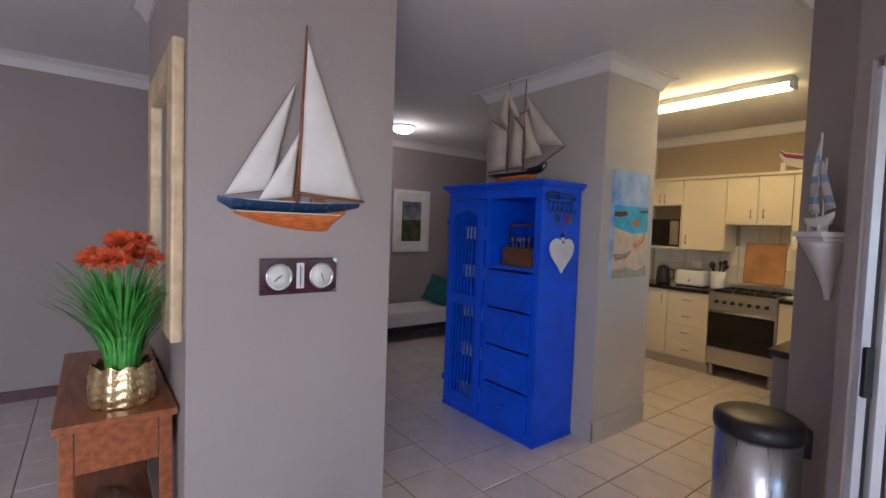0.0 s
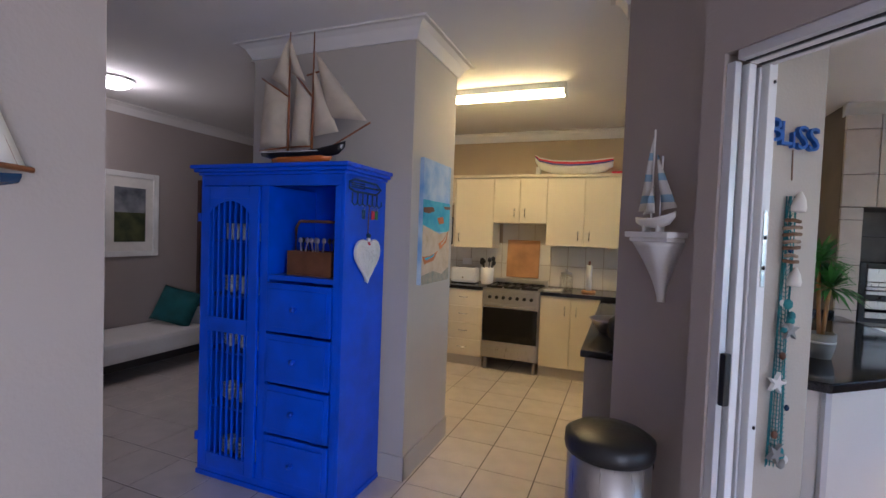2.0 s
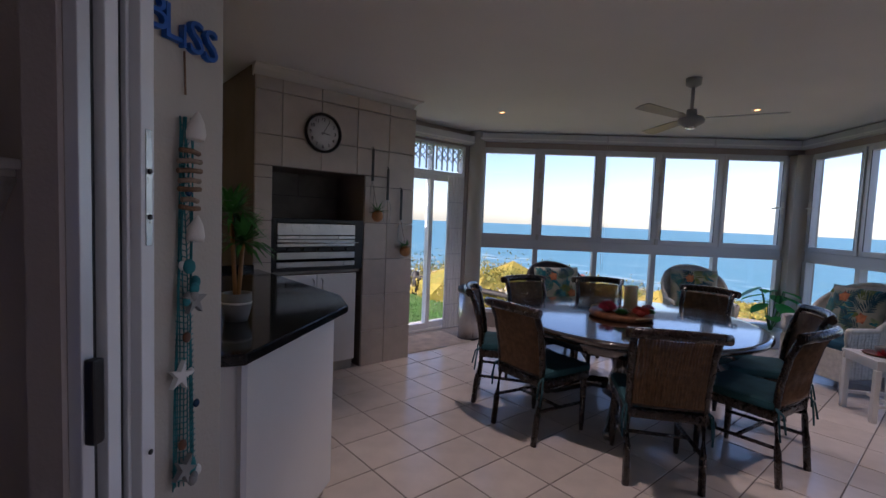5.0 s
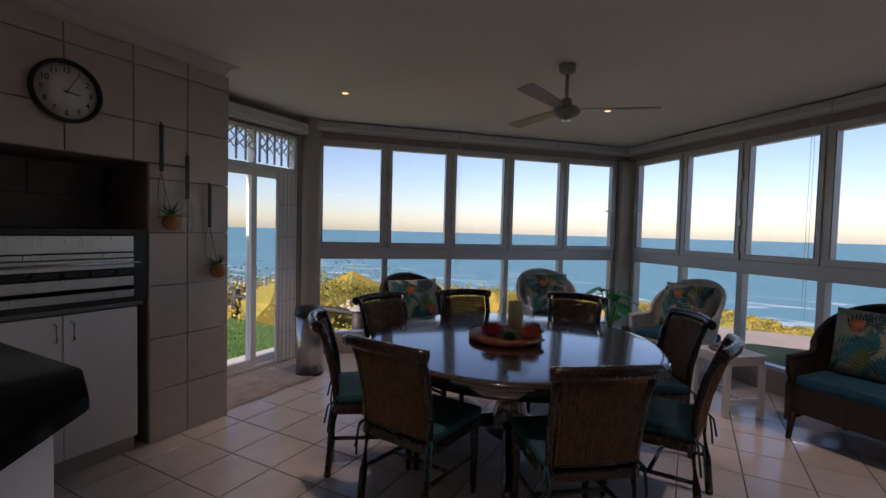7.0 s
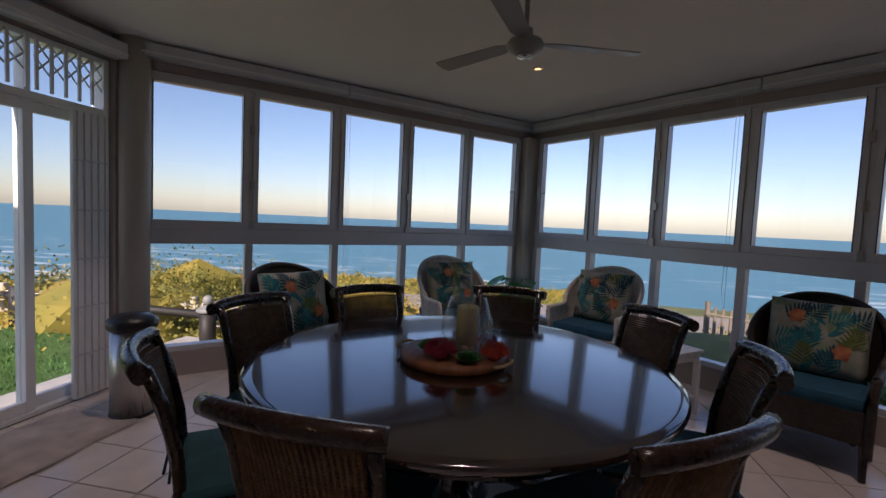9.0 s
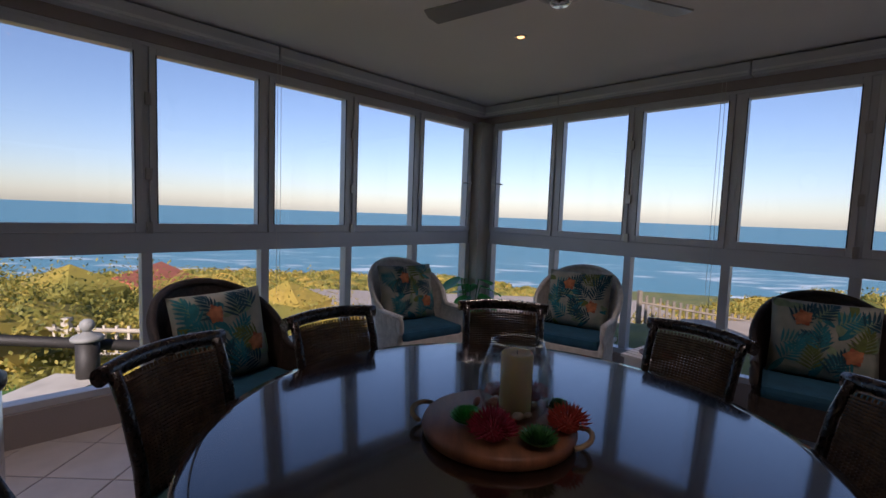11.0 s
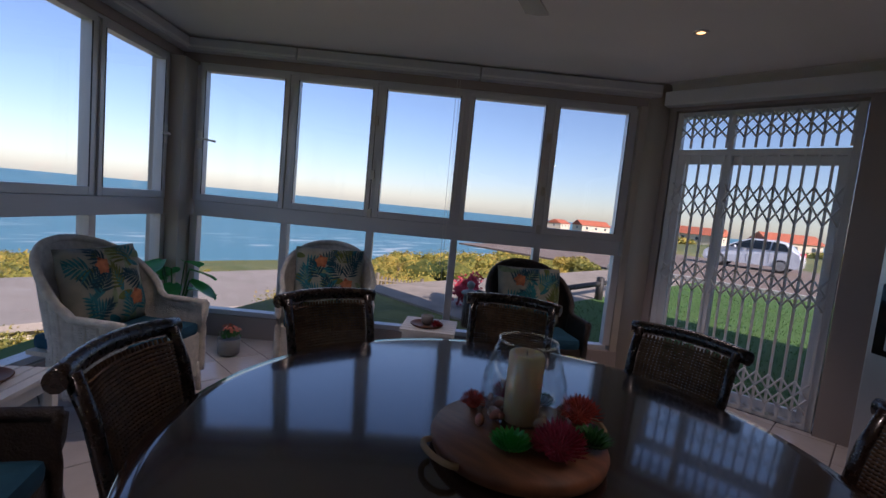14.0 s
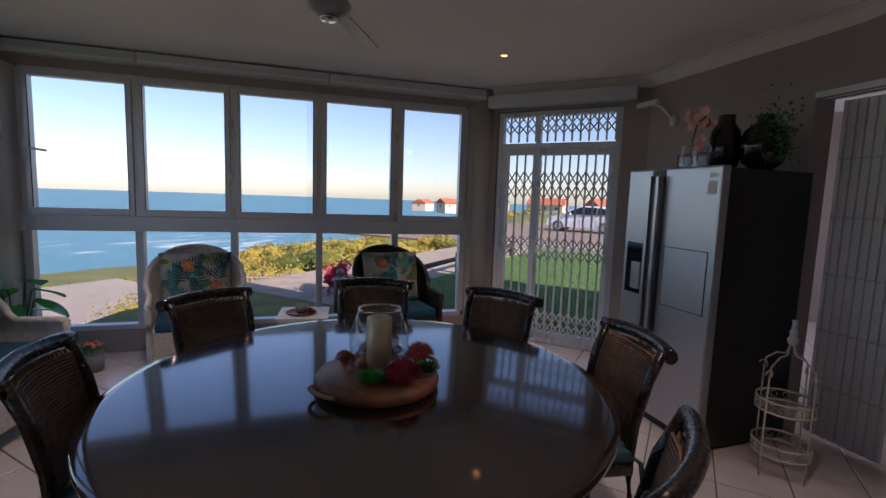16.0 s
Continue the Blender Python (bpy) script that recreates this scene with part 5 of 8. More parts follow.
part("plinth", boxes((-1.02, 3.25, 0, -0.42, BF - 0.03, 0.1195)), WALL_LIGHT, sk)
tagged(part("sink_worktop", boxes((-1.085, 3.19, 0.8605, -0.4, BF - 0.026, 0.9), bevel=0.006), GRANITE), "polished black granite worktop beside the sink", "worktop")
tap = thing("kitchen_tap", "chrome swan-neck kitchen tap at the sink", "tap", pose(-0.6, 4.0, 0.9005))
part("neck", tube(bmesh.new(), [(0, 0, 0), (0, 0, 0.22), (-0.05, 0, 0.29), (-0.13, 0, 0.29), (-0.16, 0, 0.22)], 0.012, 10), CHROME, tap)
part("lever", tube(bmesh.new(), [(0, 0.0, 0.06), (0, -0.07, 0.1)], 0.008, 8), CHROME, tap)
tub = thing("washing_up_bowl", "steel bowl standing on the sink worktop", "bowl", pose(-0.93, 3.75, 0.9005))
part("bowl", lathe([(0.08, 0), (0.14, 0.09), (0.15, 0.1), (0.135, 0.1), (0.075, 0.01)], 24), STEEL, tub)
bag = thing("grey_bag", "crumpled dark grey cloth on the sink worktop", "cloth", pose(-0.86, 3.42, 0.9005))
part("cloth", ball(ball(bmesh.new(), (0, 0, 0.1), 0.1, (1, 0.8, 1)), (0.05, 0.06, 0.17), 0.07), BLACK, bag)

# stove
st = thing("gas_stove", "stainless steel gas stove with black glass oven door", "stove")
SX0, SX1 = -2.355, -1.715
part("body", boxes((SX0, BF + 0.0, 0.14, SX1, KW - 0.02, 0.905), bevel=0.003), STEEL, st)
dr_ = part("oven_door", boxes((SX0 + 0.01, BF - 0.025, 0.33, SX1 - 0.01, BF - 0.0005, 0.76), bevel=0.005), STEEL, st)
part("window", boxes((SX0 + 0.013, BF - 0.03, 0.335, SX1 - 0.013, BF - 0.0255, 0.715)), BLACKGLASS, dr_)
part("handle", tube(bmesh.new(), [(SX0 + 0.04, BF - 0.026, 0.735), (SX0 + 0.04, BF - 0.06, 0.735), (SX1 - 0.04, BF - 0.06, 0.735), (SX1 - 0.04, BF - 0.026, 0.735)], 0.011, 10), CHROME, dr_)
part("drawer", boxes((SX0 + 0.01, BF - 0.02, 0.16, SX1 - 0.01, BF - 0.0005, 0.315), bevel=0.004), STEEL, st)
part("control_panel", boxes((SX0 + 0.005, BF - 0.03, 0.775, SX1 - 0.005, BF - 0.0005, 0.895), bevel=0.006), STEEL, st)
for k in range(7):
    part("knob", lathe([(0.02, 0), (0.018, 0.025), (0.0, 0.027)], 14), BLACK, st, at=pose(SX0 + 0.09 + 0.078 * k, BF - 0.03, 0.835, 90, 0, 0))
part("hob", boxes((SX0, BF - 0.02, 0.9055, SX1, KW - 0.02, 0.93), bevel=0.004), STEEL, st)
for k in range(3):
    x0 = SX0 + 0.03 + 0.2 * k
    bm = bmesh.new()
    for q in range(3):
        box(bm, x0 + 0.085 * q, BF + 0.03, 0.945, x0 + 0.085 * q + 0.012, KW - 0.09, 0.957)
    box(bm, x0, BF + 0.03, 0.9305, x0 + 0.18, BF + 0.042, 0.957), box(bm, x0, KW - 0.1, 0.9305, x0 + 0.18, KW - 0.088, 0.957)
    part("pan_support", bm, BLACK, st)
part("backsplash", boxes((SX0, KW - 0.05, 0.9305, SX1, KW - 0.021, 1.0), bevel=0.003), STEEL, st)
for x in (SX0 + 0.04, SX1 - 0.04):
    part("foot", lathe([(0.025, 0), (0.02, 0.1395)], 12, (x, BF + 0.04)), STEEL, st)

# things on the worktop
tst = thing("toaster", "white enamel toaster on the worktop", "toaster", pose(-2.68, 5.82, 0.9355))
part("body", boxes((-0.16, -0.09, 0.01, 0.16, 0.09, 0.19), bevel=0.03), WHITE_CER, tst)
part("slot", boxes((-0.12, -0.03, 0.1905, 0.12, -0.01, 0.194), (-0.12, 0.01, 0.1905, 0.12, 0.03, 0.194)), BLACK, tst)
part("dial", lathe([(0.012, 0), (0.01, 0.01)], 12), CHROME, tst, at=pose(0.0, -0.0905, 0.07, 90, 0, 0))
part("base", boxes((-0.15, -0.08, 0.0, 0.15, 0.08, 0.0095)), BLACK, tst)
ket = thing("kettle", "black kettle on the worktop", "kettle", pose(-3.05, 5.85, 0.9355))
part("body", lathe([(0.08, 0), (0.085, 0.02), (0.075, 0.15), (0.06, 0.2), (0.02, 0.22)], 20), BLACK, ket)
part("handle", tube(bmesh.new(), [(0.07, 0, 0.18), (0.13, 0, 0.17), (0.13, 0, 0.06), (0.08, 0, 0.04)], 0.01, 8), BLACK, ket)
crk = thing("utensil_crock", "white ceramic crock of black kitchen utensils", "utensil holder", pose(-2.41, 5.85, 0.9355))
part("crock", lathe([(0.065, 0), (0.07, 0.02), (0.078, 0.2), (0.07, 0.2), (0.06, 0.03)], 24), WHITE_CER, crk)
rng = random.Random(2)
for k in range(7):
    a, l = rng.uniform(0, 6.28), rng.uniform(0.24, 0.3)
    x, y = 0.05 * math.cos(a), 0.04 * math.sin(a)
    bm = tube(bmesh.new(), [(x * 0.5, y * 0.5, 0.04), (x * 1.4, y * 1.4, l)], 0.006, 6)
    ball(bm, (x * 1.5, y * 1.5, l + 0.01), 0.03, (1, 0.5, 1.1), 1)
    part("utensil", bm, BLACK, crk)
brd = thing("chopping_board", "orange-brown wooden chopping board leaning on the tiles", "chopping board", pose(-2.03, KW - 0.035, 1.02, -4, 0, 0))
part("board", boxes((-0.2, -0.012, 0.0, 0.2, 0.012, 0.46), bevel=0.012), LIGHTWOOD, brd)
part("handle", tube(bmesh.new(), [(-0.05, 0, 0.46), (-0.04, 0, 0.49), (0.04, 0, 0.49), (0.05, 0, 0.46)], 0.006, 8), LIGHTWOOD, brd)
jar = thing("glass_jar", "clear glass storage jar with lid", "jar", pose(-1.48, 5.85, 0.9355))
part("jar", lathe([(0.07, 0), (0.075, 0.01), (0.075, 0.16), (0.06, 0.18), (0.057, 0.178), (0.072, 0.158), (0.072, 0.012)], 24), CLEAR, jar)
part("lid", lathe([(0.062, 0.18), (0.062, 0.2), (0.015, 0.21), (0.018, 0.23), (0.0, 0.235)], 20), STEEL, jar)
ptw = thing("paper_towel_holder", "wooden paper towel holder with a slim white roll", "paper towel", pose(-1.23, 5.78, 0.9355))
part("base", lathe([(0.075, 0), (0.075, 0.02), (0.0, 0.02)], 24), LIGHTWOOD, ptw)
part("roll", lathe([(0.03, 0.0205), (0.03, 0.3), (0.012, 0.3)], 20), WHITE_CER, ptw)
part("knob", lathe([(0.012, 0.3), (0.015, 0.34), (0.0, 0.35)], 12), BROWNWOOD, ptw)
tray0 = thing("bread_board", "pale board lying on the worktop beside the stove", "board", pose(-1.62, 5.72, 0.9355))
part("board", boxes((-0.07, -0.1, 0, 0.12, 0.1, 0.018), bevel=0.004), WHITEPAINT, tray0)

# painted rowing boat on the cupboards
rb = thing("rowing_boat_model", "model rowing boat painted white, red and blue with grey deck", "model boat", pose(-1.48, 5.9, 2.2355))
RBLUE = material("boat_blue_band", (0.03, 0.05, 0.3), 0.4)
RGREY = material("boat_grey_deck", (0.13, 0.15, 0.17), 0.5)
BST = [(-0.42, 0.17, 0.245, 0.012), (-0.36, 0.075, 0.205, 0.06), (-0.2, 0.02, 0.165, 0.11), (0.0, 0.0, 0.15, 0.125), (0.2, 0.01, 0.155, 0.115), (0.36, 0.04, 0.175, 0.08), (0.44, 0.09, 0.19, 0.02)]
full_hull([(x, zk, zk + (zd - zk) * 0.62, b * 0.9) for x, zk, zd, b in BST], WHITEPAINT, rb, "hull")
for u0, u1, mt in ((0.62, 0.75, RBLUE), (0.75, 0.9, RED), (0.9, 1.0, WHITEPAINT)):
    bm = bmesh.new()
    for sy in (-1, 1):
        rows = [[bm.verts.new((x, sy * b * (0.9 + 0.12 * (u - 0.6)), zk + (zd - zk) * u)) for u in (u0, u1)] + [bm.verts.new((x, sy * b * (0.8 + 0.12 * (u - 0.6)), zk + (zd - zk) * u)) for u in (u1, u0)] for x, zk, zd, b in BST]
        for a, b in zip(rows, rows[1:]):
            for k in range(4):
                bm.faces.new((a[k], a[(k + 1) % 4], b[(k + 1) % 4], b[k]))
    part("painted_band", bm, mt, rb)
bm = bmesh.new()
rows = [(bm.verts.new((x, -b * 0.85, zd - 0.012)), bm.verts.new((x, b * 0.85, zd - 0.012))) for x, zk, zd, b in BST]
for a, b in zip(rows, rows[1:]):
    bm.faces.new((a[0], a[1], b[1], b[0]))
bmesh.ops.solidify(bm, geom=list(bm.faces), thickness=0.006)
part("deck", bm, RGREY, rb)
part("cradle", boxes((-0.4, -0.04, 0.0, -0.35, 0.04, 0.1), bevel=0.006), WHITEPAINT, rb)
bsk = thing("small_red_tray", "small dark red tray on the cupboards", "tray", pose(-0.93, 5.9, 2.2355))
part("tray", boxes((-0.12, -0.1, 0, 0.12, 0.1, 0.03), bevel=0.008), RED, bsk)

# fluorescent fitting
ft = thing("fluorescent_fitting", "long white ceiling fitting with two lit yellowish tubes", "ceiling light", pose(-1.93, 4.36, CH))
part("tray", boxes((-0.56, -0.07, -0.05, 0.56, 0.07, -0.0005), bevel=0.004), WHITEPAINT, ft)
TUBE = glow("lit_tube", (1.0, 0.76, 0.3), 6.0)
for y in (-0.045, 0.045):
    part("tube", tube(bmesh.new(), [(-0.53, y, -0.075), (0.53, y, -0.075)], 0.014, 10), TUBE, ft)
for x in (-0.55, 0.55):
    part("end_cap", boxes((x - 0.012, -0.065, -0.095, x + 0.012, 0.065, -0.0505), bevel=0.003), WHITEPAINT, ft)
sck = thing("wall_socket", "white wall socket above the worktop", "socket", pose(-2.75, KW - 0.012, 1.18))
part("plate", boxes((-0.06, -0.01, -0.04, 0.06, 0.0, 0.04), bevel=0.003), WHITEPAINT, sck)

# little shelf with a sailing ship on the wall end
shf = thing("wall_bracket_shelf", "white carved corbel shelf on the wall end", "shelf", pose(-0.718, 2.704, 1.56, 0, 0, -50.4))
part("board", boxes((-0.125, -0.11, -0.012, 0.125, 0.0, 0.012), (-0.11, -0.095, -0.03, 0.11, 0.0, -0.0125), bevel=0.004), WHITEPAINT, shf)
bm = bmesh.new()
rows = []
for k in range(13):
    u = k / 12
    z = -0.031 - 0.26 * u
    w = 0.095 * (1 - u) ** 1.6 + 0.018
    d = 0.085 * (1 - u) ** 1.4 + 0.012
    rows.append([bm.verts.new((-w, 0, z)), bm.verts.new((-w * 0.8, -d, z)), bm.verts.new((w * 0.8, -d, z)), bm.verts.new((w, 0, z))])
for a, b in zip(rows, rows[1:]):
    for k in range(4):
        bm.faces.new((a[k], a[(k + 1) % 4], b[(k + 1) % 4], b[k])).smooth = True
bm.faces.new(rows[0]), bm.faces.new(rows[-1])
part("corbel", bm, WHITEPAINT, shf)
shp = thing("driftwood_ship", "small weathered white ship with blue-striped sails", "model boat", pose(-0.765, 2.667, 1.573, 0, 0, -50.4))
full_hull([(-0.11, 0.04, 0.065, 0.006), (-0.06, 0.02, 0.06, 0.026), (0.02, 0.015, 0.058, 0.03), (0.08, 0.03, 0.07, 0.018), (0.115, 0.06, 0.085, 0.002)], WHITEPAINT, shp)
part("stand", boxes((-0.05, -0.02, 0, -0.042, 0.02, 0.03), (0.03, -0.02, 0, 0.038, 0.02, 0.03)), WHITEPAINT, shp)
for x, h in ((-0.02, 0.44), (0.03, 0.32)):
    part("mast", tube(bmesh.new(), [(x, 0, 0.05), (x, 0, h)], 0.004, 6), WHITEPAINT, shp)
STRIPE = bpy.data.materials.new("blue_striped_sailcloth")
STRIPE.use_nodes = True
n, link = STRIPE.node_tree.nodes, STRIPE.node_tree.links.new
tcn, wv, rp = n.new("ShaderNodeTexCoord"), n.new("ShaderNodeTexWave"), n.new("ShaderNodeValToRGB")
wv.bands_direction = "Z"
wv.inputs["Scale"].default_value, wv.inputs["Distortion"].default_value = 3.4, 1.2
rp.color_ramp.interpolation = "CONSTANT"
rp.color_ramp.elements[0].color, rp.color_ramp.elements[1].color = (0.5, 0.48, 0.44, 1), (0.2, 0.32, 0.42, 1)
rp.color_ramp.elements[1].position = 0.72
link(tcn.outputs["Object"], wv.inputs[0]), link(wv.outputs["Color"], rp.inputs[0]), link(rp.outputs[0], n["Principled BSDF"].inputs["Base Color"])
n["Principled BSDF"].inputs["Roughness"].default_value = 0.9
for pts in (((-0.1, 0.09), (-0.025, 0.09), (-0.02, 0.42)), ((0.035, 0.09), (0.12, 0.1), (0.0, 0.33)), ((-0.07, 0.075), (0.0, 0.08), (-0.01, 0.2))):
    q = sail(pts, shp, 0.0, 0.02, STRIPE)
    q.matrix_basis = Matrix(((0, 1, 0, 0), (-1, 0, 0, 0), (0, 0, 1, 0), (0, 0, 0, 1)))

# pedal bin
bn = thing("pedal_bin", "tall brushed steel pedal bin with black lid", "bin", pose(-0.9, 2.53, 0) @ Matrix.Diagonal((1, 1, 1.12, 1)))
part("body", lathe([(0.17, 0.03), (0.17, 0.58)], 40), STEEL, bn)
part("base", lathe([(0.175, 0), (0.175, 0.03), (0.17, 0.0301)], 40), BLACK, bn)
part("lid", lathe([(0.178, 0.5805), (0.182, 0.6), (0.18, 0.635), (0.15, 0.652), (0.08, 0.66), (0.0, 0.662)], 40), BLACK, bn)
part("hinge_block", boxes((0.13, -0.05, 0.5, 0.2, 0.05, 0.62), bevel=0.01), BLACK, bn, at=pose(0, 0, 0, 0, 0, 40))
part("pedal", boxes((-0.03, -0.23, 0.012, 0.03, -0.15, 0.028), bevel=0.004), BLACK, bn)


# ================= sunroom =================
# counter with black granite top, slanting out from the wall end
ctr = thing("bar_counter", "white panelled kitchen counter standing under a granite top", "counter")
part("panel", prism([(-0.19, 2.8), (-0.09, 2.78), (0.52, 3.29), (0.6, 3.55), (0.6, 4.95), (-0.19, 4.95)], 0.07, 0.959), WHITE, ctr)
part("plinth", prism([(-0.15, 2.84), (-0.1, 2.82), (0.49, 3.31), (0.57, 3.57), (0.57, 4.95), (-0.15, 4.95)], 0, 0.0695), WALL_LIGHT, ctr)
part("corner_strip", prism([(-0.1, 2.76), (-0.075, 2.775), (-0.085, 2.79), (-0.11, 2.775)], 0.0, 0.959), ALU, ctr)
tagged(part("granite_worktop", prism([(-0.2, 2.74), (-0.1, 2.71), (0.6, 3.29), (0.71, 3.58), (0.71, 4.965), (-0.2, 4.965)], 0.96, 1.0, 0.006), GRANITE), "polished black granite counter top with slanting edge", "worktop")
tagged(part("counter_backsplash", boxes((-0.195, 4.93, 1.001, 0.66, 4.96, 1.04), bevel=0.004), GRANITE), "black granite upstand behind the counter", "worktop")


YUCCA = material("yucca_leaf", (0.06, 0.25, 0.05), 0.45, var=0.4, scale=12, bump=0.05)


def spiky_plant(name, label, x, y, z, heads, rng, blade=0.17, potr=0.06, poth=0.12):
    th = thing(name, label, "plant", pose(x, y, z))
    part("pot", lathe([(potr * 0.75, 0), (potr, poth * 0.5), (potr * 1.02, poth), (potr * 0.88, poth), (potr * 0.85, poth * 0.8)], 24), GREY_POT, th)
    part("pot_rim", lathe([(potr * 1.03, poth * 0.62), (potr * 1.04, poth * 0.66), (potr * 1.03, poth * 0.7), (potr * 0.98, poth * 0.66)], 24, ring=True), WHITEPAINT, th)
    for hx, hy, hz in heads:
        part("stem", tube(bmesh.new(), [(hx * 0.2, hy * 0.2, poth * 0.7), (hx, hy, hz)], 0.009, 8), LIGHTWOOD, th)
        bm = bmesh.new()
        for _ in range(84):
            a, e = rng.uniform(0, 6.28), rng.uniform(-0.45, 1.3)
            d = Vector((math.cos(a) * math.cos(e), math.sin(a) * math.cos(e), math.sin(e)))
            s = d.cross(Vector((0, 0, 1))).normalized() * 0.0095
            p = Vector((hx, hy, hz))
            l = blade * rng.uniform(0.7, 1)
            q = p + d * l * 0.55
            t_ = p + d * l + Vector((0, 0, -0.035))
            va, vb, vc, vd, ve = (bm.verts.new(v) for v in (p - s * 0.5, p + s * 0.5, q + s, q - s, t_))
            bm.faces.new((va, vb, vc, vd)), bm.faces.new((vd, vc, ve))
        tagged(part("crown", bm, YUCCA, th), kind="stuff")
    return th


spiky_plant("potted_yucca", "small green yucca in a grey pot on the counter", 0.02, 3.22, 1.0005, ((0.02, -0.01, 0.34), (-0.02, 0.02, 0.46)), random.Random(4), 0.19)

# hanging sea ornament with blue letters on the wall end
bl = thing("hanging_sea_ornament", "blue BLISS letters with a hanging teal net of driftwood and shells", "wall ornament", pose(-0.318, 2.59, 0, 0, 0, 35))
BLUEL = material("blue_letter_paint", (0.01, 0.1, 0.42), 0.5)
DRIFT = material("grey_driftwood", (0.3, 0.22, 0.15), 0.85, var=0.3, scale=30)
NETM = material("teal_net_cord", (0.03, 0.2, 0.22), 0.9, var=0.3, scale=30)
for k, (c, dx, dz) in enumerate((("B", -0.094, 1.955), ("L", -0.046, 1.945), ("I", -0.008, 1.925), ("S", 0.034, 1.935), ("S", 0.088, 1.932))):
    text_part(c, 0.125 if c != "I" else 0.085, 0.018, BLUEL, bl, pose(dx, -0.014, dz), "letter")
part("cord", tube(bmesh.new(), [(0, -0.012, 1.893), (0.004, -0.012, 1.78)], 0.003, 6), RATTAN, bl)
rng = random.Random(9)
bm = bmesh.new()
for k in range(9):
    x0 = -0.042 + 0.0105 * k
    tube(bm, [(x0 * (0.35 + 0.65 * u) + 0.006 * math.sin(7 * u + k), -0.012 - 0.01 * math.sin(3 * u + k), 1.72 - 1.03 * u) for u in [i / 14 for i in range(15)]], 0.0022, 4)
for k in range(60):
    u = k / 60
    w = 0.014 + 0.03 * u
    tube(bm, [(-w, -0.014, 1.7 - u), (0, -0.02, 1.69 - u), (w, -0.014, 1.705 - u)], 0.0016, 4)
tagged(part("net", bm, NETM, bl), kind="stuff")
for k in range(7):
    z = 1.63 - 0.026 * k
    l = rng.uniform(0.025, 0.042)
    part("driftwood", tube(bmesh.new(), [(-l, -0.03, z + rng.uniform(-0.006, 0.006)), (0, -0.036, z), (l, -0.03, z + rng.uniform(-0.006, 0.006))], 0.007, 7), DRIFT if k % 2 else RATTAN, bl)
for z, s in ((1.7, 0.026), (1.42, 0.024)):
    part("cone_shell", lathe([(s * 0.9, -s * 1.5), (s, -s * 0.8), (s * 0.7, s * 0.4), (s * 0.25, s * 1.3), (0.002, s * 1.5)], 14), SAIL, bl, at=pose(0.018, -0.036, z, 0, 8, 0))
for k in range(12):
    z = rng.uniform(1.22, 1.34) if k < 8 else rng.uniform(0.7, 0.8)
    part("shell_cluster", ball(bmesh.new(), (rng.uniform(-0.02, 0.024), -0.03 - rng.uniform(0, 0.012), z), rng.uniform(0.012, 0.02), (1, 0.7, 1.1)), NETM if k % 2 else GREY_POT, bl)
for z, x in ((1.22, 0.012), (1.02, -0.035), (0.75, -0.02)):
    pts = []
    for k in range(10):
        r = 0.042 if k % 2 == 0 else 0.015
        a = math.pi / 2 + math.pi * k / 5 + z
        pts.append((x + r * math.cos(a), z + r * math.sin(a)))
    part("starfish", slab(pts, 0.016, "xz", -0.035), GREY_POT if z != 1.02 else WHITEPAINT, bl)
for k in range(9):
    part("shell", ball(bmesh.new(), (rng.uniform(-0.03, 0.03), -0.03, 0.72 + 0.1 * k), rng.uniform(0.009, 0.015), (1, 0.7, 1.2)), (WHITEPAINT, BROWNWOOD, NAVY)[k % 3], bl)

# built-in grill
gr = thing("built_in_grill", "stainless steel built-in braai grill in a black housing", "grill")
part("housing", boxes((0.82, 5.02, 0.962, 0.835, 5.56, 1.4), (1.675, 5.02, 0.962, 1.689, 5.56, 1.4), (0.8355, 5.5, 0.962, 1.6745, 5.56, 1.845), (0.8355, 5.02, 0.962, 1.6745, 5.4995, 0.985)), BLACK, gr)
part("front_frame", boxes((0.822, 4.985, 0.962, 0.86, 5.019, 1.42), (1.6, 4.985, 0.962, 1.689, 5.019, 1.42), (0.8605, 4.985, 1.385, 1.5995, 5.019, 1.42), (0.8605, 4.985, 1.135, 1.5995, 5.019, 1.175), (0.8605, 4.985, 0.962, 1.5995, 5.019, 0.995), bevel=0.003), BLACK, gr)
for k, (z0, z1) in enumerate(((1.28, 1.38), (1.245, 1.275), (1.21, 1.24), (1.18, 1.205), (1.07, 1.13), (1.0, 1.045))):
    part("steel_front", boxes((0.862, 4.975 - 0.004 * (k % 2), z0, 1.598, 4.99, z1), bevel=0.004), STEEL, gr)
for k in range(5):
    part("knob", lathe([(0.014, 0), (0.012, 0.02), (0, 0.021)], 12), BLACK, gr, at=pose(0.95 + 0.14 * k, 4.985, 1.155, 90, 0, 0))
part("shelf_bar", tube(bmesh.new(), [(0.85, 4.95, 1.215), (1.62, 4.95, 1.215)], 0.008, 8), CHROME, gr)
for k in range(2):
    gc = thing("grill_cupboard_door", "plain white cupboard door under the grill", "cupboard door", group="doors under the grill")
    x0 = 0.828 + 0.398 * k
    part("door", boxes((x0, 4.975, 0.1, x0 + 0.393, 4.997, 0.93), bevel=0.004), WHITE, gc)
    hx = x0 + (0.355 if k == 0 else 0.04)
    part("handle", tube(bmesh.new(), [(hx, 4.974, 0.78), (hx, 4.945, 0.79), (hx, 4.945, 0.88), (hx, 4.974, 0.89)], 0.006, 8), CHROME, gc)
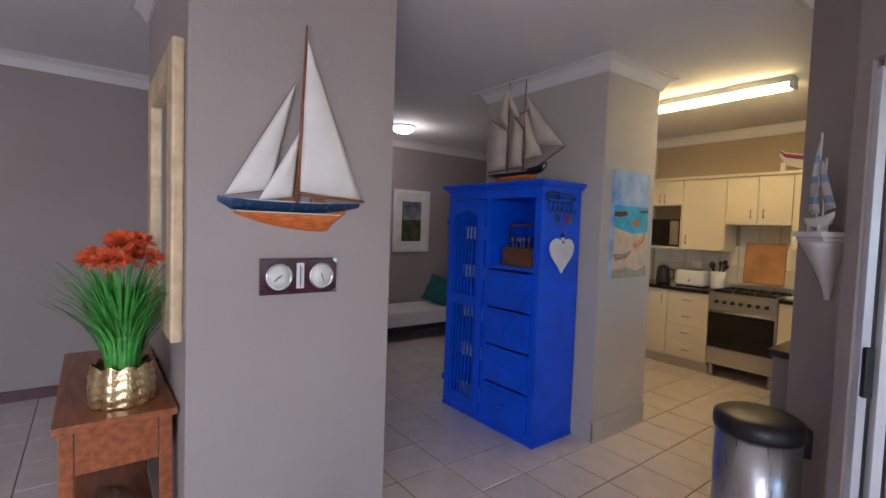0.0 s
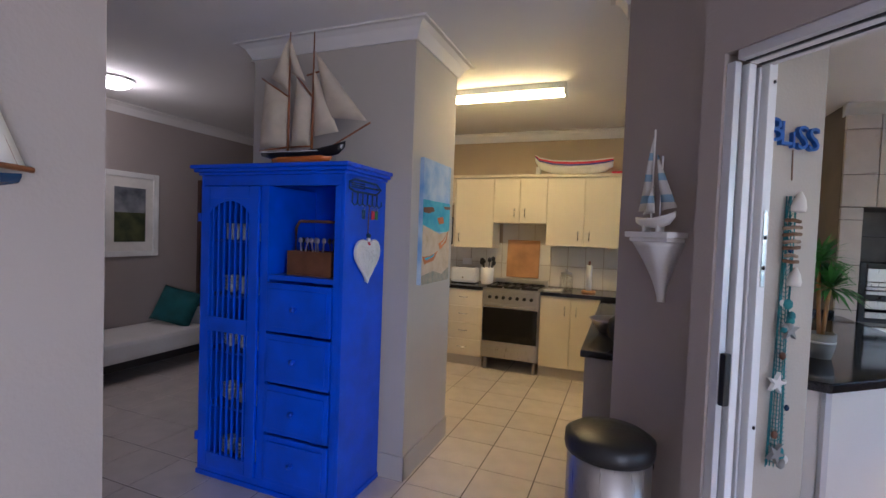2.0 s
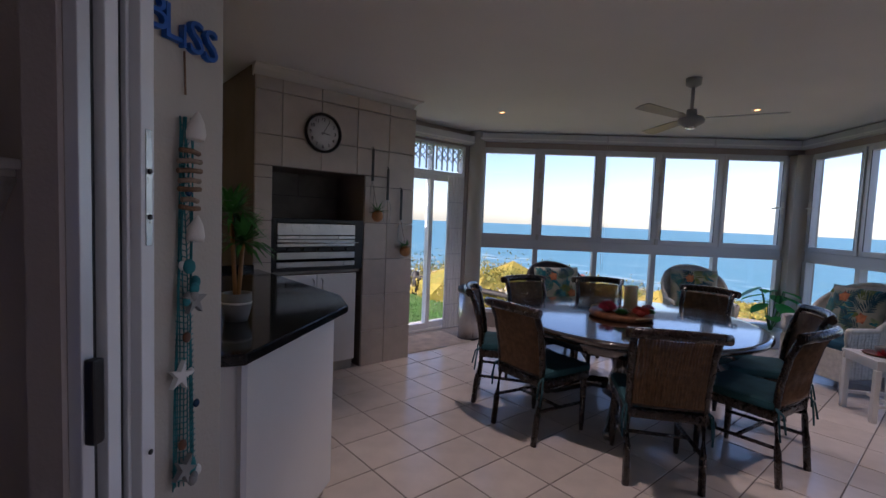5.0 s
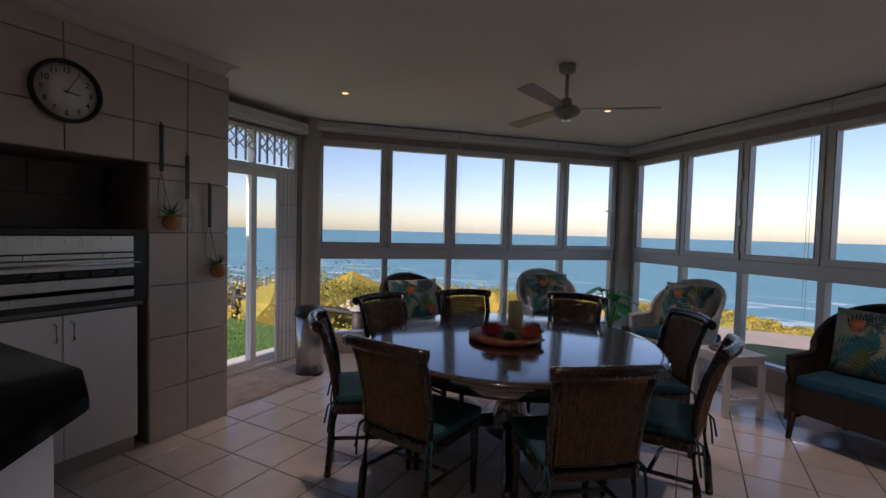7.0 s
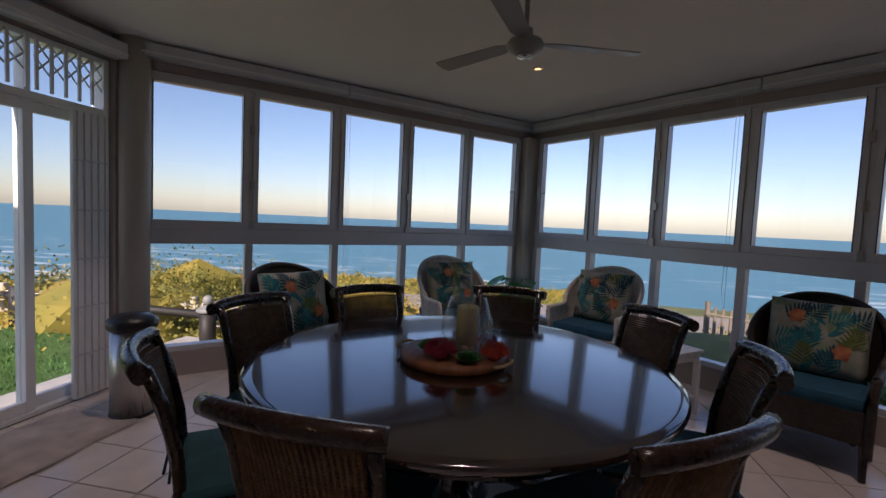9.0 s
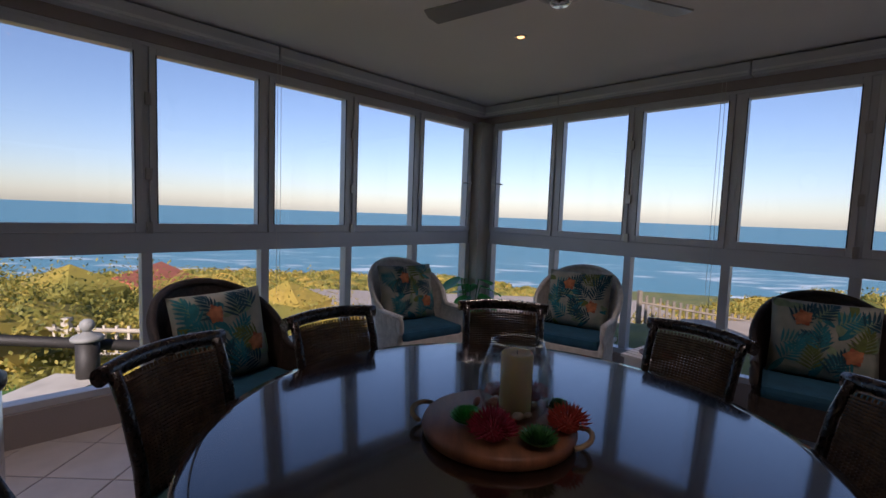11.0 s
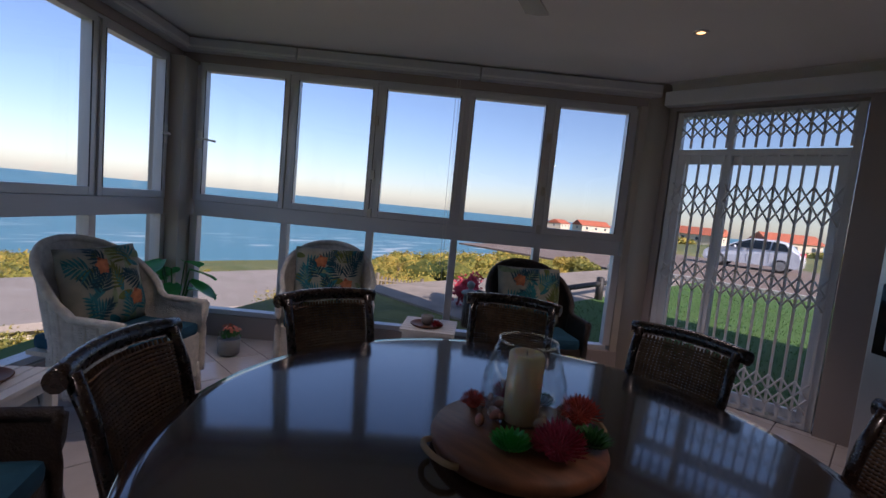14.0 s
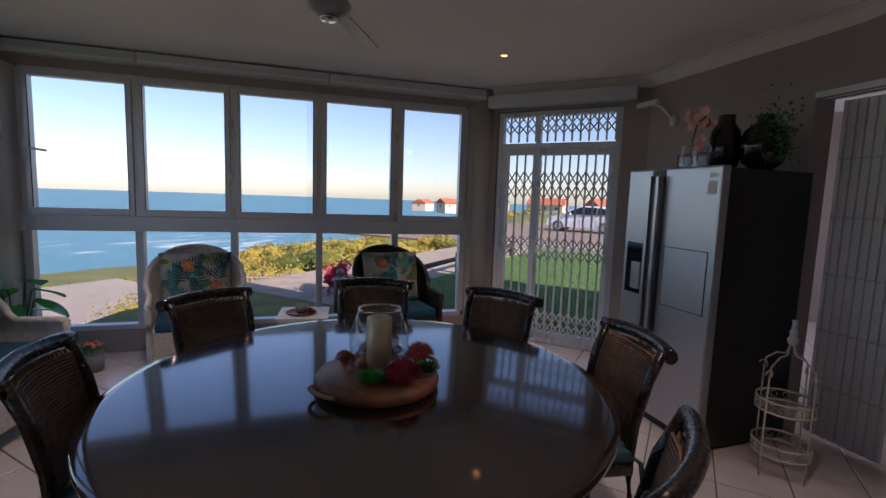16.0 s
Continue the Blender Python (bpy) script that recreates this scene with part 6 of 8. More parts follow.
structure("baseboard_grill", boxes((0.82, 5.02, 0, 1.62, 5.04, 0.098), (0.82, 5.04, 0.93, 1.69, 5.6, 0.9605)), WALL_LIGHT, "pale plinth under the grill doors", "plinth")

# wall clock
ck = thing("wall_clock", "round white wall clock with black rim and numerals", "clock", pose(1.245, 4.972, 2.175))
part("rim", lathe([(0.15, 0.0), (0.17, 0.005), (0.172, 0.03), (0.16, 0.042), (0.15, 0.03), (0.15, 0.012)], 48, ring=True), BLACK, ck, at=pose(0, 0, 0, 90, 0, 0))
part("face", lathe([(0.0, 0.008), (0.151, 0.008), (0.151, 0.012), (0.0, 0.012)], 48), WHITE_CER, ck, at=pose(0, 0, 0, 90, 0, 0))
for h in range(1, 13):
    a = radians(90 - 30 * h)
    text_part(str(h), 0.042, 0.002, BLACK, ck, pose(0.115 * math.cos(a), -0.014, 0.115 * math.sin(a)), "numeral")
for ang, l, w in ((90 - 3.25 * 30, 0.065, 0.006), (90 - 17 * 6 + 72, 0.1, 0.004)):
    a = radians(ang)
    part("clock_hand", tube(bmesh.new(), [(-0.015 * math.cos(a), -0.017, -0.015 * math.sin(a)), (l * math.cos(a), -0.017, l * math.sin(a))], w / 2, 5), BLACK, ck)

# braai tools with small air plants on the tiles
for k, (x, z1, z0) in enumerate(((1.75, 2.1, 1.5), (1.925, 1.93, 1.38), (2.09, 1.74, 1.15))):
    tl = thing("braai_tool", "steel braai tool hanging from a hook on the tiles", "utensil", pose(x, 4.955, 0), group="braai tools")
    part("hook", tube(bmesh.new(), [(0, 0.01, z1 + 0.02), (0, -0.015, z1 + 0.015), (0, -0.015, z1)], 0.004, 6), BLACK, tl)
    part("handle", boxes((-0.013, -0.02, z1 - 0.3, 0.013, -0.012, z1), bevel=0.003), BLACK, tl)
    h = z1 - 0.3
    if k == 0:
        part("fork", tube(tube(bmesh.new(), [(0, -0.016, h), (-0.02, -0.016, h - 0.08), (-0.02, -0.016, z0)], 0.004, 6), [(0, -0.016, h), (0.02, -0.016, h - 0.08), (0.02, -0.016, z0)], 0.004, 6), STEEL, tl)
    else:
        part("wire_loop", tube(bmesh.new(), [(0.0 + 0.045 * math.sin(a) * (1 if k == 1 else 0.6), -0.016, h - 0.12 - 0.12 * math.cos(a)) for a in [2 * math.pi * i / 16 for i in range(16)]], 0.004, 6, closed=True), STEEL, tl)
for x, z in ((1.79, 1.47), (2.13, 1.13)):
    ko = thing("hanging_air_plant", "small spiky air plant in a round brown pot on the tiles", "plant", pose(x, 4.9, z))
    part("pot", ball(bmesh.new(), (0, 0, 0), 0.055, sub=3), LIGHTWOOD, ko)
    bm = bmesh.new()
    rg = random.Random(int(x * 100))
    for _ in range(40):
        a, e = rg.uniform(0, 6.28), rg.uniform(0.0, 1.3)
        d = Vector((math.cos(a) * math.cos(e), 0.7 * math.sin(a) * math.cos(e), math.sin(e)))
        s = d.cross(Vector((0.1, 1, 0.2))).normalized() * 0.005
        l = rg.uniform(0.08, 0.15)
        p = Vector((0, 0, 0.045))
        bm.faces.new([bm.verts.new(v) for v in (p - s, p + s, p + d * l + Vector((0, 0, -0.02)))])
    tagged(part("leaves", bm, LEAF, ko), kind="stuff")
    part("cord", tube(bmesh.new(), [(0, 0, 0.05), (-0.03, 0.05, 0.3)], 0.002, 5), RATTAN, ko)

# ceiling fan
FANPAINT = material("grey_fan_enamel", (0.36, 0.36, 0.36), 0.35, var=0.06)
fan = thing("ceiling_fan", "white three-bladed ceiling fan with short rod, at rest", "ceiling fan", pose(3.28, 2.71, SH))
part("canopy", lathe([(0.02, -0.07), (0.055, -0.05), (0.06, -0.0005)], 24), FANPAINT, fan)
part("rod", lathe([(0.013, -0.26), (0.013, -0.069)], 12), FANPAINT, fan)
part("motor", lathe([(0.0, -0.375), (0.05, -0.37), (0.09, -0.35), (0.1, -0.325), (0.085, -0.3), (0.04, -0.29), (0.035, -0.24), (0.014, -0.235)], 28), FANPAINT, fan)
part("motor_cap", lathe([(0.0, -0.39), (0.035, -0.388), (0.045, -0.376)], 20), CHROME, fan)
for ang in (-70, 56, 171):
    b = slab([(0.1, -0.02), (0.17, -0.045), (0.62, -0.06), (0.635, 0.0), (0.62, 0.055), (0.17, 0.045), (0.1, 0.02)], 0.007, "xz", 0)
    b.transform(Matrix(((1, 0, 0, 0), (0, 0, 1, 0), (0, -1, 0, 0), (0, 0, 0, 1))))
    b.transform(pose(0, 0, -0.31, 9, 0, 0))
    part("blade", b, FANPAINT, fan, at=pose(0, 0, 0, 0, 0, ang))
for sx, sy in SPOTS[:3]:
    dl = thing("ceiling_downlight", "small round recessed ceiling downlight", "ceiling light", pose(sx, sy, SH), group="sunroom downlights")
    part("ring", lathe([(0.026, -0.006), (0.045, -0.006), (0.048, -0.0005), (0.026, -0.0005)], 20, ring=True), WHITEPAINT, dl)
    part("bulb", lathe([(0.0, -0.004), (0.025, -0.0035)], 16), glow("lit_downlight", (1.0, 0.5, 0.16), 2.2), dl)

# floral cushions: leaves and flowers printed on cream cloth
FLORAL = material("cream_print_cloth", (0.4, 0.37, 0.3), 0.95, col2=(0.22, 0.26, 0.21), scale=9, bump=0.15, fine=220)
INKS = [material(nm, c_, 0.95, var=0.3, scale=25, bump=0.1, fine=220) for nm, c_ in (("print_pale_green", (0.2, 0.27, 0.16)), ("print_teal", (0.02, 0.16, 0.19)), ("print_olive", (0.11, 0.14, 0.035)), ("print_ink_blue", (0.012, 0.06, 0.085)), ("print_orange", (0.42, 0.16, 0.07)), ("print_rust", (0.32, 0.09, 0.045)))]


def leaf_print(cover, w, h, t, seed):
    """Fronds, broad leaves and blooms lying on the front of a cushion's cover."""
    rg_ = random.Random(seed)
    bms = [bmesh.new() for _ in INKS]

    def lens(ink, x, z, ang, length, width, lift):
        """One pointed leaf from (x, z) along the angle, following the swell of the cushion."""
        prev = None
        d = (math.cos(ang), math.sin(ang))
        for k in range(7):
            q = k / 6
            wd = width * math.sin(math.pi * min(0.97, 0.08 + 0.9 * q)) ** 0.8
            bend = 0.12 * length * q * q
            cx, cz = x + d[0] * length * q - d[1] * bend, z + d[1] * length * q + d[0] * bend
            cur = []
            for sg in (-1, 0, 1):
                px, pz = cx - d[1] * wd * sg, cz + d[0] * wd * sg
                u, v = max(-0.97, min(0.97, px / (w / 2))), max(-0.97, min(0.97, pz / (h / 2)))
                pin = 1 - 0.08 * (1 - abs(u * v)) * (u * u + v * v) / 2
                yy = -t / 2 * ((1 - u ** 4) * (1 - v ** 4)) ** 0.55 + 0.004 * math.sin(9 * u + 4 * v) - 0.0025 - lift
                cur.append(bms[ink].verts.new((u * w / 2 * pin, yy, v * h / 2 * pin)))
            if prev:
                for m_ in (0, 1):
                    bms[ink].faces.new((prev[m_], prev[m_ + 1], cur[m_ + 1], cur[m_])).smooth = True
            prev = cur

    for k in range(24):
        lens(rg_.choice((0, 0, 2, 1)), rg_.uniform(-0.24, 0.24), rg_.uniform(-0.21, 0.21), rg_.uniform(0, 6.28), rg_.uniform(0.08, 0.15), rg_.uniform(0.014, 0.028), 0.0003 * (k % 4))
    for k in range(12):
        x, z, ang, ink = -0.2 + 0.13 * (k % 4) + rg_.uniform(-0.05, 0.05), -0.18 + 0.15 * (k // 4) + rg_.uniform(-0.04, 0.04), rg_.uniform(0.3, 2.9), rg_.choice((1, 3, 3, 1, 2))
        for q in range(13):
            side = -1 if q % 2 else 1
            lens(ink, x + 0.011 * q * math.cos(ang), z + 0.011 * q * math.sin(ang), ang + side * (1.05 - 0.05 * q), 0.095 - 0.0035 * q, 0.0075, 0.0016 + 0.0002 * (k % 3))
    for fx, fz in ((-0.08 + rg_.uniform(-0.05, 0.05), 0.13), (0.15, -0.09 + rg_.uniform(-0.04, 0.04))):
        for q in range(11):
            lens(4 if q % 3 else 5, fx, fz, 0.571 * q, 0.045 + 0.012 * (q % 2), 0.019, 0.003 + 0.0002 * (q % 3))
    for nm, bm_, ink in zip(("pale_leaf_print", "teal_leaf_print", "olive_leaf_print", "dark_frond_print", "orange_bloom_print", "rust_petal_print"), bms, INKS):
        tagged(part(nm, bm_, ink, cover), kind="stuff")


SEATBLUE = material("blue_seat_fabric", (0.012, 0.075, 0.13), 0.9, var=0.2, scale=12, bump=0.2, fine=250)


def armchair(label, mat, at, white):
    """Woven tub armchair, facing local +x: a high shell back flowing into the arms, skirt, legs and seat pad."""
    th = thing("wicker_armchair", label, "armchair", at, group="wicker armchairs by the windows")
    NA, NZ = 46, 16

    def path(u):
        """Plan curve: straight arms in front, a half round behind."""
        if u < 0.2:
            return Vector((0.32 - 0.34 * u / 0.2, 0.33, 0))
        if u > 0.8:
            return Vector((0.32 - 0.34 * (1 - u) / 0.2, -0.33, 0))
        a = math.pi / 2 + math.pi * (u - 0.2) / 0.6
        return Vector((-0.02 + 0.3 * math.cos(a), 0.33 * math.sin(a), 0))

    def top(u):
        v = abs(u - 0.5) * 2
        return 0.6 + 0.38 * (1 - min(1, v / 0.64) ** 2) ** 1.05

    bm = bmesh.new()
    g = []
    for i in range(NA + 1):
        u = i / NA
        p = path(u)
        out = Vector((p.x + 0.05, p.y, 0)).normalized()
        row = []
        for j in range(NZ + 1):
            w = j / NZ
            z = 0.14 + (top(u) - 0.14) * w
            flare = 0.1 * max(0, z - 0.42) * (1.4 if abs(u - 0.5) < 0.3 else 0.7)
            row.append(p + out * flare + Vector((0, 0, z)))
        g.append(row)
    for j in range(NZ):
        for i in range(NA):
            f = [bm.verts.new(g[i][j]), bm.verts.new(g[i + 1][j]), bm.verts.new(g[i + 1][j + 1]), bm.verts.new(g[i][j + 1])]
            bm.faces.new(f)
    bmesh.ops.remove_doubles(bm, verts=bm.verts, dist=1e-5)
    bmesh.ops.solidify(bm, geom=list(bm.faces), thickness=0.012)
    part("shell", bm, mat, th)
    bm = bmesh.new()
    for i in range(0, NA + 1):
        tube(bm, [g[i][j] + Vector((0, 0, 0)) for j in range(0, NZ + 1, 2)], 0.0105, 5)
    for j in range(1, NZ * 2):
        z_ = j / (NZ * 2)
        tube(bm, [g[i][int(z_ * NZ)].lerp(g[i][min(NZ, int(z_ * NZ) + 1)], z_ * NZ - int(z_ * NZ)) + Vector((0.004 * (-1) ** i, 0.004 * (-1) ** i, 0)) for i in range(0, NA + 1)], 0.0085, 4)
    tagged(part("weave", bm, mat, th), kind="stuff")
    part("rolled_edge", tube(bmesh.new(), [g[0][0]] + [g[0][j] for j in range(1, NZ + 1, 3)] + [g[i][NZ] for i in range(NA + 1)] + [g[NA][j] for j in range(NZ - 1, 0, -3)] + [g[NA][0]], 0.024, 8), mat, th)
    part("front_apron", boxes((0.29, -0.33, 0.2 if not white else 0.1, 0.315, 0.33, 0.4), bevel=0.01), mat, th)
    part("seat_deck", boxes((-0.28, -0.32, 0.36, 0.3, 0.32, 0.385)), mat, th)
    for x, y in ((0.3, 0.31), (0.3, -0.31), (-0.24, 0.22), (-0.24, -0.22)):
        part("leg", tube(bmesh.new(), [(x, y, 0.2), (x + (0.02 if x > 0 else -0.03), y * 1.03, 0.0)], 0.026, 8, 0.018), mat, th)
    part("seat_pad", boxes((-0.27, -0.3, 0.386, 0.32, 0.3, 0.475), bevel=0.035), SEATBLUE, th)
    return th


def seat_place(cx, cy, fx, fy):
    """Pose for an armchair whose cushion's top middle is at (cx, cy) and that faces (fx, fy)."""
    l = math.hypot(fx, fy)
    fx, fy = fx / l, fy / l
    return (cx + 0.2 * fx, cy + 0.2 * fy, math.degrees(math.atan2(fy, fx)))


ARM = ((3.98, 4.41, -0.49, -0.87, False), (5.6, 3.48, -0.8, -0.6, True), (5.54, 1.86, -0.84, 0.54, True), (4.36, 0.64, -0.8, 0.58, False))
for cx, cy, fx, fy, wh in ARM:
    x, y, rz = seat_place(cx, cy, fx, fy)
    armchair("white wicker tub armchair with blue seat pad" if wh else "dark brown wicker tub armchair with blue seat pad", WICKER_W if wh else WICKER_D, pose(x, y, 0, 0, 0, rz) , wh)
    cu = pillow("floral_cushion", "square cushion printed with teal and orange tropical leaves", 0.56, 0.5, 0.17, FLORAL, pose(x, y, 0, 0, 0, rz) @ pose(-0.12, 0, 0.71, 0, 0, 0) @ pose(0, 0, 0, 0, -13, 0) @ pose(0, 0, 0, 0, 0, 90))
    cu["group"] = "floral cushions"
    leaf_print(cu.children[0], 0.56, 0.5, 0.17, int(100 * cx))


def side_table(at):
    th = thing("side_table", "small white slatted wooden side table", "side table", at, group="white side tables")
    for k in range(7):
        part("slat", boxes((-0.2, -0.2 + 0.058 * k, 0.478, 0.2, -0.2 + 0.058 * k + 0.05, 0.5), bevel=0.003), WHITEPAINT, th)
    part("apron", boxes((-0.18, -0.18, 0.42, 0.18, -0.165, 0.477), (-0.18, 0.165, 0.42, 0.18, 0.18, 0.477), (-0.18, -0.1645, 0.42, -0.165, 0.1645, 0.477), (0.165, -0.1645, 0.42, 0.18, 0.1645, 0.477)), WHITEPAINT, th)
    for x in (-0.17, 0.17):
        for y in (-0.17, 0.17):
            part("leg", boxes((x - 0.02, y - 0.02, 0, x + 0.02, y + 0.02, 0.419), bevel=0.003), WHITEPAINT, th)
    part("stretcher", boxes((-0.17, -0.012, 0.12, 0.17, 0.012, 0.145), (-0.18, -0.15, 0.12, -0.16, 0.15, 0.145), (0.16, -0.15, 0.12, 0.18, 0.15, 0.145)), WHITEPAINT, th)
    return th


def tea_tray(at):
    th = thing("tea_tray", "round wooden tray with a grey cup and red flowers", "tray", at)
    part("plate", lathe([(0.0, 0), (0.11, 0), (0.125, 0.012), (0.12, 0.016), (0.105, 0.006), (0, 0.006)], 28), BROWNWOOD, th)
    part("cup", lathe([(0.03, 0.0065), (0.045, 0.03), (0.047, 0.075), (0.042, 0.075), (0.028, 0.015)], 20), GREY_POT, th)
    bm = bmesh.new()
    rg = random.Random(1)
    for _ in range(60):
        d = Vector((rg.gauss(0, 1), rg.gauss(0, 1), abs(rg.gauss(0.3, 0.8)))).normalized()
        c = Vector((-0.075, 0.04, 0.012))
        s = d.orthogonal().normalized() * 0.008
        bm.faces.new([bm.verts.new(v) for v in (c - s, c + s, c + d * 0.055)])
    part("flower", bm, material("red_flower_petals", (0.5, 0.04, 0.05), 0.6), th)


for m in (pose(4.56, 1.57, 0, 0, 0, 40), pose(4.72, 3.98, 0, 0, 0, -38)):
    side_table(m)
    tea_tray(m @ pose(0.02, 0.02, 0.5005))

# big-leaved plant in the window corner, flower pots
mon = thing("fiddle_leaf_plant", "potted plant with large glossy green leaves in the corner", "plant", pose(6.38, 2.8, 0))
part("pot", lathe([(0.1, 0), (0.13, 0.02), (0.15, 0.24), (0.135, 0.24), (0.12, 0.2)], 28), WHITE_CER, mon)
BIGLEAF = material("glossy_green_leaf", (0.05, 0.3, 0.09), 0.3, var=0.35, scale=10)
n, link = BIGLEAF.node_tree.nodes, BIGLEAF.node_tree.links.new
trl, mixs = n.new("ShaderNodeBsdfTranslucent"), n.new("ShaderNodeMixShader")
trl.inputs["Color"].default_value = (0.1, 0.5, 0.12, 1)
mixs.inputs[0].default_value = 0.4
link(n["Principled BSDF"].outputs[0], mixs.inputs[1]), link(trl.outputs[0], mixs.inputs[2]), link(mixs.outputs[0], n["Material Output"].inputs[0])
rg = random.Random(12)
for k in range(11):
    a, h = 6.28 * k / 11 + rg.uniform(-0.3, 0.3), rg.uniform(0.38, 0.78)
    r = rg.uniform(0.05, 0.2)
    tip = Vector((r * math.cos(a), r * math.sin(a), h))
    part("stem", tube(bmesh.new(), [(0, 0, 0.18), tip * 0.6 + Vector((0, 0, 0.05)), tip], 0.006, 6), LEAF, mon)
    bm = bmesh.new()
    d = Vector((math.cos(a), math.sin(a), rg.uniform(-0.5, 0.2))).normalized()
    s = d.cross(Vector((0, 0, 1))).normalized()
    nrm = s.cross(d)
    L, W = rg.uniform(0.2, 0.28), rg.uniform(0.085, 0.115)
    prev = None
    for q in range(8):
        u = q / 7
        w = W * math.sin(math.pi * min(0.98, 0.06 + 0.92 * u)) ** 0.7
        c = tip + d * L * u - nrm * 0.05 * u * u
        cur = (bm.verts.new(c - s * w + nrm * 0.015), bm.verts.new(c), bm.verts.new(c + s * w + nrm * 0.015))
        if prev:
            bm.faces.new((prev[0], prev[1], cur[1], cur[0])).smooth = True
            bm.faces.new((prev[1], prev[2], cur[2], cur[1])).smooth = True
        prev = cur
    part("leaf", bm, BIGLEAF, mon)
fp = thing("flower_pot", "grey pot of small orange flowers on the floor", "plant", pose(5.96, 2.5, 0))
part("pot", lathe([(0.06, 0), (0.085, 0.02), (0.09, 0.14), (0.08, 0.14), (0.07, 0.12)], 24), GREY_POT, fp)
bm = bmesh.new()
bl2 = bmesh.new()
for _ in range(140):
    d = Vector((rg.gauss(0, 1), rg.gauss(0, 1), abs(rg.gauss(0.4, 0.8)))).normalized()
    c = Vector((0, 0, 0.17)) + d * rg.uniform(0.03, 0.1)
    s = d.orthogonal().normalized() * 0.016
    t2 = d.cross(s).normalized() * 0.016
    tgt = bm if c.z > 0.21 else bl2
    tgt.faces.new([tgt.verts.new(v) for v in (c - s, c - t2, c + s, c + t2)])
tagged(part("blossom", bm, material("salmon_petals", (0.7, 0.22, 0.13), 0.6, var=0.2), fp), kind="stuff")
tagged(part("foliage", bl2, LEAF, fp), kind="stuff")

# steel floor bin beside the side door, and the door mat
ash = thing("lidded_floor_bin", "slim brushed steel bin with black lid by the side door", "bin", pose(3.36, 5.2, 0))
part("body", lathe([(0.13, 0.02), (0.13, 0.58)], 32), STEEL, ash)
part("foot", lathe([(0.135, 0), (0.135, 0.02), (0.13, 0.0201)], 32), BLACK, ash)
part("lid", lathe([(0.14, 0.5805), (0.15, 0.6), (0.15, 0.64), (0.11, 0.67), (0.0, 0.68)], 32), BLACK, ash)
MATM = material("faded_beige_rug", (0.75, 0.66, 0.57), 0.95, var=0.18, scale=7, bump=0.1, fine=160)
bm = bmesh.new()
g = []
for i in range(25):
    row = []
    for j in range(11):
        u, v = i / 24, j / 10
        row.append(bm.verts.new((2.32 + 0.95 * u + 0.006 * math.sin(9 * v), 5.05 + 0.58 * v + 0.008 * math.sin(11 * u), 0.007 + 0.006 * abs(math.sin(5 * u + 3 * v)))))
    g.append(row)
for i in range(24):
    for j in range(10):
        bm.faces.new((g[i][j], g[i + 1][j], g[i + 1][j + 1], g[i][j + 1])).smooth = True
bmesh.ops.solidify(bm, geom=list(bm.faces), thickness=0.006)
tagged(part("door_mat", bm, MATM), "faded beige cloth mat inside the side door", "mat")

# tray with hurricane candle, shells and succulents on the table
tr = thing("wooden_tray", "round brown wooden tray with rope handles on the table", "tray", pose(2.81, 2.94, 0.7605))
part("disc", lathe([(0.0, 0), (0.215, 0), (0.235, 0.008), (0.24, 0.03), (0.232, 0.045), (0.0, 0.045)], 48), material("tray_wood", (0.22, 0.085, 0.035), 0.5, var=0.3, scale=6, stretch=(1, 6, 1)), tr)
for a in (74, 250):
    c, s = math.cos(radians(a)), math.sin(radians(a))
    pts = []
    for k in range(9):
        u = k / 8 * math.pi
        r, off = 0.235 + 0.045 * math.sin(u), 0.07 * math.cos(u)
        pts.append((r * c - off * s, r * s + off * c, 0.03 + 0.012 * math.sin(u)))
    part("rope_handle", tube(bmesh.new(), pts, 0.008, 7), material("rope", (0.42, 0.3, 0.17), 0.9, bump=0.5, fine=200), tr)
TZ = 0.806
hur = thing("hurricane_glass", "clear glass hurricane lantern shade on the tray", "candle holder", pose(2.845, 2.885, TZ))
part("glass", lathe([(0.075, 0.0), (0.1, 0.03), (0.12, 0.08), (0.118, 0.13), (0.098, 0.19), (0.083, 0.235), (0.08, 0.235), (0.095, 0.19), (0.115, 0.13), (0.117, 0.08), (0.097, 0.032), (0.074, 0.004)], 40), CLEAR, hur)
part("rim", lathe([(0.0795, 0.2355), (0.084, 0.2355), (0.084, 0.2395), (0.0795, 0.2395)], 40, ring=True), CLEAR, hur)
WAX = material("cream_wax", (0.82, 0.7, 0.46), 0.45, var=0.05)
WAX.node_tree.nodes["Principled BSDF"].inputs["Subsurface Weight"].default_value = 0.8
WAX.node_tree.nodes["Principled BSDF"].inputs["Subsurface Radius"].default_value = (0.06, 0.04, 0.02)
WAX.node_tree.nodes["Principled BSDF"].inputs["Subsurface Scale"].default_value = 1.0
cnd = thing("pillar_candle", "thick cream pillar candle inside the glass", "candle", pose(2.845, 2.885, TZ + 0.006))
part("wax", lathe([(0.0, 0), (0.05, 0), (0.051, 0.19), (0.046, 0.197), (0.03, 0.19), (0.0, 0.188)], 28), WAX, cnd)
part("wick", tube(bmesh.new(), [(0, 0, 0.187), (0.002, 0, 0.2)], 0.0015, 5), BLACK, cnd)
rg = random.Random(21)
SHELL = material("seashell", (0.62, 0.5, 0.4), 0.35, var=0.3, scale=30)
